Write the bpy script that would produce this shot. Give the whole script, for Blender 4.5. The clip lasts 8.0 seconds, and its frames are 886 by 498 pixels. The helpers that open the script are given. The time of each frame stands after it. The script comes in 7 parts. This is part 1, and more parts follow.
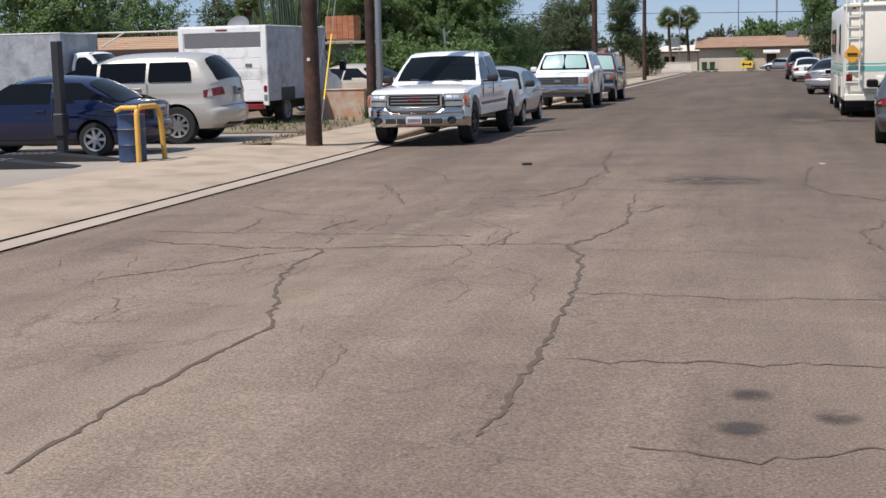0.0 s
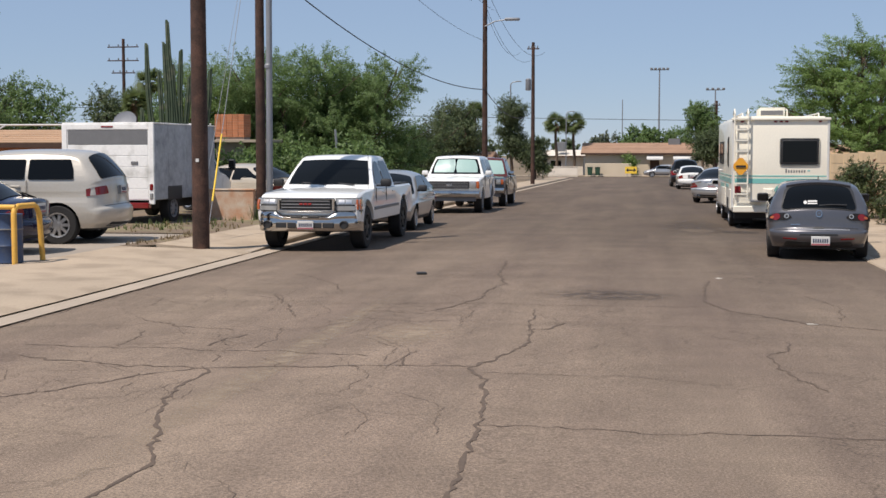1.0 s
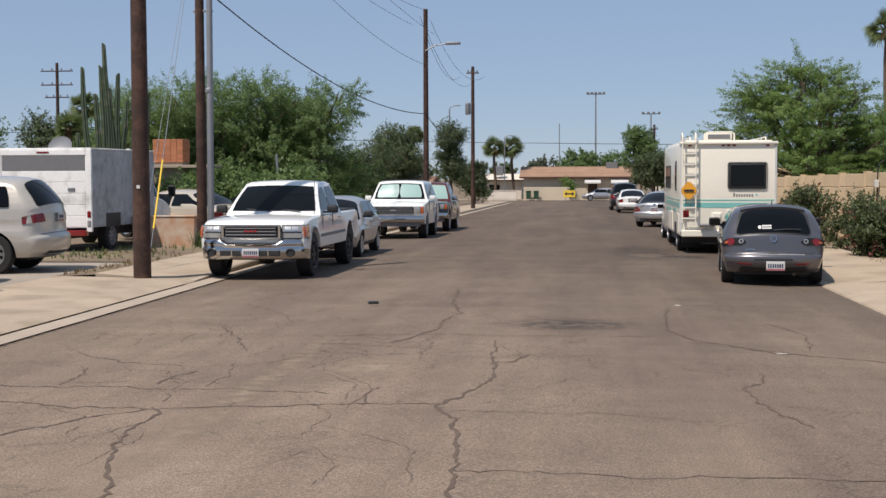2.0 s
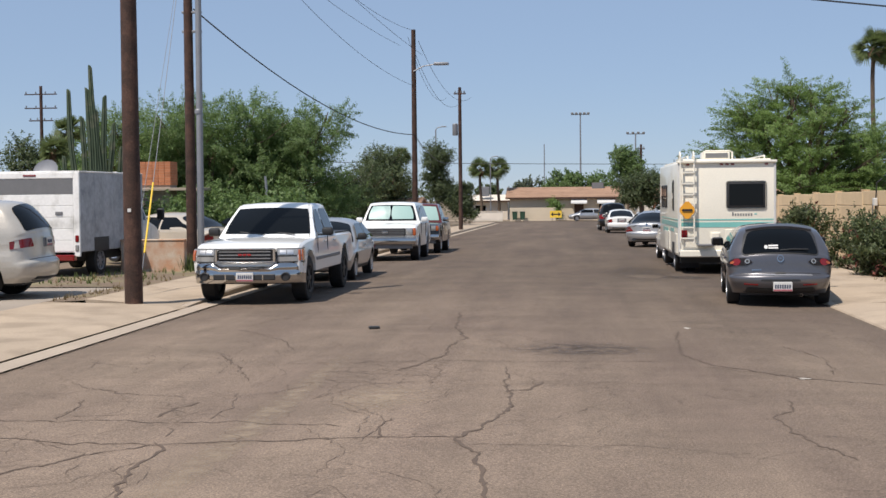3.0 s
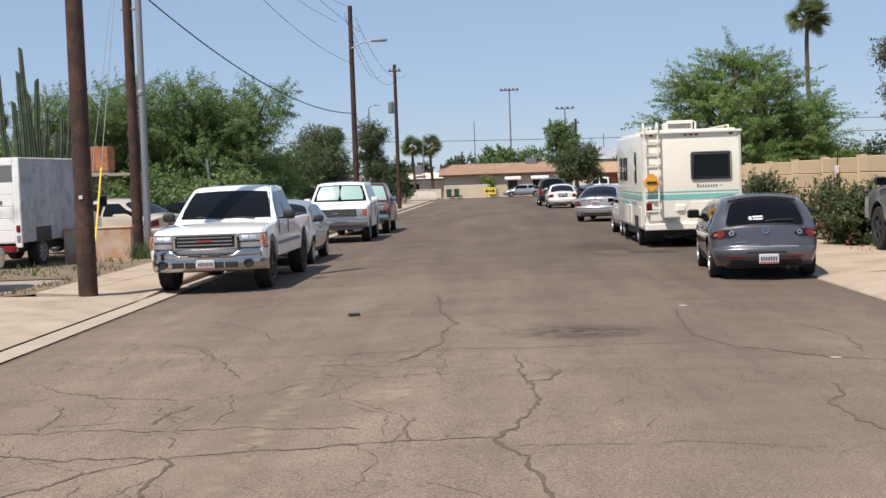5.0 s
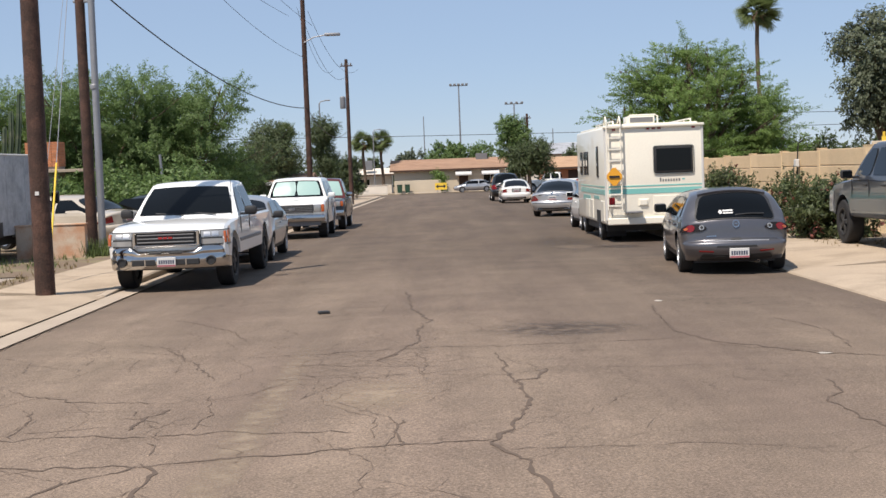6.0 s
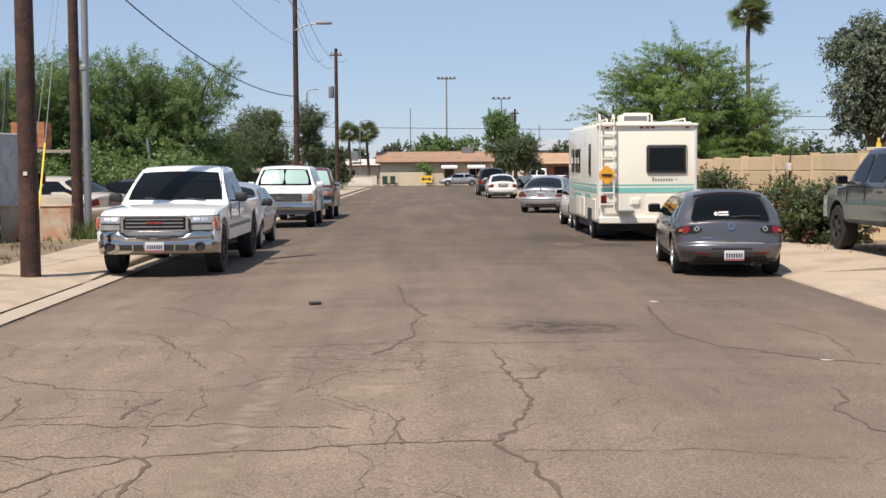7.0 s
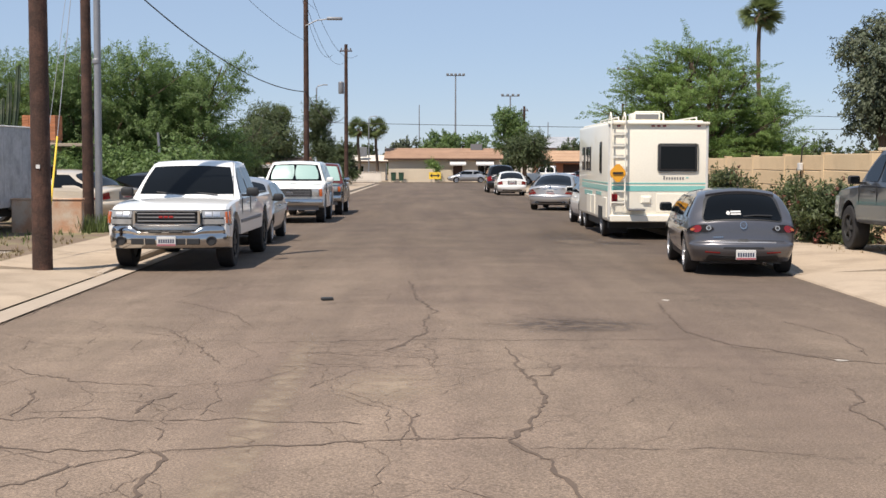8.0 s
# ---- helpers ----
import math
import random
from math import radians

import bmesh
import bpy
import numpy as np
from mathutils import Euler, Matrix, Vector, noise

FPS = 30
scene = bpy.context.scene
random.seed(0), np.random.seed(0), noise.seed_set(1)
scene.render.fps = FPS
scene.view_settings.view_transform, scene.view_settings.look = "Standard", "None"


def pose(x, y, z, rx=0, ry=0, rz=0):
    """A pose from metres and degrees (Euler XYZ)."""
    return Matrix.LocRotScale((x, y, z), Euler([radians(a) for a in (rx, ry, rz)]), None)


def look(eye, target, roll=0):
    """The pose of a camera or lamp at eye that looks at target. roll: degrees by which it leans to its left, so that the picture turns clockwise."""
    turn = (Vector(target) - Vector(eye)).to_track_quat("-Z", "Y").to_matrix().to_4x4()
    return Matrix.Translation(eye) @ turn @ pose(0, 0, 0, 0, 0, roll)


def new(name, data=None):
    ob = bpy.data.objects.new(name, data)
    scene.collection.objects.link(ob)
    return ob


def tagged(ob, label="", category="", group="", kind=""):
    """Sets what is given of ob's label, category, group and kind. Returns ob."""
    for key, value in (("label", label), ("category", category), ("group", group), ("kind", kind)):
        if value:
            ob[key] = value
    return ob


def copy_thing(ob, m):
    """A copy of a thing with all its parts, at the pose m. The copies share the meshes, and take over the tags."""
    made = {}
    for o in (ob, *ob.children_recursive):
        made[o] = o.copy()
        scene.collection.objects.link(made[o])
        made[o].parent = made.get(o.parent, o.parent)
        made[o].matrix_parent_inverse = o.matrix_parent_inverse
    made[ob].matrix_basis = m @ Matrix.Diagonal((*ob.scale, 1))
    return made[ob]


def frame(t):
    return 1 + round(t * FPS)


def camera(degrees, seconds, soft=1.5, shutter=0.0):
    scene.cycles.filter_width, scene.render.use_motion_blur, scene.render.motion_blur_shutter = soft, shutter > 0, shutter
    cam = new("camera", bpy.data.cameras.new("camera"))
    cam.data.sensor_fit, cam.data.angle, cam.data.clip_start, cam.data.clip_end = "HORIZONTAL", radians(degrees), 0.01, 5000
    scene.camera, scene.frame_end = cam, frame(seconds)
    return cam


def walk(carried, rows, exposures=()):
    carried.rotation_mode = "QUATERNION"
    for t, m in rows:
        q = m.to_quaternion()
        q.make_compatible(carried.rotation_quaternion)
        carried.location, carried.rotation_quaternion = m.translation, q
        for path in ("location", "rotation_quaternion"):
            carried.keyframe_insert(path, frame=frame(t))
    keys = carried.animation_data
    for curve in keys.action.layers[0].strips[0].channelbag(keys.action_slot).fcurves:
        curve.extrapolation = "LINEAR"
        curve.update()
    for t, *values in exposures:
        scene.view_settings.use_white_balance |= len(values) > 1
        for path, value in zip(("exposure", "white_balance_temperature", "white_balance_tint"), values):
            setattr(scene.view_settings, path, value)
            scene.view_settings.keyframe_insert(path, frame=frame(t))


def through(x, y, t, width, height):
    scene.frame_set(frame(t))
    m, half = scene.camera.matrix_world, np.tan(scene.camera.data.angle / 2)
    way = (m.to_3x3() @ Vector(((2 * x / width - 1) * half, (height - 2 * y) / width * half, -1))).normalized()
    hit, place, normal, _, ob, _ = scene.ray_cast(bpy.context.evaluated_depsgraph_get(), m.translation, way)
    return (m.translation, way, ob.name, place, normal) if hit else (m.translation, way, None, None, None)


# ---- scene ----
cam = camera(37.0, 8.0)
PATH = [
    (0, (1.5244, -2.6481, 1.735), (1.0631, -0.7239, 1.445), -1.4),
    (0.5, (1.4185, -2.3897, 1.839), (1.0377, -0.4353, 1.647), 0.0),
    (1, (1.3038, -2.0844, 1.849), (1.0098, -0.1117, 1.704), 0.0),
    (1.5, (1.0838, -1.8177, 1.855), (0.8726, 0.1653, 1.713), -1.3),
    (2, (1.0061, -1.5759, 1.872), (0.8058, 0.4113, 1.763), -0.2),
    (2.2, (0.9671, -1.4495, 1.865), (0.7799, 0.5399, 1.776), 0.1),
    (3.3, (0.6011, -0.921, 1.873), (0.4258, 1.0706, 1.805), -0.7),
    (3.5, (0.5512, -0.8017, 1.875), (0.368, 1.1887, 1.818), -0.1),
    (4, (0.3728, -0.5784, 1.859), (0.2545, 1.418, 1.802), -0.5),
    (4.5, (0.123, -0.3272, 1.866), (0.0187, 1.6675, 1.774), -1.5),
    (6, (-0.4218, 0.2496, 1.858), (-0.4142, 2.245, 1.737), -2.2),
    (6.5, (-0.5084, 0.4153, 1.849), (-0.5157, 2.4124, 1.744), -0.8),
    (7, (-0.5874, 0.4791, 1.855), (-0.5527, 2.4749, 1.723), -0.4),
    (7.5, (-0.6376, 0.4954, 1.851), (-0.6029, 2.4891, 1.703), -0.2),
    (8, (-0.6524, 0.4841, 1.855), (-0.6288, 2.4797, 1.718), 0.1),
]
walk(cam, [(t, look(eye, target, roll)) for t, eye, target, roll in PATH],
     exposures=[(0, -0.02, 6300, 12), (0.5, -0.04, 6400, 12), (1, -0.03, 6700, 12), (1.5, -0.12, 6700, 12), (2.2, -0.07, 6700, 12), (3.5, 0.09, 6600, 11), (4, 0.12, 6600, 11), (6, 0.20, 6800, 12), (8, 0.26, 6900, 12)])


# ---- world, sun, exposure ----
SUN_AZ = Vector((-0.61, -0.79, 0)).normalized()   # towards the sun, on the ground
SUN_EL = radians(60)
world = bpy.data.worlds.new("sky")
scene.world = world
world.use_nodes = True
wn = world.node_tree.nodes
sky = wn.new("ShaderNodeTexSky")
sky.sky_type, sky.sun_disc = "NISHITA", False
sky.sun_elevation = SUN_EL
sky.sun_rotation = math.atan2(SUN_AZ.x, SUN_AZ.y)
sky.altitude, sky.air_density, sky.dust_density, sky.ozone_density = 1800, 1.0, 0.0, 3.0
wn["Background"].inputs["Strength"].default_value = 0.091
balance = wn.new("ShaderNodeVectorMath")
balance.operation = "MULTIPLY"
balance.inputs[1].default_value = (0.98, 1.0, 1.08)
world.node_tree.links.new(sky.outputs[0], balance.inputs[0])
haze = wn.new("ShaderNodeMix")                       # even summer haze over the whole sky
haze.data_type = "RGBA"
haze.inputs["Factor"].default_value = 0.64
haze.inputs["B"].default_value = (3.8, 5.2, 7.35, 1)
world.node_tree.links.new(balance.outputs[0], haze.inputs["A"])
world.node_tree.links.new(haze.outputs["Result"], wn["Background"].inputs["Color"])
sun = new("sun", bpy.data.lights.new("sun", "SUN"))
sun.data.energy, sun.data.angle, sun.data.color = 5.0, radians(0.53), (1.0, 0.94, 0.86)
to_sun = SUN_AZ * math.cos(SUN_EL) + Vector((0, 0, math.sin(SUN_EL)))
sun.matrix_world = look(to_sun * 60, (0, 0, 0))


# ---- materials ----
def mat(name, color, rough=0.6, metal=0.0, vary=0.12, scale=3.0, fine=60.0, bump=0.0, coat=0.0, island=0.0,
        second=None, thresh=0.55, spec=0.5, rand=0.0):
    """A surface with broad and fine variation; second: a colour that comes in as worn patches."""
    m = bpy.data.materials.new(name)
    m.use_nodes = True
    nt = m.node_tree
    n, l = nt.nodes, nt.links
    b = n["Principled BSDF"]
    b.inputs["Roughness"].default_value, b.inputs["Metallic"].default_value = rough, metal
    b.inputs["Coat Weight"].default_value, b.inputs["Coat Roughness"].default_value = coat, 0.04
    b.inputs["Specular IOR Level"].default_value = spec
    co = n.new("ShaderNodeTexCoord")
    src = co.outputs["Object"]
    big, small = n.new("ShaderNodeTexNoise"), n.new("ShaderNodeTexNoise")
    for t, sc in ((big, scale), (small, fine)):
        t.inputs["Scale"].default_value, t.inputs["Detail"].default_value = sc, 5
        l.new(src, t.inputs["Vector"])
    add = n.new("ShaderNodeMath")
    add.operation = "ADD"
    l.new(big.outputs["Fac"], add.inputs[0])
    l.new(small.outputs["Fac"], add.inputs[1])
    ramp = n.new("ShaderNodeMapRange")
    ramp.inputs["From Min"].default_value, ramp.inputs["From Max"].default_value = 0.65, 1.35
    ramp.inputs["To Min"].default_value, ramp.inputs["To Max"].default_value = 1 - vary, 1 + vary
    l.new(add.outputs[0], ramp.inputs["Value"])
    fac = ramp.outputs[0]
    if island or rand:
        g = n.new("ShaderNodeNewGeometry" if island else "ShaderNodeObjectInfo")
        k = n.new("ShaderNodeMapRange")
        k.inputs["To Min"].default_value, k.inputs["To Max"].default_value = 1 - (island or rand), 1 + (island or rand)
        l.new(g.outputs["Random Per Island" if island else "Random"], k.inputs["Value"])
        mul = n.new("ShaderNodeMath")
        mul.operation = "MULTIPLY"
        l.new(fac, mul.inputs[0])
        l.new(k.outputs[0], mul.inputs[1])
        fac = mul.outputs[0]
    base = n.new("ShaderNodeRGB")
    base.outputs[0].default_value = (*color, 1)
    col = base.outputs[0]
    if second:
        mx = n.new("ShaderNodeMix")
        mx.data_type = "RGBA"
        st = n.new("ShaderNodeTexNoise")
        st.inputs["Scale"].default_value, st.inputs["Detail"].default_value = scale * 1.7, 8
        l.new(src, st.inputs["Vector"])
        mr = n.new("ShaderNodeMapRange")
        mr.inputs["From Min"].default_value, mr.inputs["From Max"].default_value = thresh - 0.06, thresh + 0.1
        l.new(st.outputs["Fac"], mr.inputs["Value"])
        l.new(mr.outputs[0], mx.inputs["Factor"])
        l.new(col, mx.inputs["A"])
        mx.inputs["B"].default_value = (*second, 1)
        col = mx.outputs["Result"]
    vm = n.new("ShaderNodeVectorMath")
    vm.operation = "SCALE"
    l.new(col, vm.inputs[0])
    l.new(fac, vm.inputs["Scale"])
    l.new(vm.outputs[0], b.inputs["Base Color"])
    if bump:
        bp = n.new("ShaderNodeBump")
        bp.inputs["Strength"].default_value, bp.inputs["Distance"].default_value = bump, 0.02
        l.new(small.outputs["Fac"], bp.inputs["Height"])
        l.new(bp.outputs[0], b.inputs["Normal"])
    return m


def paint(name, color, metal=0.0, rough=0.3, vary=0.05):
    return mat(name, color, rough, metal, vary, 1.2, 25, 0, 0.8 if metal or rough < 0.35 else 0.4, spec=0.25)




def asphalt(name, color, pale):
    """Worn street asphalt: broad lengthwise wear, aggregate grain with pale stones, hairline crazing."""
    m = bpy.data.materials.new(name)
    m.use_nodes = True
    nt = m.node_tree
    n, l = nt.nodes, nt.links
    b = n["Principled BSDF"]
    b.inputs["Roughness"].default_value, b.inputs["Specular IOR Level"].default_value = 0.88, 0.3
    co = n.new("ShaderNodeTexCoord")

    def noise_tex(scale, detail, stretch=(1, 1, 1), rough=0.6):
        mp, t = n.new("ShaderNodeMapping"), n.new("ShaderNodeTexNoise")
        mp.inputs["Scale"].default_value = stretch
        t.inputs["Scale"].default_value, t.inputs["Detail"].default_value, t.inputs["Roughness"].default_value = scale, detail, rough
        l.new(co.outputs["Object"], mp.inputs["Vector"])
        l.new(mp.outputs[0], t.inputs["Vector"])
        return t.outputs["Fac"]

    def ranged(v, a, c, lo, hi):
        r = n.new("ShaderNodeMapRange")
        for k, x in zip(("From Min", "From Max", "To Min", "To Max"), (a, c, lo, hi)):
            r.inputs[k].default_value = x
        l.new(v, r.inputs["Value"])
        return r.outputs[0]

    def mul(a, c):
        k = n.new("ShaderNodeMath")
        k.operation = "MULTIPLY"
        l.new(a, k.inputs[0])
        l.new(c, k.inputs[1])
        return k.outputs[0]

    wear = ranged(noise_tex(0.55, 6, (1, 0.22, 1)), 0.35, 0.68, 0.0, 1.0)
    patch = ranged(noise_tex(1.7, 7, (1, 0.6, 1), 0.7), 0.3, 0.7, 0.88, 1.10)
    grain = ranged(noise_tex(60, 4, (1, 1, 1), 0.8), 0.3, 0.7, 0.34, 1.66)
    stone = ranged(noise_tex(48, 2), 0.60, 0.72, 1.0, 1.45)
    vo = n.new("ShaderNodeTexVoronoi")
    vo.feature, vo.inputs["Scale"].default_value = "DISTANCE_TO_EDGE", 1.15
    wob, mixv = n.new("ShaderNodeTexNoise"), n.new("ShaderNodeVectorMath")
    wob.inputs["Scale"].default_value, wob.inputs["Detail"].default_value = 2.2, 6
    mixv.operation = "MULTIPLY_ADD"
    mixv.inputs[1].default_value = (0.9, 0.9, 0.0)
    l.new(co.outputs["Object"], wob.inputs["Vector"])
    l.new(wob.outputs["Color"], mixv.inputs[0])
    l.new(co.outputs["Object"], mixv.inputs[2])
    l.new(mixv.outputs[0], vo.inputs["Vector"])
    line = ranged(vo.outputs["Distance"], 0.004, 0.016, 0.0, 1.0)
    where = ranged(noise_tex(0.5, 3), 0.48, 0.58, 0.0, 1.0)
    keep = n.new("ShaderNodeMath")
    keep.operation = "MAXIMUM"
    inv = ranged(where, 0, 1, 1, 0)
    l.new(line, keep.inputs[0])
    l.new(inv, keep.inputs[1])
    craze = ranged(keep.outputs[0], 0, 1, 0.72, 1.0)
    # paler at the near end, darker further along, with an uneven edge
    sep = n.new("ShaderNodeSeparateXYZ")
    l.new(co.outputs["Object"], sep.inputs[0])
    edge = n.new("ShaderNodeMath")
    edge.operation = "MULTIPLY_ADD"
    edge.inputs[1].default_value = 9.0
    l.new(noise_tex(0.25, 3), edge.inputs[0])
    l.new(sep.outputs["Y"], edge.inputs[2])
    along_y = ranged(edge.outputs[0], 12.0, 34.0, 1.24, 0.66)
    track = ranged(noise_tex(1.5, 5, (1, 0.045, 1)), 0.34, 0.66, 0.88, 1.10)
    smear = ranged(noise_tex(0.9, 6, (0.35, 1, 1), 0.65), 0.42, 0.72, 1.05, 0.86)
    lane = ranged(sep.outputs["X"], -0.5, 3.2, 1.02, 0.83)             # darker towards the right-hand lane
    fac = mul(mul(mul(mul(mul(mul(mul(patch, grain), stone), craze), along_y), track), smear), lane)
    mx = n.new("ShaderNodeMix")
    mx.data_type = "RGBA"
    l.new(wear, mx.inputs["Factor"])
    mx.inputs["A"].default_value, mx.inputs["B"].default_value = (*color, 1), (*pale, 1)
    vm = n.new("ShaderNodeVectorMath")
    vm.operation = "SCALE"
    l.new(mx.outputs["Result"], vm.inputs[0])
    l.new(fac, vm.inputs["Scale"])
    l.new(vm.outputs[0], b.inputs["Base Color"])
    bp = n.new("ShaderNodeBump")
    bp.inputs["Strength"].default_value, bp.inputs["Distance"].default_value = 0.45, 0.012
    l.new(fac, bp.inputs["Height"])
    l.new(bp.outputs[0], b.inputs["Normal"])
    return m


def leaf_mat(name, color, island=0.4, through=0.35):
    """A thin leaf that lets part of the light through."""
    m = mat(name, color, 0.55, 0, 0.2, 0.4, 8, island=island)
    nt = m.node_tree
    n, l = nt.nodes, nt.links
    b, o = n["Principled BSDF"], n["Material Output"]
    tr, mx = n.new("ShaderNodeBsdfTranslucent"), n.new("ShaderNodeMixShader")
    l.new(b.inputs["Base Color"].links[0].from_socket, tr.inputs["Color"])
    mx.inputs["Fac"].default_value = through
    l.new(b.outputs[0], mx.inputs[1])
    l.new(tr.outputs[0], mx.inputs[2])
    l.new(mx.outputs[0], o.inputs["Surface"])
    return m


ASPHALT = asphalt("asphalt", (0.163, 0.120, 0.092), (0.222, 0.168, 0.124))
CONCRETE = mat("concrete", (0.40, 0.315, 0.23), 0.9, 0, 0.18, 0.7, 40, 0.25, second=(0.32, 0.25, 0.18), thresh=0.55)
GUTTER = mat("gutter_concrete", (0.38, 0.31, 0.24), 0.9, 0, 0.15, 0.8, 40, 0.2)
DIRT = mat("dirt", (0.17, 0.122, 0.082), 0.95, 0, 0.25, 0.5, 20, 0.4, second=(0.20, 0.17, 0.09), thresh=0.55)
LOT = mat("lot_paving", (0.30, 0.255, 0.21), 0.9, 0, 0.2, 0.6, 60, 0.3)
CRACK = mat("crack", (0.108, 0.077, 0.057), 0.95, 0, 0.2, 2, 30)
HAIRLINE = mat("hairline_crack", (0.130, 0.094, 0.070), 0.95, 0, 0.2, 2, 30)
WOODPOLE = mat("creosote_wood", (0.046, 0.023, 0.016), 0.85, 0, 0.45, 2.5, 35, 0.7, second=(0.082, 0.040, 0.028), thresh=0.52)
GALV = mat("galvanised_steel", (0.27, 0.275, 0.29), 0.5, 0.5, 0.1, 3, 30)
BLOCK = mat("painted_block", (0.66, 0.49, 0.30), 0.9, 0, 0.08, 0.8, 30, 0.3, rand=0.05, second=(0.60, 0.44, 0.27), thresh=0.6)
STUCCO = mat("stucco", (0.58, 0.49, 0.37), 0.95, 0, 0.08, 0.6, 40, 0.3)
WHITEWALL = mat("white_wall", (0.66, 0.60, 0.52), 0.95, 0, 0.1, 0.8, 40, 0.2)
ROOF = mat("roof_shingle", (0.31, 0.19, 0.125), 0.95, 0, 0.18, 0.8, 20, 0.3, rand=0.08)
ROOF2 = mat("tan_roof", (0.42, 0.27, 0.17), 0.95, 0, 0.15, 0.8, 20, 0.3, rand=0.06)
BRICK = mat("red_brick", (0.50, 0.20, 0.10), 0.9, 0, 0.12, 2, 30, 0.2, rand=0.15)
MORTAR = mat("mortar", (0.42, 0.33, 0.27), 0.95, 0, 0.1, 2, 30)
DARKWOOD = mat("dark_fascia", (0.06, 0.03, 0.02), 0.8, 0, 0.2)
SILVER = paint("silver_paint", (0.52, 0.52, 0.525), 0.65, 0.32)
WHITEP = paint("white_paint", (0.78, 0.78, 0.76))
CREAM = paint("cream_fibreglass", (0.82, 0.77, 0.655), 0, 0.35)
PEARL = paint("pearl_paint", (0.52, 0.48, 0.42), 0.25, 0.3)
GREYP = paint("grey_paint", (0.125, 0.122, 0.132), 0.6, 0.28)
SLATE = paint("slate_paint", (0.050, 0.052, 0.058), 0.3, 0.38)
NAVY = paint("navy_paint", (0.003, 0.006, 0.034), 0.0, 0.2)
BLACKP = paint("black_paint", (0.02, 0.021, 0.024), 0.3, 0.28)
REDP = paint("red_paint", (0.10, 0.022, 0.020), 0.1, 0.3)
TANP = paint("tan_paint", (0.60, 0.52, 0.42), 0.3, 0.3)
TRUCKWHITE = mat("weathered_white", (0.82, 0.81, 0.79), 0.6, 0, 0.08, 1.2, 14, second=(0.55, 0.54, 0.51), thresh=0.58)
TRUCKGREY = mat("scuffed_grey", (0.40, 0.41, 0.43), 0.55, 0.2, 0.2, 1.5, 12, second=(0.30, 0.31, 0.33), thresh=0.55)
RUBBER = mat("tyre_rubber", (0.017, 0.016, 0.016), 0.8, 0, 0.2, 6, 50)
ALLOY = mat("alloy", (0.60, 0.60, 0.61), 0.36, 0.9, 0.06, 8, 60)
CHROME = mat("chrome", (0.50, 0.49, 0.48), 0.12, 1.0, 0.03, 4, 40)
BLACKTRIM = mat("black_plastic", (0.022, 0.022, 0.023), 0.55, 0, 0.15, 6, 60)
GREYTRIM = mat("grey_plastic", (0.16, 0.16, 0.165), 0.5, 0, 0.1, 6, 60)
LAMPRED = paint("red_lens", (0.20, 0.009, 0.010), 0, 0.15)
LAMPCLEAR = paint("clear_lens", (0.36, 0.36, 0.355), 0.35, 0.12)
LAMPAMBER = paint("amber_lens", (0.42, 0.10, 0.03), 0, 0.15)
SHADEGLASS = paint("reflective_sunshade", (0.30, 0.44, 0.41), 0.0, 0.35)
PLATE = mat("plate_white", (0.58, 0.57, 0.55), 0.5)
PLATEINK = mat("plate_ink", (0.05, 0.06, 0.10), 0.6)
PLATEBAND = mat("plate_band", (0.35, 0.10, 0.12), 0.6)
TEAL = paint("teal_stripe", (0.20, 0.50, 0.46), 0, 0.35)
YELLOW = mat("yellow_paint", (0.75, 0.50, 0.05), 0.6, 0, 0.1)
BOLLARD = mat("ochre_paint", (0.72, 0.40, 0.07), 0.6, 0, 0.12, 4, 30, second=(0.45, 0.25, 0.08), thresh=0.64)
SIGNORANGE = mat("orange_sign", (0.80, 0.36, 0.03), 0.5, 0, 0.06)
BLUEDRUM = mat("blue_drum", (0.03, 0.055, 0.12), 0.5, 0, 0.2, 4, 30, second=(0.05, 0.07, 0.11), thresh=0.6)
GREENBIN = mat("green_bin", (0.02, 0.06, 0.035), 0.5, 0, 0.1)
CACTUS = mat("cactus_skin", (0.055, 0.080, 0.046), 0.85, 0, 0.25, 2, 20, second=(0.12, 0.13, 0.085), thresh=0.58)
BARK = mat("bark", (0.12, 0.085, 0.06), 0.95, 0, 0.3, 3, 25, 0.6)
LEAF = leaf_mat("mesquite_leaf", (0.155, 0.235, 0.078), 0.30, 0.5)
LEAFB = leaf_mat("palo_verde_leaf", (0.175, 0.265, 0.070), 0.3, 0.45)
LEAFD = leaf_mat("dark_leaf", (0.092, 0.124, 0.050), 0.35, 0.4)
LEAFG = leaf_mat("eucalyptus_leaf", (0.118, 0.140, 0.082))
OLEANDER = leaf_mat("oleander_leaf", (0.085, 0.110, 0.042), 0.5)
BLOSSOM = leaf_mat("dry_blossom", (0.24, 0.085, 0.06))
PALMLEAF = leaf_mat("palm_frond", (0.135, 0.175, 0.065), 0.3)
PALMDRY = leaf_mat("palm_skirt", (0.26, 0.19, 0.11), 0.3)
DRYGRASS = leaf_mat("dry_grass", (0.24, 0.18, 0.09))
GREENGRASS = leaf_mat("green_weeds", (0.12, 0.16, 0.05))
CABLE = mat("cable", (0.02, 0.02, 0.022), 0.6)


def glass_mat(name, tint, rough=0.03):
    m = bpy.data.materials.new(name)
    m.use_nodes = True
    b = m.node_tree.nodes["Principled BSDF"]
    b.inputs["Base Color"].default_value = (*tint, 1)
    b.inputs["Roughness"].default_value = rough
    b.inputs["Specular IOR Level"].default_value = 0.25
    return m


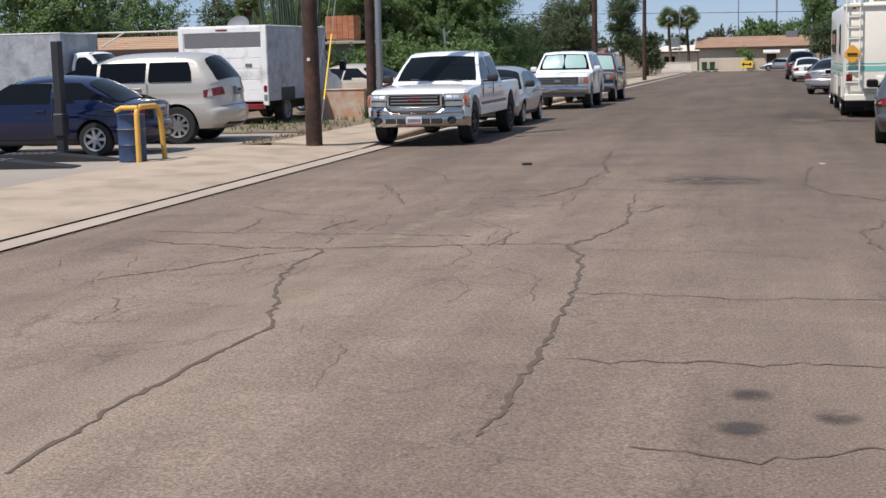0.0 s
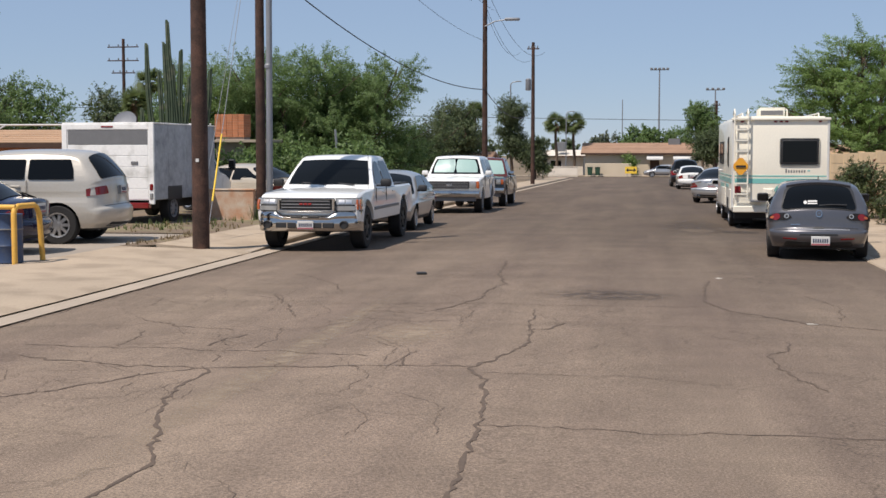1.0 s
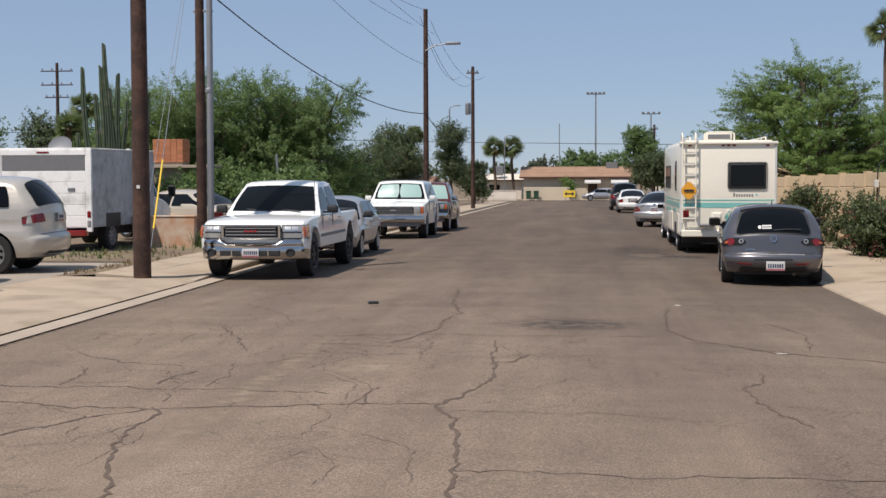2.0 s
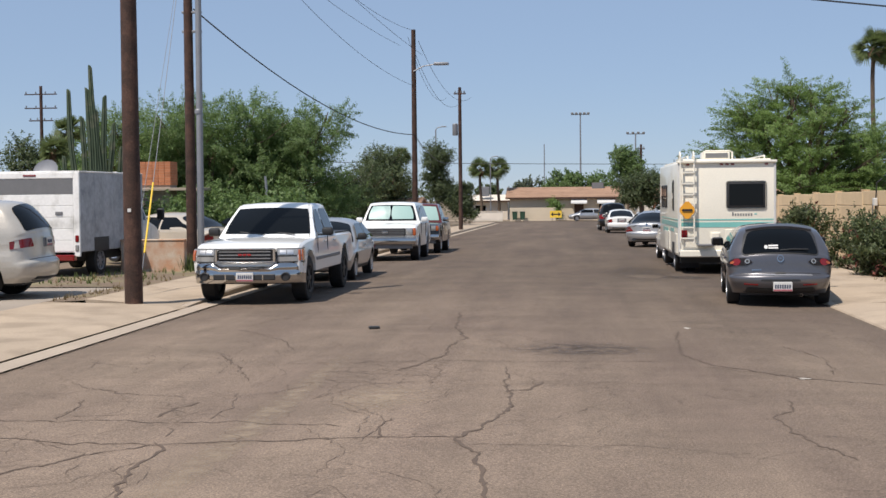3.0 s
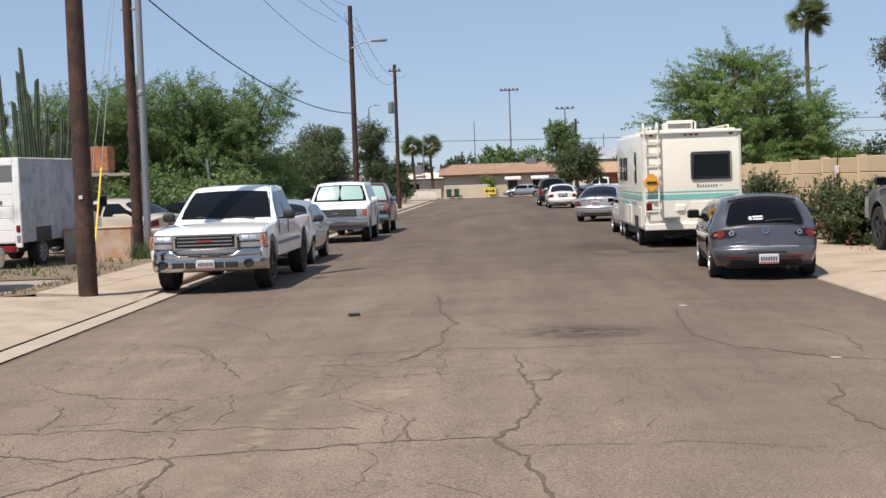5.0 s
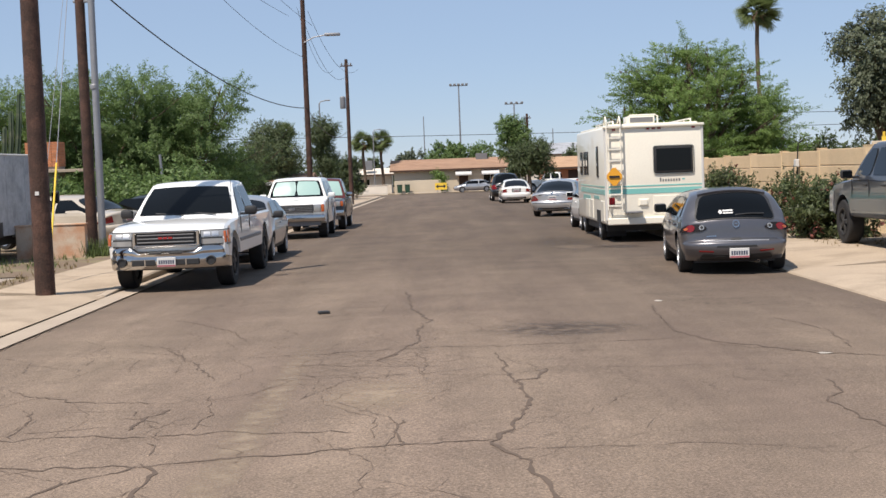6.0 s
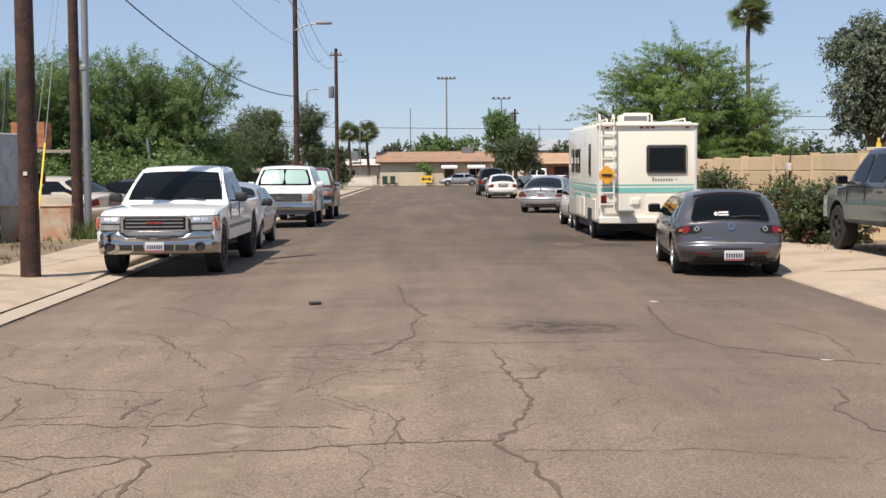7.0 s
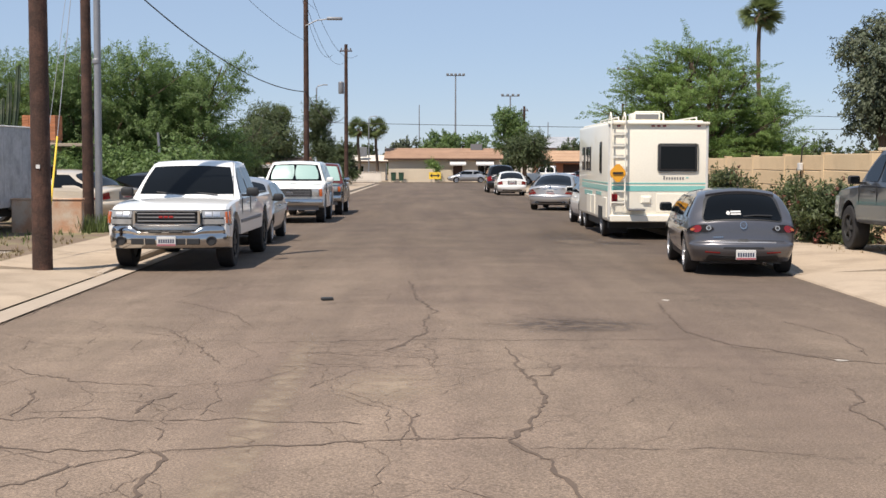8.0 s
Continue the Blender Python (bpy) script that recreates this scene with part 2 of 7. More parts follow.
GLASS = glass_mat("tinted_glass", (0.005, 0.006, 0.007))
GLASSB = glass_mat("privacy_glass", (0.003, 0.0035, 0.004))


# ---- building helpers ----
def fall(y):
    """Height of the street surface: level near by, then a gentle fall along the street."""
    if y < 30:
        return 0.0
    return -0.0075 * (min(y, 150) - 30)


def mesh_from(name, bm, material, smooth=35):
    me = bpy.data.meshes.new(name)
    bmesh.ops.recalc_face_normals(bm, faces=bm.faces)
    bm.to_mesh(me)
    bm.free()
    if material:
        for m_ in material if isinstance(material, (list, tuple)) else [material]:
            me.materials.append(m_)
    if smooth:
        me.polygons.foreach_set("use_smooth", [True] * len(me.polygons))
        me.set_sharp_from_angle(angle=radians(smooth))
    return me


def part(name, bm, material, parent=None, label="", smooth=35):
    ob = new(name, mesh_from(name, bm, material, smooth))
    if parent:
        ob.parent = parent
    if label:
        ob["label"] = label
    return ob


def thing(name, label, category, m=None, group="", kind=""):
    ob = tagged(new(name), label, category, group, kind)
    if m is not None:
        ob.matrix_basis = m
    return ob


def quad(bm, pts):
    return bm.faces.new([bm.verts.new(p) for p in pts])


def box(bm, x0, x1, y0, y1, z0, z1, bevel=0.0, seg=1):
    r = bmesh.ops.create_cube(bm, size=1)
    vs = r["verts"]
    for v in vs:
        v.co = Vector(((x0 + x1) / 2 + v.co.x * (x1 - x0), (y0 + y1) / 2 + v.co.y * (y1 - y0), (z0 + z1) / 2 + v.co.z * (z1 - z0)))
    if bevel:
        es = list({e for v in vs for e in v.link_edges})
        bmesh.ops.bevel(bm, geom=es, offset=bevel, segments=seg, profile=0.5, affect="EDGES")
    return bm


def boxed(*a, bevel=0.0, seg=1):
    return box(bmesh.new(), *a, bevel=bevel, seg=seg)


def lathe(bm, prof, seg=20, m=Matrix.Identity(4), caps=True):
    """Turns (radius, z) points about z."""
    rings = []
    for r, z in prof:
        rings.append([bm.verts.new(m @ Vector((r * math.cos(2 * math.pi * i / seg), r * math.sin(2 * math.pi * i / seg), z))) for i in range(seg)])
    for a, b in zip(rings, rings[1:]):
        for i in range(seg):
            bm.faces.new((a[i], a[(i + 1) % seg], b[(i + 1) % seg], b[i]))
    if caps:
        bm.faces.new(rings[0])
        bm.faces.new(rings[-1])
    return bm


def tube(bm, pts, r0, r1=None, seg=8, caps=True):
    """A round bar along points, tapering from r0 to r1."""
    r1 = r0 if r1 is None else r1
    pts = [Vector(p) for p in pts]
    rings, n = [], len(pts)
    for i, p in enumerate(pts):
        d = (pts[min(i + 1, n - 1)] - pts[max(i - 1, 0)]).normalized()
        ref = Vector((1, 0, 0)) if abs(d.x) < 0.8 else Vector((0, 1, 0))
        u = d.cross(ref).normalized()
        w = d.cross(u)
        r = r0 + (r1 - r0) * i / max(n - 1, 1)
        rings.append([bm.verts.new(p + u * r * math.cos(2 * math.pi * k / seg) + w * r * math.sin(2 * math.pi * k / seg)) for k in range(seg)])
    for a, b in zip(rings, rings[1:]):
        for k in range(seg):
            bm.faces.new((a[k], a[(k + 1) % seg], b[(k + 1) % seg], b[k]))
    if caps:
        bm.faces.new(rings[0])
        bm.faces.new(rings[-1])
    return bm


def shared(name, me, parent, m=None, label=""):
    ob = new(name, me)
    ob.parent = parent
    if m is not None:
        ob.matrix_basis = m
    if label:
        ob["label"] = label
    return ob


# ---- ground, street, kerbs ----
KL, KR = -5.45, 5.18      # edges of the asphalt


def strip(name, xs, ys, z, material, label, category="", parent=None, skirt=0.0):
    """A sheet that follows the fall of the street. xs: x positions with heights above the street."""
    bm = bmesh.new()
    rows = [[bm.verts.new((x, y, fall(y) + z + h)) for x, h in xs] for y in ys]
    for a, b in zip(rows, rows[1:]):
        for i in range(len(xs) - 1):
            bm.faces.new((a[i], a[i + 1], b[i + 1], b[i]))
    ob = part(name, bm, material, parent, smooth=30)
    return tagged(ob, label, category, kind="structure")


def steps(a, b, d):
    n = max(1, round((b - a) / d))
    return [a + (b - a) * i / n for i in range(n + 1)]


LONG = steps(-40, 30, 10) + steps(32, 150, 4)[0:] + [180, 260, 400, 700, 1200]
strip("ground", [(x, 0) for x in (-900, -200, -60, -25, -12, -5.4, 0, 5.1, 12, 25, 60, 200, 900)], LONG, -0.05, DIRT,
      "bare tan dirt of the yards and verges", "ground")
strip("road", [(KL, 0.0), (-3, 0.03), (0, 0.05), (3, 0.03), (KR, 0.0)], steps(-40, 30, 5) + steps(32, 137, 5), -0.02, ASPHALT,
      "worn brown-grey asphalt street with cracks", "road")
strip("cross_road", [(-60, 0.0), (0, 0.0), (60, 0.0)], steps(136.9, 151, 4), -0.012, ASPHALT,
      "worn asphalt cross street at the far end", "road")
# left: gutter and apron, then kerb and pavement
strip("gutter", [(KL - 0.38, -0.005), (KL, 0.004)], steps(-40, 30, 5) + steps(32, 134, 6), -0.004, GUTTER, "pale concrete gutter beside the asphalt", "gutter")
strip("driveway_apron", [(KL - 0.392, 0.008), (KL - 0.6, 0.05), (-8.4, 0.10)], steps(-40, 21.6, 3), 0.0, CONCRETE,
      "sunlit tan concrete driveway apron", "pavement")


def kerb_line(name, x, side, y0, y1, walkw):
    """A kerb of cast lengths with the pavement slabs behind it."""
    ob = thing(name, "tan concrete kerb and pavement along the street", "pavement", kind="structure")
    n = int((y1 - y0) / 3.0)
    for i in range(n):
        a, b = y0 + i * 3.0, y0 + (i + 1) * 3.0 - 0.015
        za, zb = fall(a), fall(b)
        bm = bmesh.new()
        prof = [(0, -0.06), (0, 0.09), (0.03, 0.125), (0.15, 0.13), (0.15, -0.06)]
        fa, fb = (min(1.0, 0.12 + (q - y0) / 4.5) for q in (a, b))      # dropped kerb where the driveway ends
        ra = [bm.verts.new((x + side * px, a, za + (pz * fa if pz > 0 else pz))) for px, pz in prof]
        rb = [bm.verts.new((x + side * px, b, zb + (pz * fb if pz > 0 else pz))) for px, pz in prof]
        for k in range(len(prof) - 1):
            bm.faces.new((ra[k], ra[k + 1], rb[k + 1], rb[k]))
        bm.faces.new(ra)
        bm.faces.new(rb)
        part("kerb_stone", bm, GUTTER, ob, smooth=0)
        bm = bmesh.new()
        x0, x1 = x + side * 0.16, x + side * (0.16 + walkw)
        top = [bm.verts.new(p) for p in ((x0, a, za + 0.125 * fa), (x1, a, za + 0.14), (x1, b, zb + 0.14), (x0, b, zb + 0.125 * fb))]
        bot = [bm.verts.new(v.co - Vector((0, 0, 0.18))) for v in top]
        bm.faces.new(top)
        for k in range(4):
            bm.faces.new((top[k], top[(k + 1) % 4], bot[(k + 1) % 4], bot[k]))
        part("slab", bm, CONCRETE, ob, smooth=0)
    return ob


kerb_line("pavement_left", KL - 0.4, -1, 21.7, 133, 1.7)
kerb_line("pavement_right", KR, 1, 21.5, 132, 1.9)
strip("driveway_right", [(KR - 0.02, -0.03), (KR, 0.002), (KR + 0.35, 0.05), (8.1, 0.10), (13.5, 0.12)], steps(-20, 21.4, 3), 0.0, CONCRETE,
      "sunlit tan concrete driveway", "pavement")
strip("yard_pad", [(7.2, 0.135), (13.5, 0.14)], steps(21.45, 27.0, 3), 0.0, CONCRETE, "pale concrete parking pad", "pavement")
strip("parking_lot", [(-40, 0.06), (-8.45, 0.085)], steps(-40, 25.5, 5), 0.0, LOT, "pale worn paving of the parking lot", "parking lot")
strip("yard_left", [(-60, 0.10), (-7.74, 0.12)], [25.55, 30] + steps(32, 136, 6), -0.02, DIRT, "bare tan dirt front yards with sparse grass", "ground")
strip("yard_right", [(7.28, 0.11), (60, 0.10)], [27.05, 30] + steps(32, 136, 6), -0.02, DIRT, "bare tan dirt front yards beyond the kerb", "ground")
strip("verge", [(-8.50, 0.085), (-7.70, 0.125)], [21.6, 25.7], 0.0, DIRT, "strip of tan dirt between lot and pavement", "ground")


# ---- vehicles ----
REDBADGE = paint("red_badge", (0.30, 0.02, 0.02), 0, 0.3)
SMOKED = mat("smoked_lens", (0.018, 0.015, 0.015), 0.35, 0, 0.1, 6, 60, spec=0.3)
def smooth01(v):
    v = max(0.0, min(1.0, v))
    return v * v * (3 - 2 * v)


WHEELS = {}


def wheel_meshes(r, w, spokes, rim_mat):
    key = (round(r, 3), round(w, 3), spokes, rim_mat.name)
    if key in WHEELS:
        return WHEELS[key]
    rr = r * 0.62 if r > 0.36 else r * 0.66
    turn = Matrix.Rotation(radians(90), 4, "Y")
    tyre = lathe(bmesh.new(), [(rr, -w / 2), (r * 0.93, -w / 2), (r * 0.985, -w * 0.42), (r, -w * 0.25), (r, w * 0.25), (r * 0.985, w * 0.42), (r * 0.93, w / 2), (rr, w / 2)], 24, turn, False)
    hub = lathe(bmesh.new(), [(rr * 0.98, -w * 0.4), (rr * 0.98, w * 0.1)], 16, turn)
    rim = bmesh.new()
    lathe(rim, [(rr * 1.0, w * 0.5), (rr * 1.02, w * 0.53), (rr * 0.9, w * 0.5), (rr * 0.88, w * 0.28)], 20, turn, False)
    lathe(rim, [(0.001, w * 0.50), (rr * 0.22, w * 0.49), (rr * 0.26, w * 0.3)], 12, turn, False)
    for i in range(spokes):
        a = 2 * math.pi * i / spokes
        d, p = Vector((0, math.cos(a), math.sin(a))), Vector((0, -math.sin(a), math.cos(a)))
        hw0, hw1 = rr * 0.13, rr * (0.55 / spokes + 0.06)
        pts = [(0.2, hw0, 0.47), (0.92, hw1, 0.44)]
        q = []
        for f, h, dx in pts:
            q.append((Vector((w * dx, 0, 0)) + d * rr * f - p * h, Vector((w * dx, 0, 0)) + d * rr * f + p * h))
        top = [rim.verts.new(v) for v in (q[0][0], q[1][0], q[1][1], q[0][1])]
        bot = [rim.verts.new(v.co - Vector((w * 0.14, 0, 0))) for v in top]
        rim.faces.new(top)
        for k in range(4):
            rim.faces.new((top[k], top[(k + 1) % 4], bot[(k + 1) % 4], bot[k]))
    WHEELS[key] = (mesh_from("hub", hub, BLACKTRIM), mesh_from("tyre", tyre, RUBBER), mesh_from("rim", rim, rim_mat))
    return WHEELS[key]


def add_wheel(car, x, y, r, w, spokes=7, rim_mat=None):
    hub, tyre, rim = wheel_meshes(r, w, spokes, rim_mat or ALLOY)
    wh = shared("wheel", hub, car, pose(x, y, r, 0, 0, 0 if x > 0 else 180))
    shared("tyre", tyre, wh)
    shared("rim", rim, wh)


US = (-1, -0.955, -0.8, -0.4, 0, 0.4, 0.8, 0.955, 1)


def shell(prof, arches, r_arch, sill, W, L, plan=0.10, crown=0.03, tumble=0.05, waist=0.65, soft=0.05):
    """A body lofted across its width from a side outline with wheel arches."""
    out = list(prof)
    for yc, zc in sorted(arches, reverse=True):
        s = max(-0.95, min(0.95, (sill - zc) / r_arch))
        a0 = math.asin(s)
        for i in range(11):
            a = a0 + (math.pi - 2 * a0) * i / 10
            out.append((yc + r_arch * math.cos(a), zc + r_arch * math.sin(a)))
    top = max(z for _, z in prof)
    n_top = len(prof)
    bm = bmesh.new()
    rows = []
    for u in US:
        t, row = abs(u), []
        for i, (y, z) in enumerate(out):
            e = smooth01((abs(y) / (L / 2) - 0.55) / 0.45)
            y2 = y - math.copysign(plan * t ** 3 * e, y)
            z2 = z
            if i < n_top and z > sill + 0.25:
                z2 -= crown * t * t + (soft * 0.6 if t == 1 else 0)
            if t == 1 and i < n_top:
                y2 -= math.copysign(soft * e, y)
            hw = W / 2 * (1 - tumble * max(0.0, (z - waist) / max(top - waist, 0.1)) ** 2 - 0.04 * max(0.0, (waist - z) / waist))
            row.append(bm.verts.new((u * hw, y2, z2)))
        rows.append(row)
    n = len(out)
    for a, b in zip(rows, rows[1:]):
        for i in range(n):
            bm.faces.new((a[i], a[(i + 1) % n], b[(i + 1) % n], b[i]))
    caps = [bm.faces.new(rows[0]), bm.faces.new(rows[-1])]
    bmesh.ops.triangulate(bm, faces=caps)
    return bm


class Cabin:
    """The glasshouse: base y0 (rear) to y3 (front) at zb, roof y1 to y2 at zt."""

    def __init__(self, y0, y1, y2, y3, zb, zt, wb, wt, crown=0.035, arch=0.0, rear_pillar=0.10):
        self.v = y0, y1, y2, y3, zb, zt, wb, wt, crown
        self.arch, self.rear_pillar = arch, rear_pillar

    def width(self, f):
        *_, wb, wt, _ = self.v
        return wb + (wt - wb) * f

    def point(self, u, y, f, bow=0.0):
        y0, y1, y2, y3, zb, zt, wb, wt, crown = self.v
        z = zb + (zt - zb) * f + crown * (1 - u * u) * smooth01((f - 0.3) / 0.7)
        k = max(0.0, min(1.0, (y - y1) / (y2 - y1)))
        z += self.arch * max(0.0, f) ** 2 * (4 * k * (1 - k))
        return Vector((u * self.width(f) / 2, y, z))

    def end(self, f, front, u=0.0):
        y0, y1, y2, y3, *_ = self.v
        a, b = (y3, y2) if front else (y0, y1)
        bow = 0.10 * u * u - 0.05 * math.sin(math.pi * max(0.0, min(1.0, f)))
        g = 0.74 * f + 0.26 * (1 - math.sqrt(max(0.0, 1 - f))) if f > 0 else f
        return a + (b - a) * g + (-bow if front else bow)

    def shell(self):
        y0, y1, y2, y3, zb, zt, wb, wt, crown = self.v
        bm = bmesh.new()
        rows = []
        for u in (-1, -0.94, -0.6, -0.2, 0.2, 0.6, 0.94, 1):
            row = []
            for f in (-0.08, 0.25, 0.5, 0.75, 0.88, 0.95, 0.985, 1.0):
                row.append(bm.verts.new(self.point(u, self.end(f, False, u), f) - Vector((0, 0, 0.03 if abs(u) == 1 and f == 1 else 0))))
            for k in (0.1, 0.26, 0.42, 0.58, 0.74, 0.9):
                row.append(bm.verts.new(self.point(u, y1 + (y2 - y1) * k, 1) + Vector((0, 0, 0.012 - (0.03 if abs(u) == 1 else 0)))))
            for f in (1.0, 0.985, 0.95, 0.88, 0.75, 0.5, 0.25, -0.08):
                row.append(bm.verts.new(self.point(u, self.end(f, True, u), f) - Vector((0, 0, 0.03 if abs(u) == 1 and f == 1 else 0))))
            rows.append(row)
        n = len(rows[0])
        for a, b in zip(rows, rows[1:]):
            for i in range(n - 1):
                bm.faces.new((a[i], a[i + 1], b[i + 1], b[i]))
        bm.faces.new(rows[0])
        bm.faces.new(rows[-1])
        return bm

    def screen(self, front, f0=0.05, f1=0.93, um=0.92, off=0.012, mid=0.0, round_=0.02):
        bm = bmesh.new()
        sgn = 1 if front else -1
        rows = []
        for j in range(4):
            f = f0 + (f1 - f0) * j / 3
            rows.append([bm.verts.new(self.point(u, self.end(f, front, u) + sgn * off, f) + Vector((0, 0, off)))
                         for u in [mid + um * (1 - round_ * (2 * j / 3 - 1) ** 4) * (-1 + 2 * i / 6) for i in range(7)]])
        for a, b in zip(rows, rows[1:]):
            for i in range(6):
                bm.faces.new((a[i], a[i + 1], b[i + 1], b[i]))
        return bm

    def side(self, sgn, k0, k1, f0=0.08, f1=0.86, m0=0.05, m1=0.05, off=0.012):
        """A side window between fractions k0 and k1 of the glasshouse's length (0 rear, 1 front)."""
        bm = bmesh.new()
        cols = []
        m = self.rear_pillar
        for t in range(6):
            f = f0 + (f1 - f0) * t / 5
            lo, hi = self.end(f, False, 1) + m, self.end(f, True, 1) - 0.10
            lo0, hi0 = self.end(f0, False, 1) + m, self.end(f0, True, 1) - 0.10
            a = lo if k0 == 0 else max(lo, lo0 + (hi0 - lo0) * k0 + m0)
            b = hi if k1 == 1 else min(hi, lo0 + (hi0 - lo0) * k1 - m1)
            cut = 0.05 if t in (0, 5) else 0.0      # rounded corners
            x = sgn * (self.width(f) / 2 + off)
            cols.append([bm.verts.new((x, yy, self.point(1, yy, f).z)) for yy in [a + cut + (b - a - 2 * cut) * q / 5 for q in range(6)]])
        for c, d in zip(cols, cols[1:]):
            for q in range(5):
                bm.faces.new((c[q], c[q + 1], d[q + 1], d[q]))
        return bm


def plate_on(car, x, y, z, front, label="white number plate with dark characters"):
    s = 1 if front else -1
    p = part("number_plate", boxed(x - 0.155, x + 0.155, y - 0.008, y + 0.008, z - 0.078, z + 0.078, bevel=0.006), PLATE, car, label)
    for i in range(7):
        cx = x - 0.115 + i * 0.038
        part("bar", boxed(cx - 0.013, cx + 0.013, y + s * 0.009 - 0.002, y + s * 0.009 + 0.002, z - 0.03, z + 0.035), PLATEINK, p, smooth=0)
    part("band", boxed(x - 0.15, x + 0.15, y + s * 0.009 - 0.002, y + s * 0.009 + 0.002, z - 0.072, z - 0.045), PLATEBAND, p, smooth=0)


def mirror_on(car, x, y, z, material, w=0.22, h=0.16):
    s = 1 if x > 0 else -1
    bm = boxed(x - w / 2, x + w / 2, y - 0.06, y + 0.07, z - h / 2, z + h / 2, bevel=0.045, seg=2)
    box(bm, x - s * (w / 2 + 0.12), x - s * w / 2 * 0.5, y - 0.02, y + 0.03, z - h / 2, z - h / 2 + 0.04)
    mir = part("mirror", bm, material, car)
    part("mirror_glass", boxed(x - w * 0.4, x + w * 0.4, y - 0.066, y - 0.058, z - h * 0.36, z + h * 0.36, bevel=0.003), GLASS, mir)


def lamp(car, name, x0, x1, y0, y1, z0, z1, material, bevel=0.04, label=""):
    return part(name, boxed(x0, x1, y0, y1, z0, z1, bevel=bevel, seg=2), material, car, label)


SHELLS = {}


def end_patch(car, name, material, front, u0, u1, z0, z1, wrap=0.12, label="", sides=(-1, 1), off=0.012, slant=0.0):
    """A lens or panel that follows the body's end from u0 to u1 (fractions of the half width) and round the corner by wrap metres."""
    prof, W, L, sill, plan, top, waist, tumble, crown, soft = SHELLS[car.name]
    half = [p for p in (reversed(prof) if front else prof)]
    pts = []
    for p in half:
        if pts and p[1] <= pts[-1][1]:
            break
        pts.append(p)
    zs, ys = [p[1] for p in pts], [p[0] for p in pts]
    made = []
    for s in sides:
        bm = bmesh.new()
        rows = []
        for j in range(4):
            z = z0 + (z1 - z0) * j / 3
            y = float(np.interp(z, zs, ys))
            hw = W / 2 * (1 - tumble * max(0.0, (z - waist) / max(top - waist, 0.1)) ** 2 - 0.04 * max(0.0, (waist - z) / waist))
            row = []
            lo = u0 + slant * j / 3
            for i in range(6):
                u = lo + (u1 - lo) * i / 5
                e = smooth01((abs(y) / (L / 2) - 0.55) / 0.45)
                y2 = y - math.copysign(plan * u ** 3 * e, y) - (math.copysign(soft * e, y) if u > 0.985 else 0)
                row.append(Vector((s * u * hw, y2 + (off if front else -off), z)))
            if wrap and u1 > 0.98:
                q = row[-1]
                d = -1 if front else 1
                row[-1] = q + Vector((s * off, 0, 0))
                row.append(q + Vector((s * off, d * wrap * 0.5, 0)))
                row.append(q + Vector((s * off, d * wrap, 0)))
            rows.append([bm.verts.new(v) for v in row])
        for a, b in zip(rows, rows[1:]):
            for i in range(len(a) - 1):
                bm.faces.new((a[i], a[i + 1], b[i + 1], b[i]))
        bmesh.ops.recalc_face_normals(bm, faces=bm.faces)
        bmesh.ops.solidify(bm, geom=bm.faces[:], thickness=0.02)
        made.append(part(name, bm, material, car, label, smooth=40))
    return made


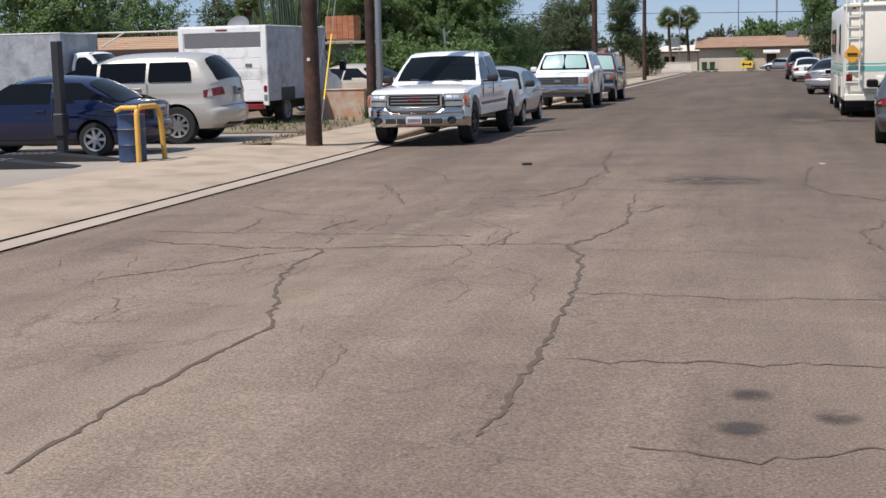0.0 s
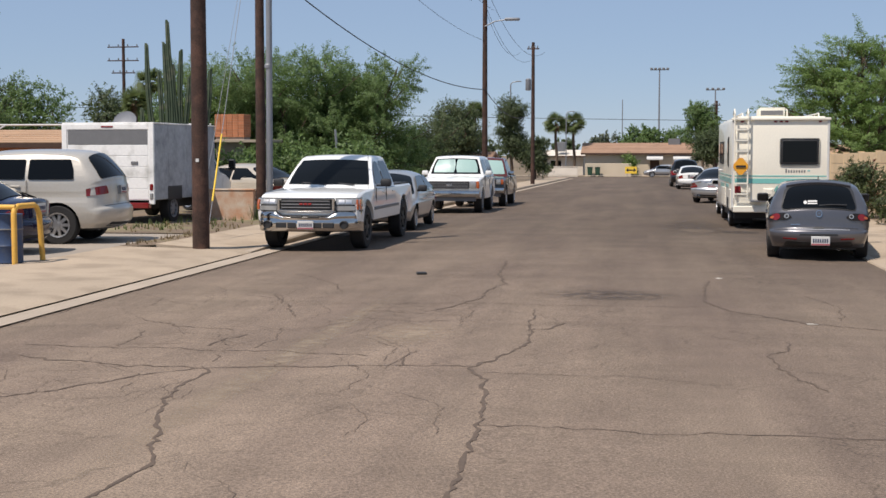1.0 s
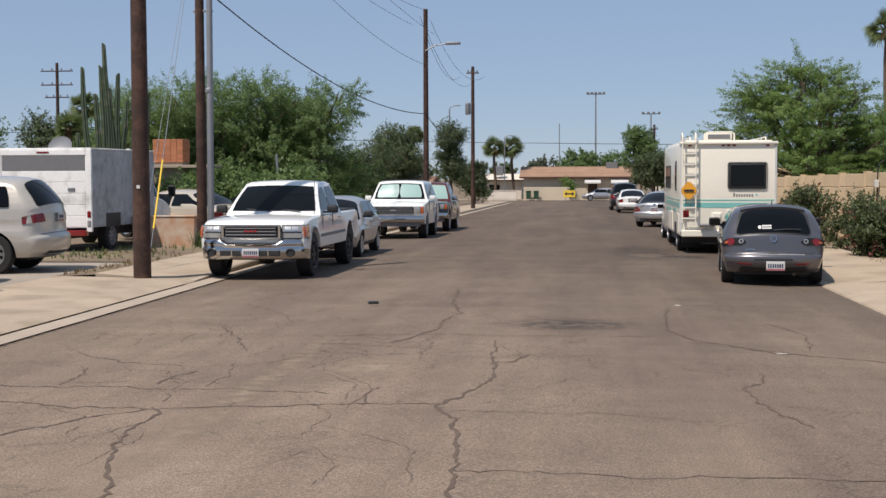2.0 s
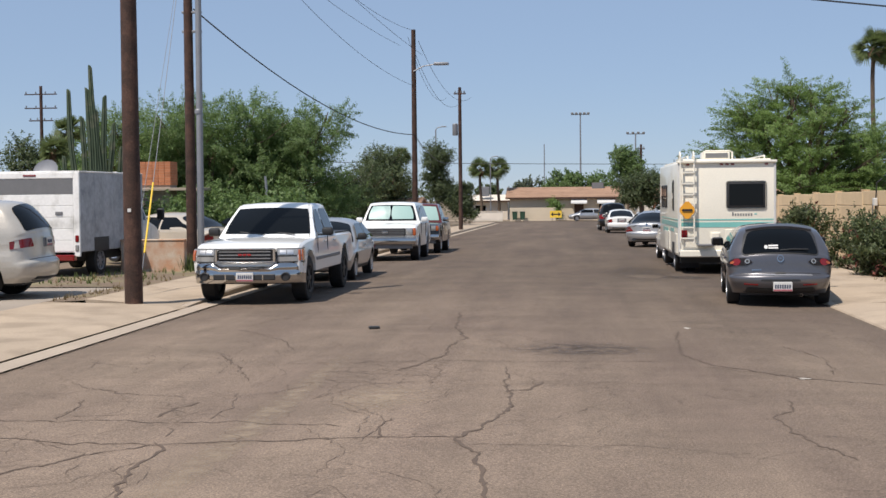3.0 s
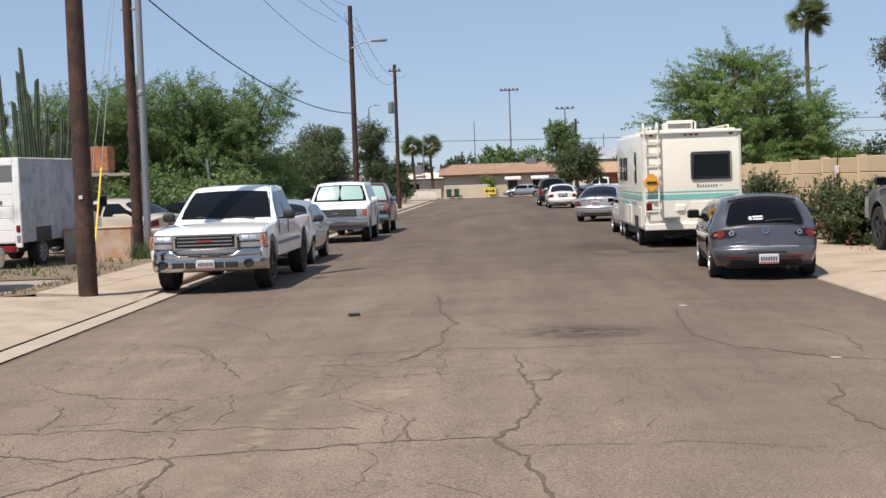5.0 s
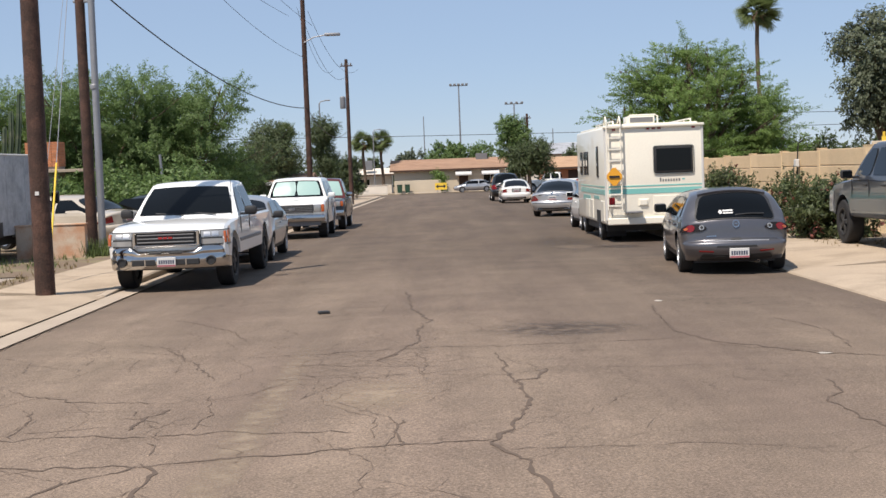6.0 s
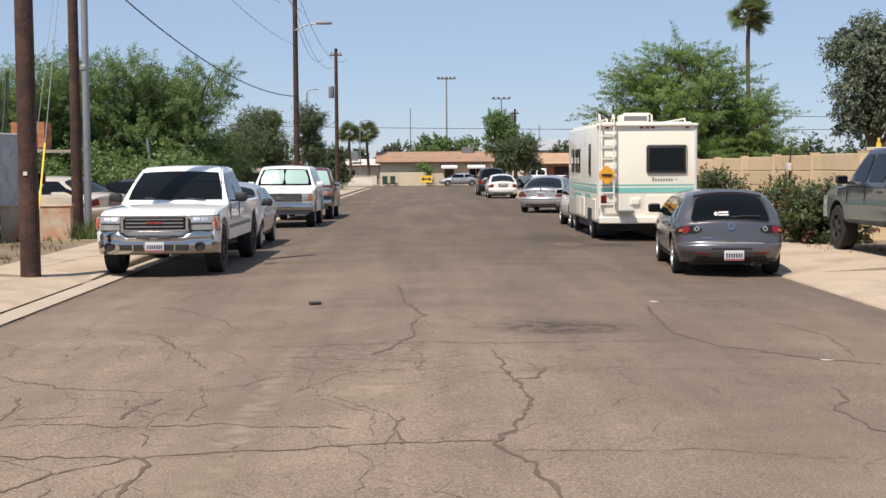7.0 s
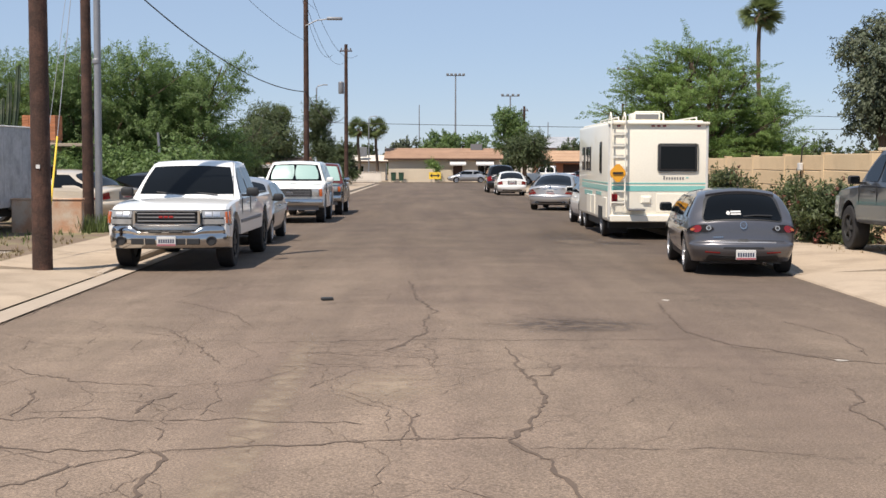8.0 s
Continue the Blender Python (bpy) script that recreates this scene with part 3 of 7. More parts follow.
def make_car(name, label, m, paintm, L, W, H, r, wb, front_over, glass=None, rim=None, spokes=7, mirror=None,
             belt=None, cab=None, prof=None, doors=2, sill=0.24, roofm=None, category="pickup truck", windscreen=None, plan=0.16,
             tw=0.21, lamps=True, mirror_out=0.06):
    """A pickup or utility truck, nose to +y, standing at the middle of its length."""
    car = thing(name, label, category, m)
    h = L / 2
    yf, yr = h - front_over, h - front_over - wb
    zb = belt or H * 0.63
    glass = glass or GLASS
    if prof is None:
        prof = [(-h + 0.04, sill + 0.12), (-h, 0.55), (-h, zb - 0.02), (-h + 0.04, zb), (cab[0], zb), (cab[3], zb - 0.01), (h - 0.9, zb - 0.04), (h - 0.22, zb - 0.10),
                    (h - 0.06, zb - 0.2), (h - 0.04, 0.62), (h - 0.05, sill + 0.06)]
    ra = r * 1.24
    part("body", shell(prof, [(yf, r), (yr, r)], ra, sill, W, L, plan), paintm, car, smooth=32)
    SHELLS[car.name] = (prof, W, L, sill, plan, max(z for _, z in prof), 0.65, 0.05, 0.03, 0.05)
    wells = bmesh.new()
    box(wells, -W / 2 + 0.24, W / 2 - 0.24, -h + 0.25, h - 0.25, sill - 0.03, max(r * 1.8, zb * 0.8))
    part("underbody", wells, BLACKTRIM, car, "dark underbody and wheel wells", smooth=0)
    c = Cabin(*cab, zb, H - 0.05, W * 0.93, W * 0.72, arch=0.02)
    part("cabin", c.shell(), roofm or paintm, car, "painted pillars and roof", smooth=40)
    part("windscreen", c.screen(True, 0.05, 0.86), windscreen or glass, car, smooth=40)
    part("rear_window", c.screen(False, 0.14, 0.88, 0.82), glass, car, smooth=40)
    cuts = {1: [(0, 1)], 2: [(0, 0.5), (0.5, 1)], 3: [(0, 0.28), (0.28, 0.62), (0.62, 1)]}[doors]
    for s in (-1, 1):
        for a, b in cuts:
            part("side_window", c.side(s, a, b), glass, car, smooth=0)
        lo, hi = c.end(0, False, 1), c.end(0, True, 1)
        for a, b in cuts[-2:]:
            y = lo + (hi - lo) * (a + 0.06)
            dz = zb - 0.13
            part("door_handle", boxed(s * W / 2 * 0.965 - 0.02, s * W / 2 * 0.965 + 0.02, y, y + 0.18, dz - 0.018, dz + 0.018, bevel=0.008), BLACKTRIM if paintm in (GREYP, SLATE) else paintm, car)
            ys = lo + (hi - lo) * b - 0.02
            part("door_seam", boxed(s * W / 2 * 0.972 - 0.008, s * W / 2 * 0.972 + 0.008, ys - 0.005, ys + 0.005, sill + 0.12, zb - 0.03), BLACKTRIM, car, smooth=0)
        part("sill_trim", boxed(s * (W / 2 - 0.05) - 0.02, s * (W / 2 - 0.05) + 0.02, yr + ra + 0.04, yf - ra - 0.04, sill - 0.02, sill + 0.09, bevel=0.01), BLACKTRIM, car)
        mirror_on(car, s * (W / 2 + mirror_out), c.end(0.1, True, 1) - 0.22, zb + 0.07, mirror or paintm)
        for y in (yf, yr):
            add_wheel(car, s * (W / 2 - tw / 2 - 0.02), y, r, tw, spokes, rim)
    if lamps:
        zt0, zt1, zh0, zh1 = 0.66, zb - 0.06, 0.60, zb - 0.26
        end_patch(car, "tail_lamp", LAMPRED, False, 0.68, 1.0, zt0, zt1, 0.16)
        end_patch(car, "headlamp", LAMPCLEAR, True, 0.58, 1.0, zh0, zh1, 0.18)
        part("rear_bumper_seam", boxed(-W / 2 + 0.2, W / 2 - 0.2, -h + 0.07, -h + 0.12, 0.642, 0.652), BLACKTRIM, car, smooth=0)
        part("grille", boxed(-0.42, 0.42, h - 0.10, h + 0.004, 0.44, 0.56, bevel=0.02), BLACKTRIM, car)
    return car


def chaikin(pts, n, closed=False):
    """Rounds the corners of a line of points."""
    pts = [Vector(p) for p in pts]
    for _ in range(n):
        out = [] if closed else [pts[0]]
        for a, b in zip(pts, pts[1:] + (pts[:1] if closed else [])):
            out += [a.lerp(b, 0.25), a.lerp(b, 0.75)]
        pts = out if closed else out + [pts[-1]]
    return pts


def round_poly(pts, r, seg=4):
    """A closed outline with its corners rounded by r."""
    out, n = [], len(pts)
    for i in range(n):
        p, a, b = Vector(pts[i]), Vector(pts[i - 1]), Vector(pts[(i + 1) % n])
        da, db = a - p, b - p
        p0, p1 = p + da * min(0.45, r / max(da.length, 1e-6)), p + db * min(0.45, r / max(db.length, 1e-6))
        for k in range(seg + 1):
            t = k / seg
            out.append(p0 * (1 - t) ** 2 + p * 2 * t * (1 - t) + p1 * t * t)
    return out


class Form:
    """A car body swept across its width: a side outline, rounded towards the flanks, which lean in above the belt."""

    def __init__(self, outline, W, H, zb, sill, top_w, r_end=0.30, r_top=0.10, bow=0.12, crown=0.045, fine=3):
        self.W, self.H, self.zb, self.sill, self.top_w = W, H, zb, sill, top_w
        self.r_end, self.r_top, self.bow, self.crown = r_end, r_top, bow, crown
        self.p = chaikin(outline, fine)
        self.half = max(q.x for q in self.p)
        n = len(self.p)
        run = [0.0]
        for a, b in zip(self.p, self.p[1:]):
            run.append(run[-1] + (b - a).length)
        px, pz = [q.x for q in self.p], [q.y for q in self.p]
        self.nr = []
        for r in run:                                                 # broad normals, pointing inwards
            d = [sum(float(np.interp(r + k * e, run, c)) * k for k in (-1, 1) for e in (0.10, 0.22, 0.34)) for c in (px, pz)]
            self.nr.append(Vector((d[1], -d[0])).normalized())
        for i, r in enumerate(run):                                   # ends keep facing fore and aft at the foot
            for f in (min(1.0, r / 0.35), min(1.0, (run[-1] - r) / 0.35)):
                if f < 1:
                    self.nr[i] = Vector((self.nr[i].x, self.nr[i].y * f)).normalized()
        self.top_i = max(range(n), key=lambda i: self.p[i].y)

    def hw(self, z):
        zs, ws = (self.sill, 0.42, 0.60, 0.72, self.zb), (0.90, 0.975, 1.0, 0.995, 0.955)
        if z <= self.zb:
            return self.W / 2 * float(np.interp(z, zs, ws))
        g = min(1.0, (z - self.zb) / (self.H - self.zb))
        return self.W / 2 * (0.955 - (0.955 - self.top_w) * g ** 1.2)

    def taper(self, y):
        """The flanks draw in towards nose and tail."""
        t = max(0.0, min(1.0, (abs(y) / self.half - 0.58) / 0.42))
        return 1 - 0.10 * t * t

    def at(self, i, X, off=0.0):
        """The surface at outline index i (may lie between two) and X, -1 to 1 across the width."""
        j = min(int(i), len(self.p) - 2)
        f = i - j
        p, nr = self.p[j].lerp(self.p[j + 1], f), self.nr[j].lerp(self.nr[j + 1], f).normalized()
        a = min(1.0, abs(X))
        ey, ez = abs(nr.x), abs(nr.y)
        R = self.r_end * ey * ey + self.r_top * ez * ez
        d = R * (1 - (1 - a ** 3.2) ** (1 / 3.2)) + (self.bow * ey + self.crown * ez) * a * a
        q = p + nr * (d - off)
        x = self.hw(q.y) * self.taper(q.x) * X + math.copysign(off * a ** 6, X)
        return Vector((x, q.x, q.y))

    def index(self, z, rear):
        rng = range(0, self.top_i + 1) if rear else range(len(self.p) - 1, self.top_i - 1, -1)
        zs = np.maximum.accumulate([self.p[i].y for i in rng])
        return float(np.interp(z, zs + np.arange(len(zs)) * 1e-7, list(rng)))

    def end_y(self, z, rear):
        i = self.index(z, rear)
        return self.at(i, 1.0).y

    def body(self, arches, r_arch):
        cols = [math.sin(math.pi / 2 * k / 12) for k in range(13)]
        cols = [-c for c in reversed(cols)] + cols[1:]
        bm = bmesh.new()
        rows = [[bm.verts.new(self.at(i, X)) for i in range(len(self.p))] for X in cols]
        n = len(self.p)
        for a, b in zip(rows, rows[1:]):
            for i in range(n - 1):
                bm.faces.new((a[i], a[i + 1], b[i + 1], b[i]))
        for s in (-1, 1):
            edge = [self.at(i, s) for i in range(n)]
            loop = [(v.y, v.z) for v in edge]
            for yc, zc in sorted(arches, reverse=True):
                a0 = math.asin(max(-0.95, min(0.95, (self.sill - zc) / r_arch)))
                for k in range(15):
                    a = a0 + (math.pi - 2 * a0) * k / 14
                    loop.append((yc + r_arch * math.cos(a), zc + r_arch * math.sin(a)))
            side = self.flat(loop, True, [self.sill + 0.1 * k for k in range(1, 14)])
            for v in side.verts:
                v.co.x = s * self.hw(v.co.z) * self.taper(v.co.y)
            me = bpy.data.meshes.new("side")
            side.to_mesh(me)
            side.free()
            bm.from_mesh(me)
            bpy.data.meshes.remove(me)
        bmesh.ops.remove_doubles(bm, verts=bm.verts[:], dist=0.0008)
        return bm

    def flat(self, loop, side, zs=(), xs=()):
        """An outline filled and cut along heights (and widths), to be bent onto the surface."""
        bm = bmesh.new()
        bm.faces.new([bm.verts.new((0, a, b) if side else (a, 0, b)) for a, b in loop])
        for z in zs:
            bmesh.ops.bisect_plane(bm, geom=bm.verts[:] + bm.edges[:] + bm.faces[:], plane_co=(0, 0, z), plane_no=(0, 0, 1))
        for x in xs:
            bmesh.ops.bisect_plane(bm, geom=bm.verts[:] + bm.edges[:] + bm.faces[:], plane_co=(x, 0, 0), plane_no=(1, 0, 0))
        return bm

    def decal(self, name, loop, rear, material, car, off=0.010, r=0.03, label="", thick=0.02, both=False):
        """A pane, lamp or panel let into the front or rear: loop of (x, z)."""
        made = []
        for s in ((1, -1) if both else (1,)):
            lp = round_poly(loop, r) if r else [Vector(p) for p in loop]
            z0, z1 = min(p.y for p in lp), max(p.y for p in lp)
            nz = max(2, int((z1 - z0) / 0.045))
            bm = self.flat(lp, False, [z0 + (z1 - z0) * k / nz for k in range(1, nz)], [-0.9 + 0.075 * k for k in range(25)])
            for v in bm.verts:
                v.co = self.at(self.index(v.co.z, rear), s * v.co.x / self.hw(v.co.z), off)
            bmesh.ops.recalc_face_normals(bm, faces=bm.faces)
            mean = sum((f.normal.y * f.calc_area() for f in bm.faces))
            if (mean > 0) == rear:
                bmesh.ops.reverse_faces(bm, faces=bm.faces[:])
            bmesh.ops.solidify(bm, geom=bm.faces[:], thickness=thick)
            made.append(part(name, bm, material, car, label, smooth=50))
        return made

    def side_decal(self, name, loop, material, car, off=0.006, r=0.03, label=""):
        for s in (-1, 1):
            lp = round_poly(loop, r) if r else [Vector(p) for p in loop]
            z0, z1 = min(p.y for p in lp), max(p.y for p in lp)
            nz = max(1, int((z1 - z0) / 0.07))
            bm = self.flat(lp, True, [z0 + (z1 - z0) * k / nz for k in range(1, nz)])
            for v in bm.verts:
                v.co.x = s * (self.hw(v.co.z) * self.taper(v.co.y) + off)
            part(name, bm, material, car, label, smooth=50)


FORMS = {}


def form_car(name, label, m, paintm, L, W, H, r, wb, front_over, kind="sedan", glass=None, rim=None, spokes=7, mirror=None,
             belt=None, cab=None, doors=2, sill=0.24, category="car", tw=0.21, lamps=True, tail=None, top_w=0.66, fine=2, cuts=None, mirror_out=0.06, quarter=0.16,
             rear_k=0.84, rear_z=0.075, bumper=None, form=None):
    """A saloon, hatchback or estate-like car, nose to +y, standing at the middle of its length."""
    car = thing(name, label, category, m)
    h, zb, glass = L / 2, belt or H * 0.63, glass or GLASS
    y0, y1, y2, y3 = cab
    bz = bumper or (0.60 if kind != "suv" else 0.74)              # top of the bumper
    nose = [(h - 0.85, zb - 0.06), (h - 0.40, zb - 0.14), (h - 0.14, zb - 0.24), (h - 0.03, bz - 0.02), (h, bz - 0.10), (h - 0.01, sill + 0.16), (h - 0.07, sill + 0.04), (h - 0.16, sill)]
    roof = [(y1, H - 0.055), (y1 + 0.28, H - 0.012), ((y1 + y2) / 2, H + 0.012), (y2 - 0.22, H - 0.015), (y2, H - 0.06), ((y2 + y3) / 2 + 0.03, (zb + H) / 2 + 0.02), (y3, zb + 0.02)]
    low = [(-h + 0.18, sill), (-h + 0.07, sill + 0.04), (-h + 0.01, sill + 0.15), (-h, bz - 0.10), (-h + 0.005, bz - 0.03), (-h + 0.035, bz + 0.005), (-h + 0.075, bz + 0.03)]
    if kind == "sedan":
        rear = [(-h + 0.075, bz + 0.10), (-h + 0.08, zb - 0.08), (-h + 0.09, zb + 0.0), (-h + 0.13, zb + 0.035), (-h + 0.30, zb + 0.045), (y0, zb + 0.06), ((y0 + y1) / 2 - 0.03, (zb + H) / 2 + 0.03)]
    else:
        rear = [(-h + 0.09, bz + 0.10), (-h + 0.10, zb - 0.10), (-h + 0.13, zb + 0.0), (y0 + 0.02, zb + 0.06), ((y0 + y1) / 2 - 0.01, (zb + H) / 2 + 0.02)]
    F = Form(low + rear + roof + nose, W, H, zb, sill, top_w, fine=fine, **(form or {}))
    FORMS[car.name] = F
    yf, yr = h - front_over, h - front_over - wb
    ra = r * 1.14
    part("body", F.body([(yf, r), (yr, r)], ra), paintm, car, smooth=50)
    part("underbody", boxed(-W / 2 + 0.24, W / 2 - 0.24, -h + 0.35, h - 0.35, sill - 0.04, zb * 0.8), BLACKTRIM, car, "dark underbody and wheel wells", smooth=0)
    # screens
    za, zc = zb + rear_z, H - 0.085
    k = rear_k
    F.decal("rear_window", [(-k * F.hw(za), za), (k * F.hw(za), za), (k * 1.0 * F.hw(zc), zc), (-k * 1.0 * F.hw(zc), zc)], True, glass, car, off=0.014, r=0.08)
    za = zb + 0.05
    F.decal("windscreen", [(-0.90 * F.hw(za), za), (0.90 * F.hw(za), za), (0.86 * F.hw(zc), zc), (-0.86 * F.hw(zc), zc)], False, GLASS, car, r=0.06)
    # side windows between the pillars
    z0, z1 = zb + 0.015, H - (0.20 if kind == "suv" else 0.135)
    cuts = cuts or {1: [(0, 1)], 2: [(0, 0.48), (0.48, 1)], 3: [(0, 0.30), (0.30, 0.63), (0.63, 1)]}[doors]
    ends = [(F.end_y(z, True) + quarter, F.end_y(z, False) - 0.09) for z in (z0, (z0 + z1) / 2, z1)]
    lo, hi = ends[0]
    for a, b in cuts:
        left = [(max(e[0], lo + (hi - lo) * a + 0.035) if a else e[0], z) for e, z in zip(ends, (z0, (z0 + z1) / 2, z1))]
        right = [(min(e[1], lo + (hi - lo) * b - 0.035) if b < 1 else e[1], z) for e, z in zip(ends, (z0, (z0 + z1) / 2, z1))]
        F.side_decal("side_window", right + left[::-1], glass, car, r=0.035)
        ys = lo + (hi - lo) * b - 0.01
        if ys < yf - ra + 0.2:
            F.side_decal("door_seam", [(ys - 0.006, sill + 0.10), (ys + 0.006, sill + 0.10), (ys + 0.006, zb), (ys - 0.006, zb)], BLACKTRIM, car, off=0.002, r=0)
        yh = lo + (hi - lo) * a + 0.12
        if b - a > 0.3:
            for s in (-1, 1):
                xh = s * F.hw(zb - 0.12)
                part("door_handle", boxed(xh - 0.022, xh + 0.022, yh, yh + 0.19, zb - 0.14, zb - 0.105, bevel=0.01), paintm, car)
    F.side_decal("sill_trim", [(yr + ra + 0.03, sill - 0.0), (yf - ra - 0.03, sill), (yf - ra - 0.04, sill + 0.07), (yr + ra + 0.04, sill + 0.07)], BLACKTRIM, car, off=0.012, r=0.01)
    for s in (-1, 1):
        mirror_on(car, s * (W / 2 + mirror_out), y3 - 0.34, zb + 0.09, mirror or paintm)
        for y in (yf, yr):
            add_wheel(car, s * (W / 2 - tw / 2 - 0.03), y, r, tw, spokes, rim)
    x1 = W / 2
    F.decal("headlamp", [(x1 * 0.56, zb - 0.30), (x1 * 0.97, zb - 0.30), (x1 * 0.97, zb - 0.17), (x1 * 0.62, zb - 0.22)], False, LAMPCLEAR, car, both=True)
    F.decal("grille", [(-0.40, bz - 0.17), (0.40, bz - 0.17), (0.42, bz - 0.05), (-0.42, bz - 0.05)], False, BLACKTRIM, car)
    F.decal("boot_seam", [(-0.80 * x1, bz + 0.035), (0.80 * x1, bz + 0.035), (0.80 * x1, bz + 0.045), (-0.80 * x1, bz + 0.045)], True, BLACKTRIM, car, off=0.001, r=0)
    F.decal("lower_valance", [(-0.70 * x1, sill + 0.02), (0.70 * x1, sill + 0.02), (0.66 * x1, sill + 0.10), (-0.66 * x1, sill + 0.10)], True, BLACKTRIM, car, off=0.004)
    if lamps:
        ta, tb = tail or (bz + 0.09, zb - 0.03)
        F.decal("tail_lamp", [(x1 * 0.66, ta), (x1 * 0.985, ta), (x1 * 0.985, tb), (x1 * 0.70, tb)], True, LAMPRED, car, both=True)
        F.decal("plate_recess", [(-0.30, ta - 0.03), (0.30, ta - 0.03), (0.30, tb - 0.03), (-0.30, tb - 0.03)], True, GREYTRIM, car, off=0.003)
        yp = F.at(F.index((ta + tb) / 2, True), 0).y
        plate_on(car, 0, yp - 0.016, (ta + tb) / 2 - 0.02, False)
    return car


def ring(car, F, name, x, z, r1, material, rear=True, off=0.019, n=16, label="", both=True):
    """A round lens or bezel lying on the body."""
    loop = [(x + r1 * math.cos(2 * math.pi * k / n), z + r1 * math.sin(2 * math.pi * k / n)) for k in range(n)]
    return F.decal(name, loop, rear, material, car, off=off, r=0, label=label, both=both)


# silver saloon ahead of the motorhome
def silver_saloon(m):
    L, W, H = 5.04, 1.86, 1.44
    h = L / 2
    car = form_car("saloon_car", "silver four-door saloon with tinted windows, pulling up at the kerb", m, SILVER, L, W, H, 0.335, 2.965, 0.9,
                   cab=(-h + 0.66, -h + 1.62, 0.58, 1.42), belt=0.93, glass=GLASSB, lamps=False, spokes=5, fine=3, top_w=0.63)
    F = FORMS[car.name]
    F.decal("tail_lamp", [(0.60, 0.66), (0.92, 0.66), (0.91, 0.90), (0.76, 0.91)], True, LAMPRED, car, both=True, r=0.035)
    for z in (0.74, 0.785, 0.83):
        F.decal("lens_rib", [(0.68 + (z - 0.74), z), (0.91, z), (0.91, z + 0.012), (0.68 + (z - 0.74), z + 0.012)], True, LAMPCLEAR, car, off=0.016, r=0, both=True)
    for s in (-1, 1):
        for k in (0.50, 0.64):
            bm = lathe(bmesh.new(), [(0.045, -0.1), (0.055, 0.0), (0.045, 0.002), (0.04, -0.08)], 14, Matrix.Translation((s * k, -h + 0.06, 0.275)) @ Matrix.Rotation(radians(90), 4, "X"), False)
            part("exhaust_tip", bm, CHROME, car)
    F.decal("badge", [(0.44, 0.865), (0.60, 0.865), (0.60, 0.89), (0.44, 0.89)], True, CHROME, car, r=0.004, both=True)
    F.decal("bumper_strip", [(-0.86, 0.545), (0.86, 0.545), (0.86, 0.558), (-0.86, 0.558)], True, CHROME, car, r=0)
    F.decal("bumper_seam", [(-0.88, 0.525), (0.88, 0.525), (0.88, 0.532), (-0.88, 0.532)], True, BLACKTRIM, car, off=0.002, r=0)
    ring(car, F, "emblem", 0, 0.895, 0.05, CHROME, both=False)
    F.decal("plate_recess", [(-0.36, 0.66), (0.36, 0.66), (0.42, 0.82), (-0.42, 0.82)], True, SILVER, car, off=0.004, r=0.04)
    F.decal("boot_trim", [(-0.30, 0.815), (0.30, 0.815), (0.30, 0.835), (-0.30, 0.835)], True, CHROME, car, off=0.02, r=0.005)
    plate_on(car, 0, F.at(F.index(0.73, True), 0).y - 0.018, 0.735, False)
    part("shark_fin", boxed(-0.02, 0.02, -h + 1.72, -h + 1.86, H - 0.02, H + 0.05, bevel=0.012), SILVER, car)
    return car


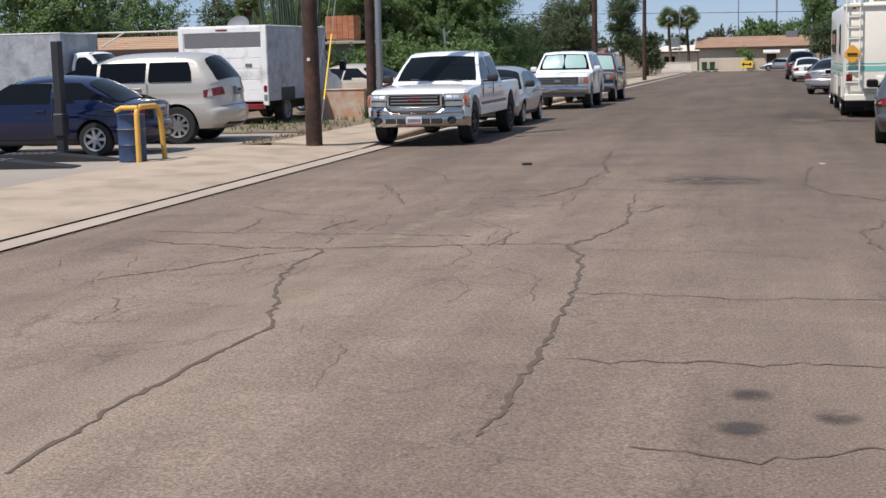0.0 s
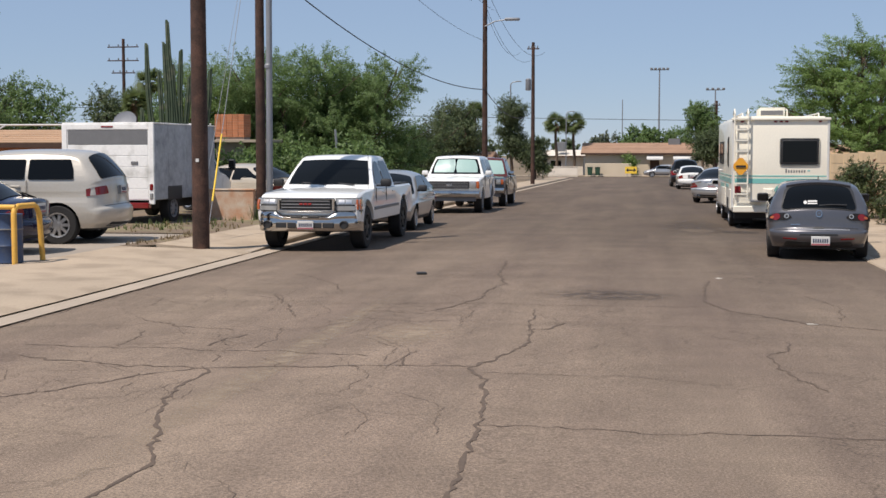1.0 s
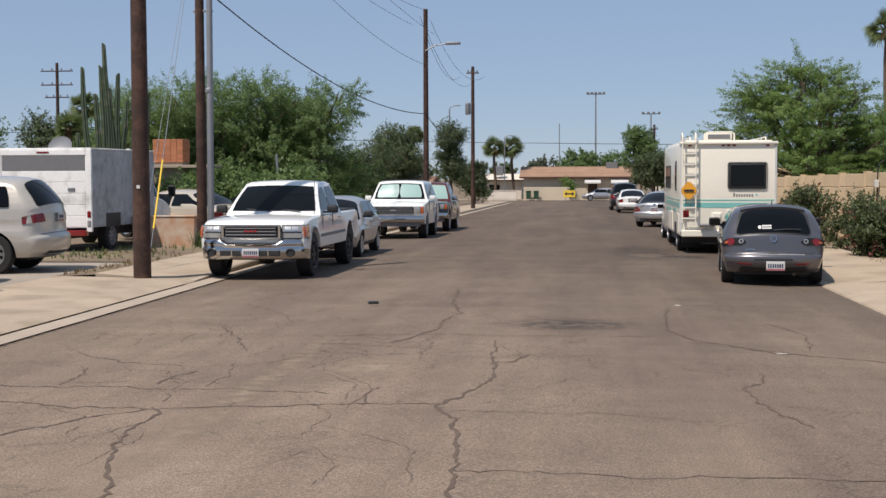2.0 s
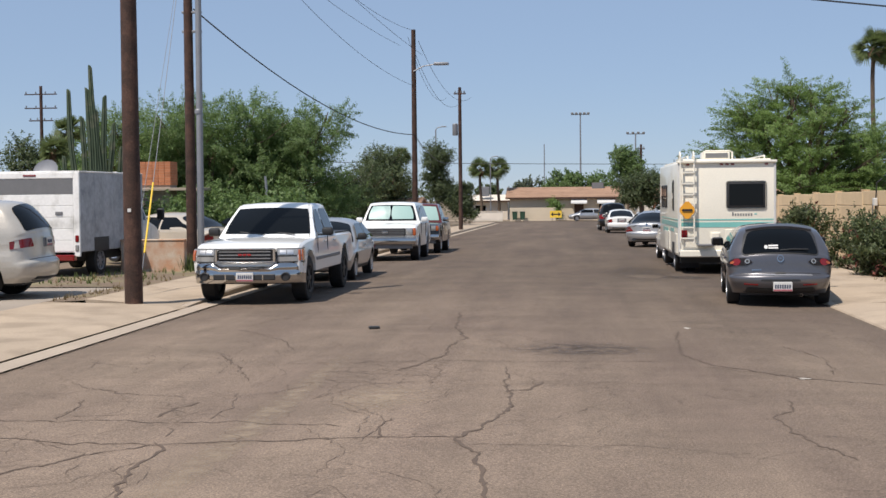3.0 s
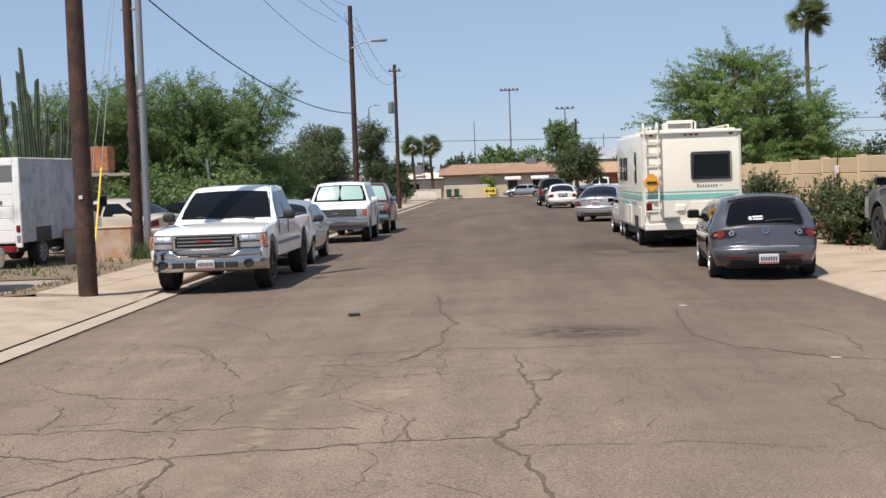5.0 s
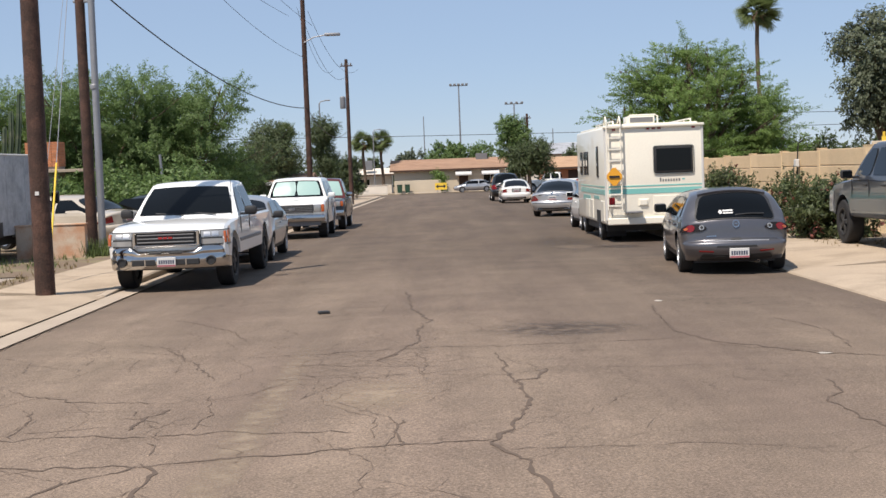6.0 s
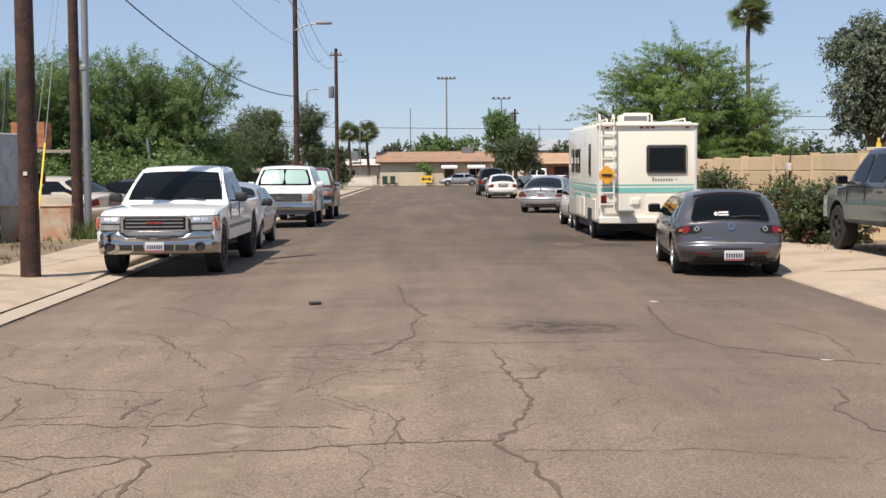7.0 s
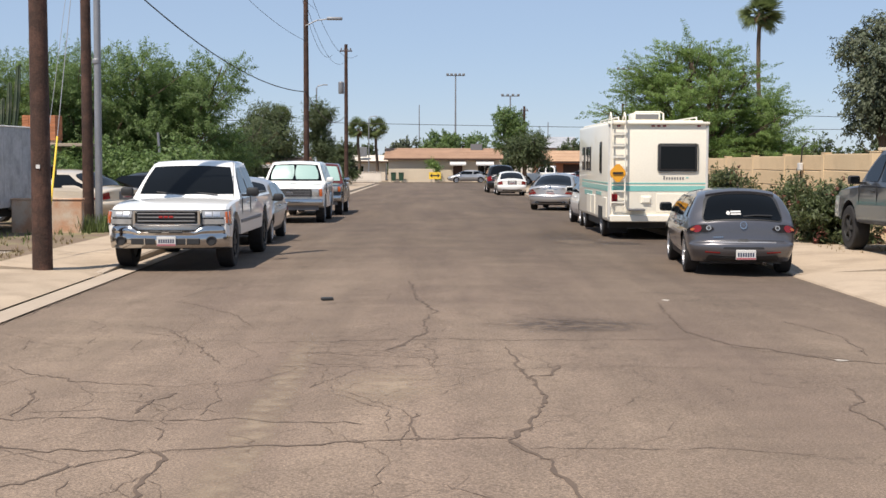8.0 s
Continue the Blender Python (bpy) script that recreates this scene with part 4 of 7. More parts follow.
def grey_hatchback(m):
    L, W, H = 4.42, 1.755, 1.365
    h = L / 2
    car = form_car("hatchback_car", "dark grey five-door hatchback parked at the kerb", m, GREYP, L, W, H, 0.325, 2.64, 0.92, kind="hatch",
                   cab=(-h + 0.20, -h + 0.60, 0.35, 1.30), belt=0.90, lamps=False, spokes=5, sill=0.22, mirror=BLACKTRIM, glass=GLASSB, top_w=0.66, fine=3, quarter=0.30,
                   cuts=[(0, 0.16), (0.16, 0.52), (0.52, 1)], rear_k=0.78, rear_z=0.005, bumper=0.53, form=dict(r_end=0.24, r_top=0.06, bow=0.09, crown=0.03))
    F = FORMS[car.name]
    F.decal("window_seal", [(-0.67, 0.885), (0.67, 0.885), (0.54, 1.30), (-0.54, 1.30)], True, BLACKTRIM, car, off=0.009, r=0.09)
    F.decal("lamp_housing", [(0.47, 0.75), (0.60, 0.70), (0.86, 0.74), (0.865, 0.83), (0.80, 0.865), (0.58, 0.835)], True, SMOKED, car, off=0.014, both=True, r=0.05)
    ring(car, F, "tail_lamp", 0.745, 0.785, 0.064, LAMPRED, off=0.022)
    ring(car, F, "indicator_lens", 0.80, 0.785, 0.026, LAMPAMBER, off=0.028)
    ring(car, F, "reverse_lamp", 0.575, 0.775, 0.042, LAMPCLEAR, off=0.022)
    ring(car, F, "lamp_core", 0.575, 0.775, 0.022, BLACKTRIM, off=0.028)
    F.decal("reflector", [(0.40, 0.355), (0.64, 0.355), (0.64, 0.376), (0.40, 0.376)], True, LAMPRED, car, r=0.006, both=True)
    # sun highlight along the bumper lip, put in as a silver strip
    F.decal("lip_highlight", [(-0.56, 0.535), (0.56, 0.535), (0.56, 0.548), (-0.56, 0.548)], True, SILVER, car, off=0.004, r=0.006, label="silver strip painted as sunlight on the lip above the bumper")
    F.decal("boot_handle", [(-0.10, 0.556), (0.10, 0.556), (0.07, 0.585), (-0.07, 0.585)], True, BLACKTRIM, car, r=0.01)
    F.decal("bumper_slot", [(-0.36, 0.43), (0.36, 0.43), (0.34, 0.465), (-0.34, 0.465)], True, BLACKTRIM, car, off=0.001, r=0.012)
    F.decal("lower_grille", [(-0.60, 0.23), (0.60, 0.23), (0.52, 0.29), (-0.52, 0.29)], True, BLACKTRIM, car, off=0.008, r=0.03)
    ring(car, F, "emblem", 0, 0.80, 0.062, CHROME, both=False)
    ring(car, F, "emblem_centre", 0, 0.80, 0.046, GREYP, off=0.025, both=False)
    F.decal("emblem_wing", [(-0.05, 0.815), (0.0, 0.79), (0.05, 0.815), (0.0, 0.802)], True, CHROME, car, off=0.030, r=0)
    for k in range(5):
        F.decal("badge", [(-0.50 + k * 0.034, 0.61), (-0.476 + k * 0.034, 0.61), (-0.476 + k * 0.034, 0.632), (-0.50 + k * 0.034, 0.632)], True, CHROME, car, r=0)
    plate_on(car, 0.03, -h - 0.02, 0.345, False, "white and red number plate")
    F.decal("roof_spoiler", [(-0.53, 1.29), (0.53, 1.29), (0.52, 1.325), (-0.52, 1.325)], True, GREYP, car, off=0.05, r=0.015, thick=0.05)
    yw = F.at(F.index(0.95, True), 0).y - 0.012
    part("rear_wiper", tube(bmesh.new(), [(0.0, yw - 0.012, 0.945), (0.2, yw - 0.012, 0.96), (0.46, yw + 0.02, 0.955)], 0.010), BLACKTRIM, car)
    F.decal("window_sticker", [(-0.20, 0.995), (-0.03, 0.995), (-0.03, 1.02), (-0.20, 1.02)], True, PLATE, car, off=0.017, r=0)
    F.decal("window_sticker", [(-0.20, 0.96), (-0.03, 0.96), (-0.03, 0.98), (-0.20, 0.98)], True, PLATE, car, off=0.017, r=0)
    ring(car, F, "window_sticker", -0.24, 0.99, 0.03, PLATE, off=0.017, both=False)
    part("aerial", tube(bmesh.new(), [(0, -h + 0.85, H - 0.02), (0, -h + 0.75, H + 0.07)], 0.008), BLACKTRIM, car)
    part("tailpipe", lathe(bmesh.new(), [(0.022, -0.1), (0.026, 0.0), (0.022, 0.0), (0.018, -0.08)], 12, Matrix.Translation((0.34, -h + 0.12, 0.20)) @ Matrix.Rotation(radians(90), 4, "X"), False), CHROME, car)
    return car


def white_pickup(m):
    L, W, H = 5.85, 2.0, 1.80
    h = L / 2
    zb = 1.18
    prof = [(-h + 0.04, 0.62), (-h, 0.70), (-h, zb - 0.02), (-h + 0.04, zb), (-0.75, zb), (1.05, zb), (1.3, zb - 0.01), (h - 0.75, zb - 0.045), (h - 0.35, zb - 0.085), (h - 0.2, zb - 0.115),
            (h - 0.11, zb - 0.19), (h - 0.07, zb - 0.27), (h - 0.07, 0.72), (h - 0.10, 0.56)]
    car = make_car("pickup_truck", "white extended-cab pickup truck with chrome grille, parked", m, WHITEP, L, W, H, 0.42, 3.64, 0.98,
                   cab=(-0.95, -0.80, 0.45, 1.22), belt=zb, prof=prof, sill=0.53, rim=BLACKTRIM, lamps=False, spokes=6, mirror=BLACKTRIM, category="pickup truck", tw=0.27, plan=0.14, mirror_out=0.12)
    # bed is solid; its shaded hollow is a black sheet on top
    part("bed_shade", boxed(-0.86, 0.86, -h + 0.08, -1.0, zb - 0.02, zb + 0.006), BLACKTRIM, car, "black sheet painting the shaded hollow of the bed", smooth=0)
    g = part("grille", boxed(-0.50, 0.50, h - 0.10, h - 0.03, 0.78, 0.98, bevel=0.02), BLACKTRIM, car, "black grille in a chrome frame")
    for z in (0.82, 0.88, 0.94):
        part("grille_bar", boxed(-0.47, 0.47, h - 0.035, h - 0.012, z - 0.010, z + 0.010, bevel=0.004), GREYTRIM, g)
    for a in ((-0.55, 0.55, 0.975, 1.005), (-0.55, 0.55, 0.745, 0.78), (-0.555, -0.505, 0.75, 1.0), (0.505, 0.555, 0.75, 1.0)):
        part("grille_frame", boxed(a[0], a[1], h - 0.10, h - 0.005, a[2], a[3], bevel=0.012), CHROME, g)
    for x in (-0.085, 0.0, 0.085):
        part("badge", boxed(x - 0.034, x + 0.034, h - 0.02, h + 0.0, 0.868, 0.905, bevel=0.006), REDBADGE, g, "small red badge piece")
    end_patch(car, "lamp_housing", BLACKTRIM, True, 0.565, 1.0, 0.745, 1.0, 0.22, off=0.006)
    end_patch(car, "headlamp", LAMPCLEAR, True, 0.585, 1.0, 0.875, 0.985, 0.2)
    end_patch(car, "indicator_lamp", LAMPCLEAR, True, 0.585, 1.0, 0.765, 0.850, 0.2)
    end_patch(car, "reflector", ALLOY, True, 0.63, 0.74, 0.895, 0.968, 0, off=0.017)
    end_patch(car, "reflector", ALLOY, True, 0.76, 0.87, 0.895, 0.968, 0, off=0.017)
    end_patch(car, "side_lamp", LAMPAMBER, True, 0.955, 1.0, 0.78, 0.97, 0.12, off=0.018)
    for s in (-1, 1):
        part("fog_lamp", lathe(bmesh.new(), [(0.078, -0.10), (0.078, 0.012), (0.066, 0.016), (0.060, -0.004), (0.001, -0.004)], 20, Matrix.Translation((s * 0.74, h + 0.012, 0.50)) @ Matrix.Rotation(radians(-90), 4, "X"), False), BLACKTRIM, car)
        part("bumper_slot", boxed(s * 0.17 - 0.11, s * 0.17 + 0.11, h + 0.02, h + 0.058, 0.625, 0.66, bevel=0.008), BLACKTRIM, car)
    b = bmesh.new()
    rows = []
    for i in range(33):
        u = math.sin(math.pi / 2 * (-1 + i / 16))
        dip = smooth01((0.60 - abs(u)) / 0.14)                     # the face steps down under the grille
        top, groove = 0.755 - 0.075 * dip, 0.615 - 0.03 * dip
        side = [(-0.18, 0.36), (-0.02, 0.365), (0.035, 0.40), (0.055, 0.46), (0.06, 0.53), (0.052, groove - 0.025), (0.038, groove), (0.046, groove + 0.02),
                (0.05, groove + 0.05), (0.035, top - 0.035), (0.0, top - 0.008), (-0.05, top), (-0.18, top)]
        back = 0.34 * (1 - (1 - abs(u) ** 4) ** 0.5) if abs(u) < 1 else 0.34
        rows.append([b.verts.new((u * 0.99, h + dy - 0.06 * u * u - back, z)) for dy, z in side])
    for p_, q_ in zip(rows, rows[1:]):
        for i in range(len(side) - 1):
            b.faces.new((p_[i], p_[i + 1], q_[i + 1], q_[i]))
    b.faces.new(rows[0])
    b.faces.new(rows[-1])
    bmesh.ops.recalc_face_normals(b, faces=b.faces)
    part("front_bumper", b, CHROME, car, "chrome front bumper", smooth=60)
    for s in (-1, 1):
        part("air_slot", boxed(s * 0.36 - 0.20, s * 0.36 + 0.20, h + 0.0, h + 0.062, 0.44, 0.545, bevel=0.012), BLACKTRIM, car)
        part("slot_bar", boxed(s * 0.34 - 0.012, s * 0.34 + 0.012, h + 0.05, h + 0.07, 0.44, 0.545, bevel=0.004), CHROME, car)
    plate_on(car, -0.02, h + 0.085, 0.495, True)
    for s in (-1, 1):
        for y in (h - 0.98, h - 4.62):
            fl_ = lathe(bmesh.new(), [(0.52, -0.02), (0.545, 0.0), (0.52, 0.022)], 28, Matrix.Translation((s * (W / 2 - 0.028), y, 0.42)) @ Matrix.Rotation(radians(90), 4, "Y"), False)
            bmesh.ops.delete(fl_, geom=[v for v in fl_.verts if v.co.z < 0.5], context="VERTS")
            part("wheel_arch_trim", fl_, GREYTRIM, car)
        part("side_moulding", boxed(s * (W / 2 - 0.012) - 0.015, s * (W / 2 - 0.012) + 0.015, -1.1, 1.35, 0.72, 0.78, bevel=0.008), GREYTRIM, car)
    part("front_axle", tube(bmesh.new(), [(-0.75, h - 0.98, 0.40), (0.75, h - 0.98, 0.40)], 0.05), BLACKTRIM, car)
    part("differential", bmesh_ball(0.0, h - 4.62, 0.42, 0.17), BLACKTRIM, car)
    for x in (-0.30, 0.28):
        part("wiper", tube(bmesh.new(), [(x - 0.25, 1.21, zb + 0.03), (x + 0.25, 1.15, zb + 0.07)], 0.012), BLACKTRIM, car)
    part("aerial", tube(bmesh.new(), [(-0.86, 1.35, zb - 0.03), (-0.84, 1.25, zb + 0.62)], 0.005), BLACKTRIM, car)
    return car


def bmesh_ball(x, y, z, r):
    bm = bmesh.new()
    bmesh.ops.create_icosphere(bm, subdivisions=2, radius=r, matrix=Matrix.Translation((x, y, z)))
    return bm


def boxy_truck_front(car, h, W, zb, zg0, zg1, chrome_z):
    """Grille with bars, square lamps and a chrome bumper."""
    g = part("grille", boxed(-0.64, 0.64, h - 0.12, h - 0.012, zg0, zg1, bevel=0.01), BLACKTRIM, car)
    for i in range(5):
        z = zg0 + (zg1 - zg0) * (i + 0.5) / 5
        part("grille_bar", boxed(-0.62, 0.62, h - 0.02, h + 0.002, z - 0.009, z + 0.009), GREYTRIM, g, smooth=0)
    part("badge", boxed(-0.10, 0.10, h - 0.005, h + 0.012, (zg0 + zg1) / 2 - 0.03, (zg0 + zg1) / 2 + 0.03, bevel=0.01), CHROME, g)
    for s in (-1, 1):
        xm = s * (W / 2 - 0.13)
        ha, hb = sorted((s * 0.65, xm - s * 0.004))
        ia, ib = sorted((xm + s * 0.004, s * (W / 2 - 0.035)))
        lamp(car, "headlamp", ha, hb, h - 0.30, h - 0.02, zg0 + 0.02, zg1, LAMPCLEAR, 0.02)
        lamp(car, "indicator_lamp", ia, ib, h - 0.30, h - 0.025, zg0 + 0.02, zg1, LAMPAMBER, 0.02)
    part("front_bumper", boxed(-W / 2 + 0.01, W / 2 - 0.01, h - 0.12, h + 0.06, chrome_z, chrome_z + 0.20, bevel=0.03, seg=2), CHROME, car, "dull chrome bumper")
    part("valance", boxed(-W / 2 + 0.15, W / 2 - 0.15, h - 0.15, h - 0.02, chrome_z - 0.13, chrome_z), GREYTRIM, car)


def motorhome(m):
    """Rear at y = 0, nose to +y; cream coach body with teal stripes."""
    W, L, z0, z1 = 2.3, 6.0, 0.40, 2.68
    rv = thing("motorhome", "cream motorhome with teal stripes, rear ladder and spare-sign, parked", "motorhome", m)
    bm = boxed(-W / 2, W / 2, 0, L, z0, z1, bevel=0.07, seg=3)
    part("body", bm, CREAM, rv)
    rf = boxed(-W / 2 + 0.1, W / 2 - 0.1, 0.12, L - 0.1, z1, z1 + 0.05, bevel=0.02)
    part("roof", rf, CREAM, rv)
    part("rear_skirt", boxed(-W / 2 + 0.02, W / 2 - 0.02, 0.02, 0.2, 0.40, 0.62, bevel=0.03), CREAM, rv)
    part("underbody", boxed(-W / 2 + 0.12, W / 2 - 0.12, 0.7, L - 0.2, 0.22, 0.44), BLACKTRIM, rv, smooth=0)
    # rear window
    w = part("rear_window", boxed(-0.02, 0.92, -0.02, 0.03, 1.54, 2.20, bevel=0.06, seg=3), BLACKTRIM, rv, "dark rear window in a rounded black frame")
    part("pane", boxed(0.05, 0.85, -0.026, -0.016, 1.62, 2.13, bevel=0.004), GLASSB, w)
    # stripes run round rear and left side
    for z, t, mm in ((1.285, 0.03, TEAL), (1.165, 0.12, TEAL)):
        part("stripe", boxed(-W / 2 + 0.06, W / 2 - 0.06, -0.006, 0.01, z - t / 2, z + t / 2), mm if mm is TEAL else PLATE, rv, smooth=0)
        part("stripe", boxed(-W / 2 - 0.006, -W / 2 + 0.01, 0.06, L - 0.8, z - t / 2, z + t / 2), mm if mm is TEAL else PLATE, rv, smooth=0)
    part("swirl", boxed(-W / 2 - 0.008, -W / 2 + 0.01, 1.2, 2.2, 0.98, 1.06), TEAL, rv, "teal swirl graphic", smooth=0)
    part("swirl", boxed(-W / 2 - 0.008, -W / 2 + 0.01, 3.0, 4.6, 0.92, 1.04), TEAL, rv, "teal swirl graphic", smooth=0)
    for i in range(8):
        x = 0.12 + i * 0.062
        part("brand_bar", boxed(x, x + 0.036, -0.006, 0.006, 1.37, 1.43 if i else 1.46, bevel=0.002), GREYTRIM, rv, "grey bar of brand lettering")
    part("brand_dot", boxed(0.64, 0.70, -0.006, 0.006, 1.40, 1.43, bevel=0.002), TEAL, rv)
    # engine hatch panels
    for x0, x1, za, zb in ((-0.04, 1.02, 0.62, 1.05), (-0.40, -0.14, 0.82, 0.99)):
        part("hatch", boxed(x0, x1, -0.012, 0.02, za, zb, bevel=0.008), CREAM, rv)
    lad = part("ladder", ladder_mesh(), CREAM, rv, "white tubular ladder")
    # orange diamond sign with a dark lozenge
    sg = part("warning_sign", rounded_diamond(-0.95, -0.16, 1.52, 0.25), SIGNORANGE, rv, "orange diamond sign with a black mark")
    part("mark", boxed(-1.07, -0.83, -0.188, -0.178, 1.495, 1.545, bevel=0.012), BLACKTRIM, sg)
    part("tail_lamp", boxed(-1.08, -0.93, -0.02, 0.05, 0.82, 1.04, bevel=0.015), LAMPRED, rv)
    part("tail_lamp", boxed(0.98, 1.10, -0.02, 0.05, 0.82, 1.04, bevel=0.015), LAMPRED, rv)
    part("roof_trim", boxed(-W / 2 - 0.02, W / 2 + 0.02, -0.06, 0.06, z1 - 0.05, z1 + 0.015, bevel=0.02, seg=2), CREAM, rv)
    for s in (-1, 1):
        part("corner_trim", boxed(s * (W / 2 - 0.03) - 0.03, s * (W / 2 - 0.03) + 0.03, -0.018, 0.03, 0.5, z1 - 0.06, bevel=0.012), PLATE, rv)
    part("outlet_box", boxed(-0.36, -0.18, -0.05, 0.02, 0.84, 0.97, bevel=0.01), CREAM, rv)
    part("step", boxed(-0.70, -0.32, -0.24, -0.02, 0.66, 0.71, bevel=0.01), GREYTRIM, rv)
    part("rear_bumper", boxed(-W / 2 + 0.04, W / 2 - 0.04, -0.10, 0.06, 0.40, 0.56, bevel=0.02), CREAM, rv)
    for x in (-0.92, -0.13, 0.0, 0.13, 0.92):
        part("marker_lamp", boxed(x - 0.04, x + 0.04, -0.03, 0.02, z1 - 0.10, z1 - 0.06, bevel=0.008), LAMPRED, rv)
    part("hose", tube(bmesh.new(), [(0.34, -0.02, 0.7), (0.36, -0.08, 0.5), (0.42, -0.05, 0.3)], 0.02), BLACKTRIM, rv)
    # roof: air conditioner and rails
    ac = part("air_conditioner", boxed(-0.48, 0.16, 0.7, 1.5, z1 + 0.05, z1 + 0.25, bevel=0.04, seg=2), CREAM, rv)
    part("intake_grille", boxed(-0.43, 0.11, 0.688, 0.71, z1 + 0.09, z1 + 0.21, bevel=0.006), GREYTRIM, ac)
    hoop = tube(bmesh.new(), [(-0.52, 0.45, z1), (-0.52, 0.45, z1 + 0.22), (-0.46, 0.45, z1 + 0.25), (0.12, 0.45, z1 + 0.25), (0.18, 0.45, z1 + 0.22), (0.18, 0.45, z1)], 0.022)
    part("roof_hoop", hoop, CREAM, rv)
    for s in (-1, 1):
        rail = tube(bmesh.new(), [(s * 0.9, 0.15, z1), (s * 0.9, 0.2, z1 + 0.12), (s * 0.9, 3.4, z1 + 0.12), (s * 0.9, 3.45, z1)], 0.018)
        for y in (1.0, 1.9, 2.7):
            tube(rail, [(s * 0.9, y, z1), (s * 0.9, y, z1 + 0.12)], 0.014)
        part("roof_rail", rail, CREAM, rv)
    # side windows and lockers on both sides
    for s in (-1, 1):
        for y0, y1, za, zb in ((1.15, 1.45, 1.50, 2.25), (3.3, 3.7, 1.55, 2.15), (3.85, 4.25, 1.55, 2.15), (4.6, 5.1, 1.55, 2.15)):
            fr = part("side_window", boxed(s * W / 2 - 0.02, s * W / 2 + 0.02, y0, y1, za, zb, bevel=0.012), BLACKTRIM, rv)
            part("pane", boxed(s * W / 2 - 0.03, s * W / 2 + 0.024, y0 + 0.05, y1 - 0.05, za + 0.05, zb - 0.05), GLASSB, fr, smooth=0)
        for y0, y1 in ((0.2, 0.8), (2.4, 3.1), (3.2, 4.0)):
            part("locker_door", boxed(s * W / 2 - 0.02, s * W / 2 + 0.015, y0, y1, 0.48, 0.95, bevel=0.008), CREAM, rv)
        # no opening is cut: a black sheet paints the dark of the arch
        part("wheel_arch_shade", boxed(s * (W / 2) - 0.006, s * (W / 2) + 0.006, 0.98, 1.74, z0 + 0.005, 0.72, bevel=0.004), BLACKTRIM, rv, smooth=0)
        add_wheel(rv, s * (W / 2 - 0.15), 1.36, 0.36, 0.24, 8, GALV)
        add_wheel(rv, s * (W / 2 - 0.42), 1.36, 0.36, 0.22, 8, GALV)
        add_wheel(rv, s * (W / 2 - 0.18), 5.1, 0.36, 0.24, 8, GALV)
        part("mud_flap", boxed(s * 0.8 - 0.22, s * 0.8 + 0.22, 0.78, 0.80, 0.10, 0.45), RUBBER, rv, smooth=0)
    part("windscreen", boxed(-0.95, 0.95, L - 0.01, L + 0.012, 1.3, 2.2, bevel=0.01), GLASS, rv)
    return rv


def ladder_mesh():
    bm = bmesh.new()
    for x in (-1.10, -0.78):
        tube(bm, [(x, 0.35, 2.76), (x, 0.05, 2.90), (x, -0.12, 2.80), (x, -0.13, 0.75)], 0.019)
        for z in (0.9, 1.6, 2.3):
            tube(bm, [(x, -0.13, z), (x, 0.0, z)], 0.014)
    for i in range(8):
        z = 0.85 + i * 0.26
        box(bm, -1.10, -0.78, -0.15, -0.11, z - 0.018, z + 0.018)
    return bm


def rounded_diamond(x, y, z, r):
    bm = bmesh.new()
    pts = []
    for k in range(4):
        a = math.pi / 2 * k
        for d in (-0.18, 0.18):
            p = Vector((math.cos(a), math.sin(a))) * (r * (1 - abs(d))) + Vector((-math.sin(a), math.cos(a))) * r * d
            pts.append(p)
    f = [bm.verts.new((x + p.x * 0.85, y - 0.008, z + p.y)) for p in pts]
    g = [bm.verts.new((x + p.x * 0.85, y + 0.008, z + p.y)) for p in pts]
    bm.faces.new(f)
    bm.faces.new(g)
    for i in range(len(pts)):
        j = (i + 1) % len(pts)
        bm.faces.new((f[i], f[j], g[j], g[i]))
    return bm


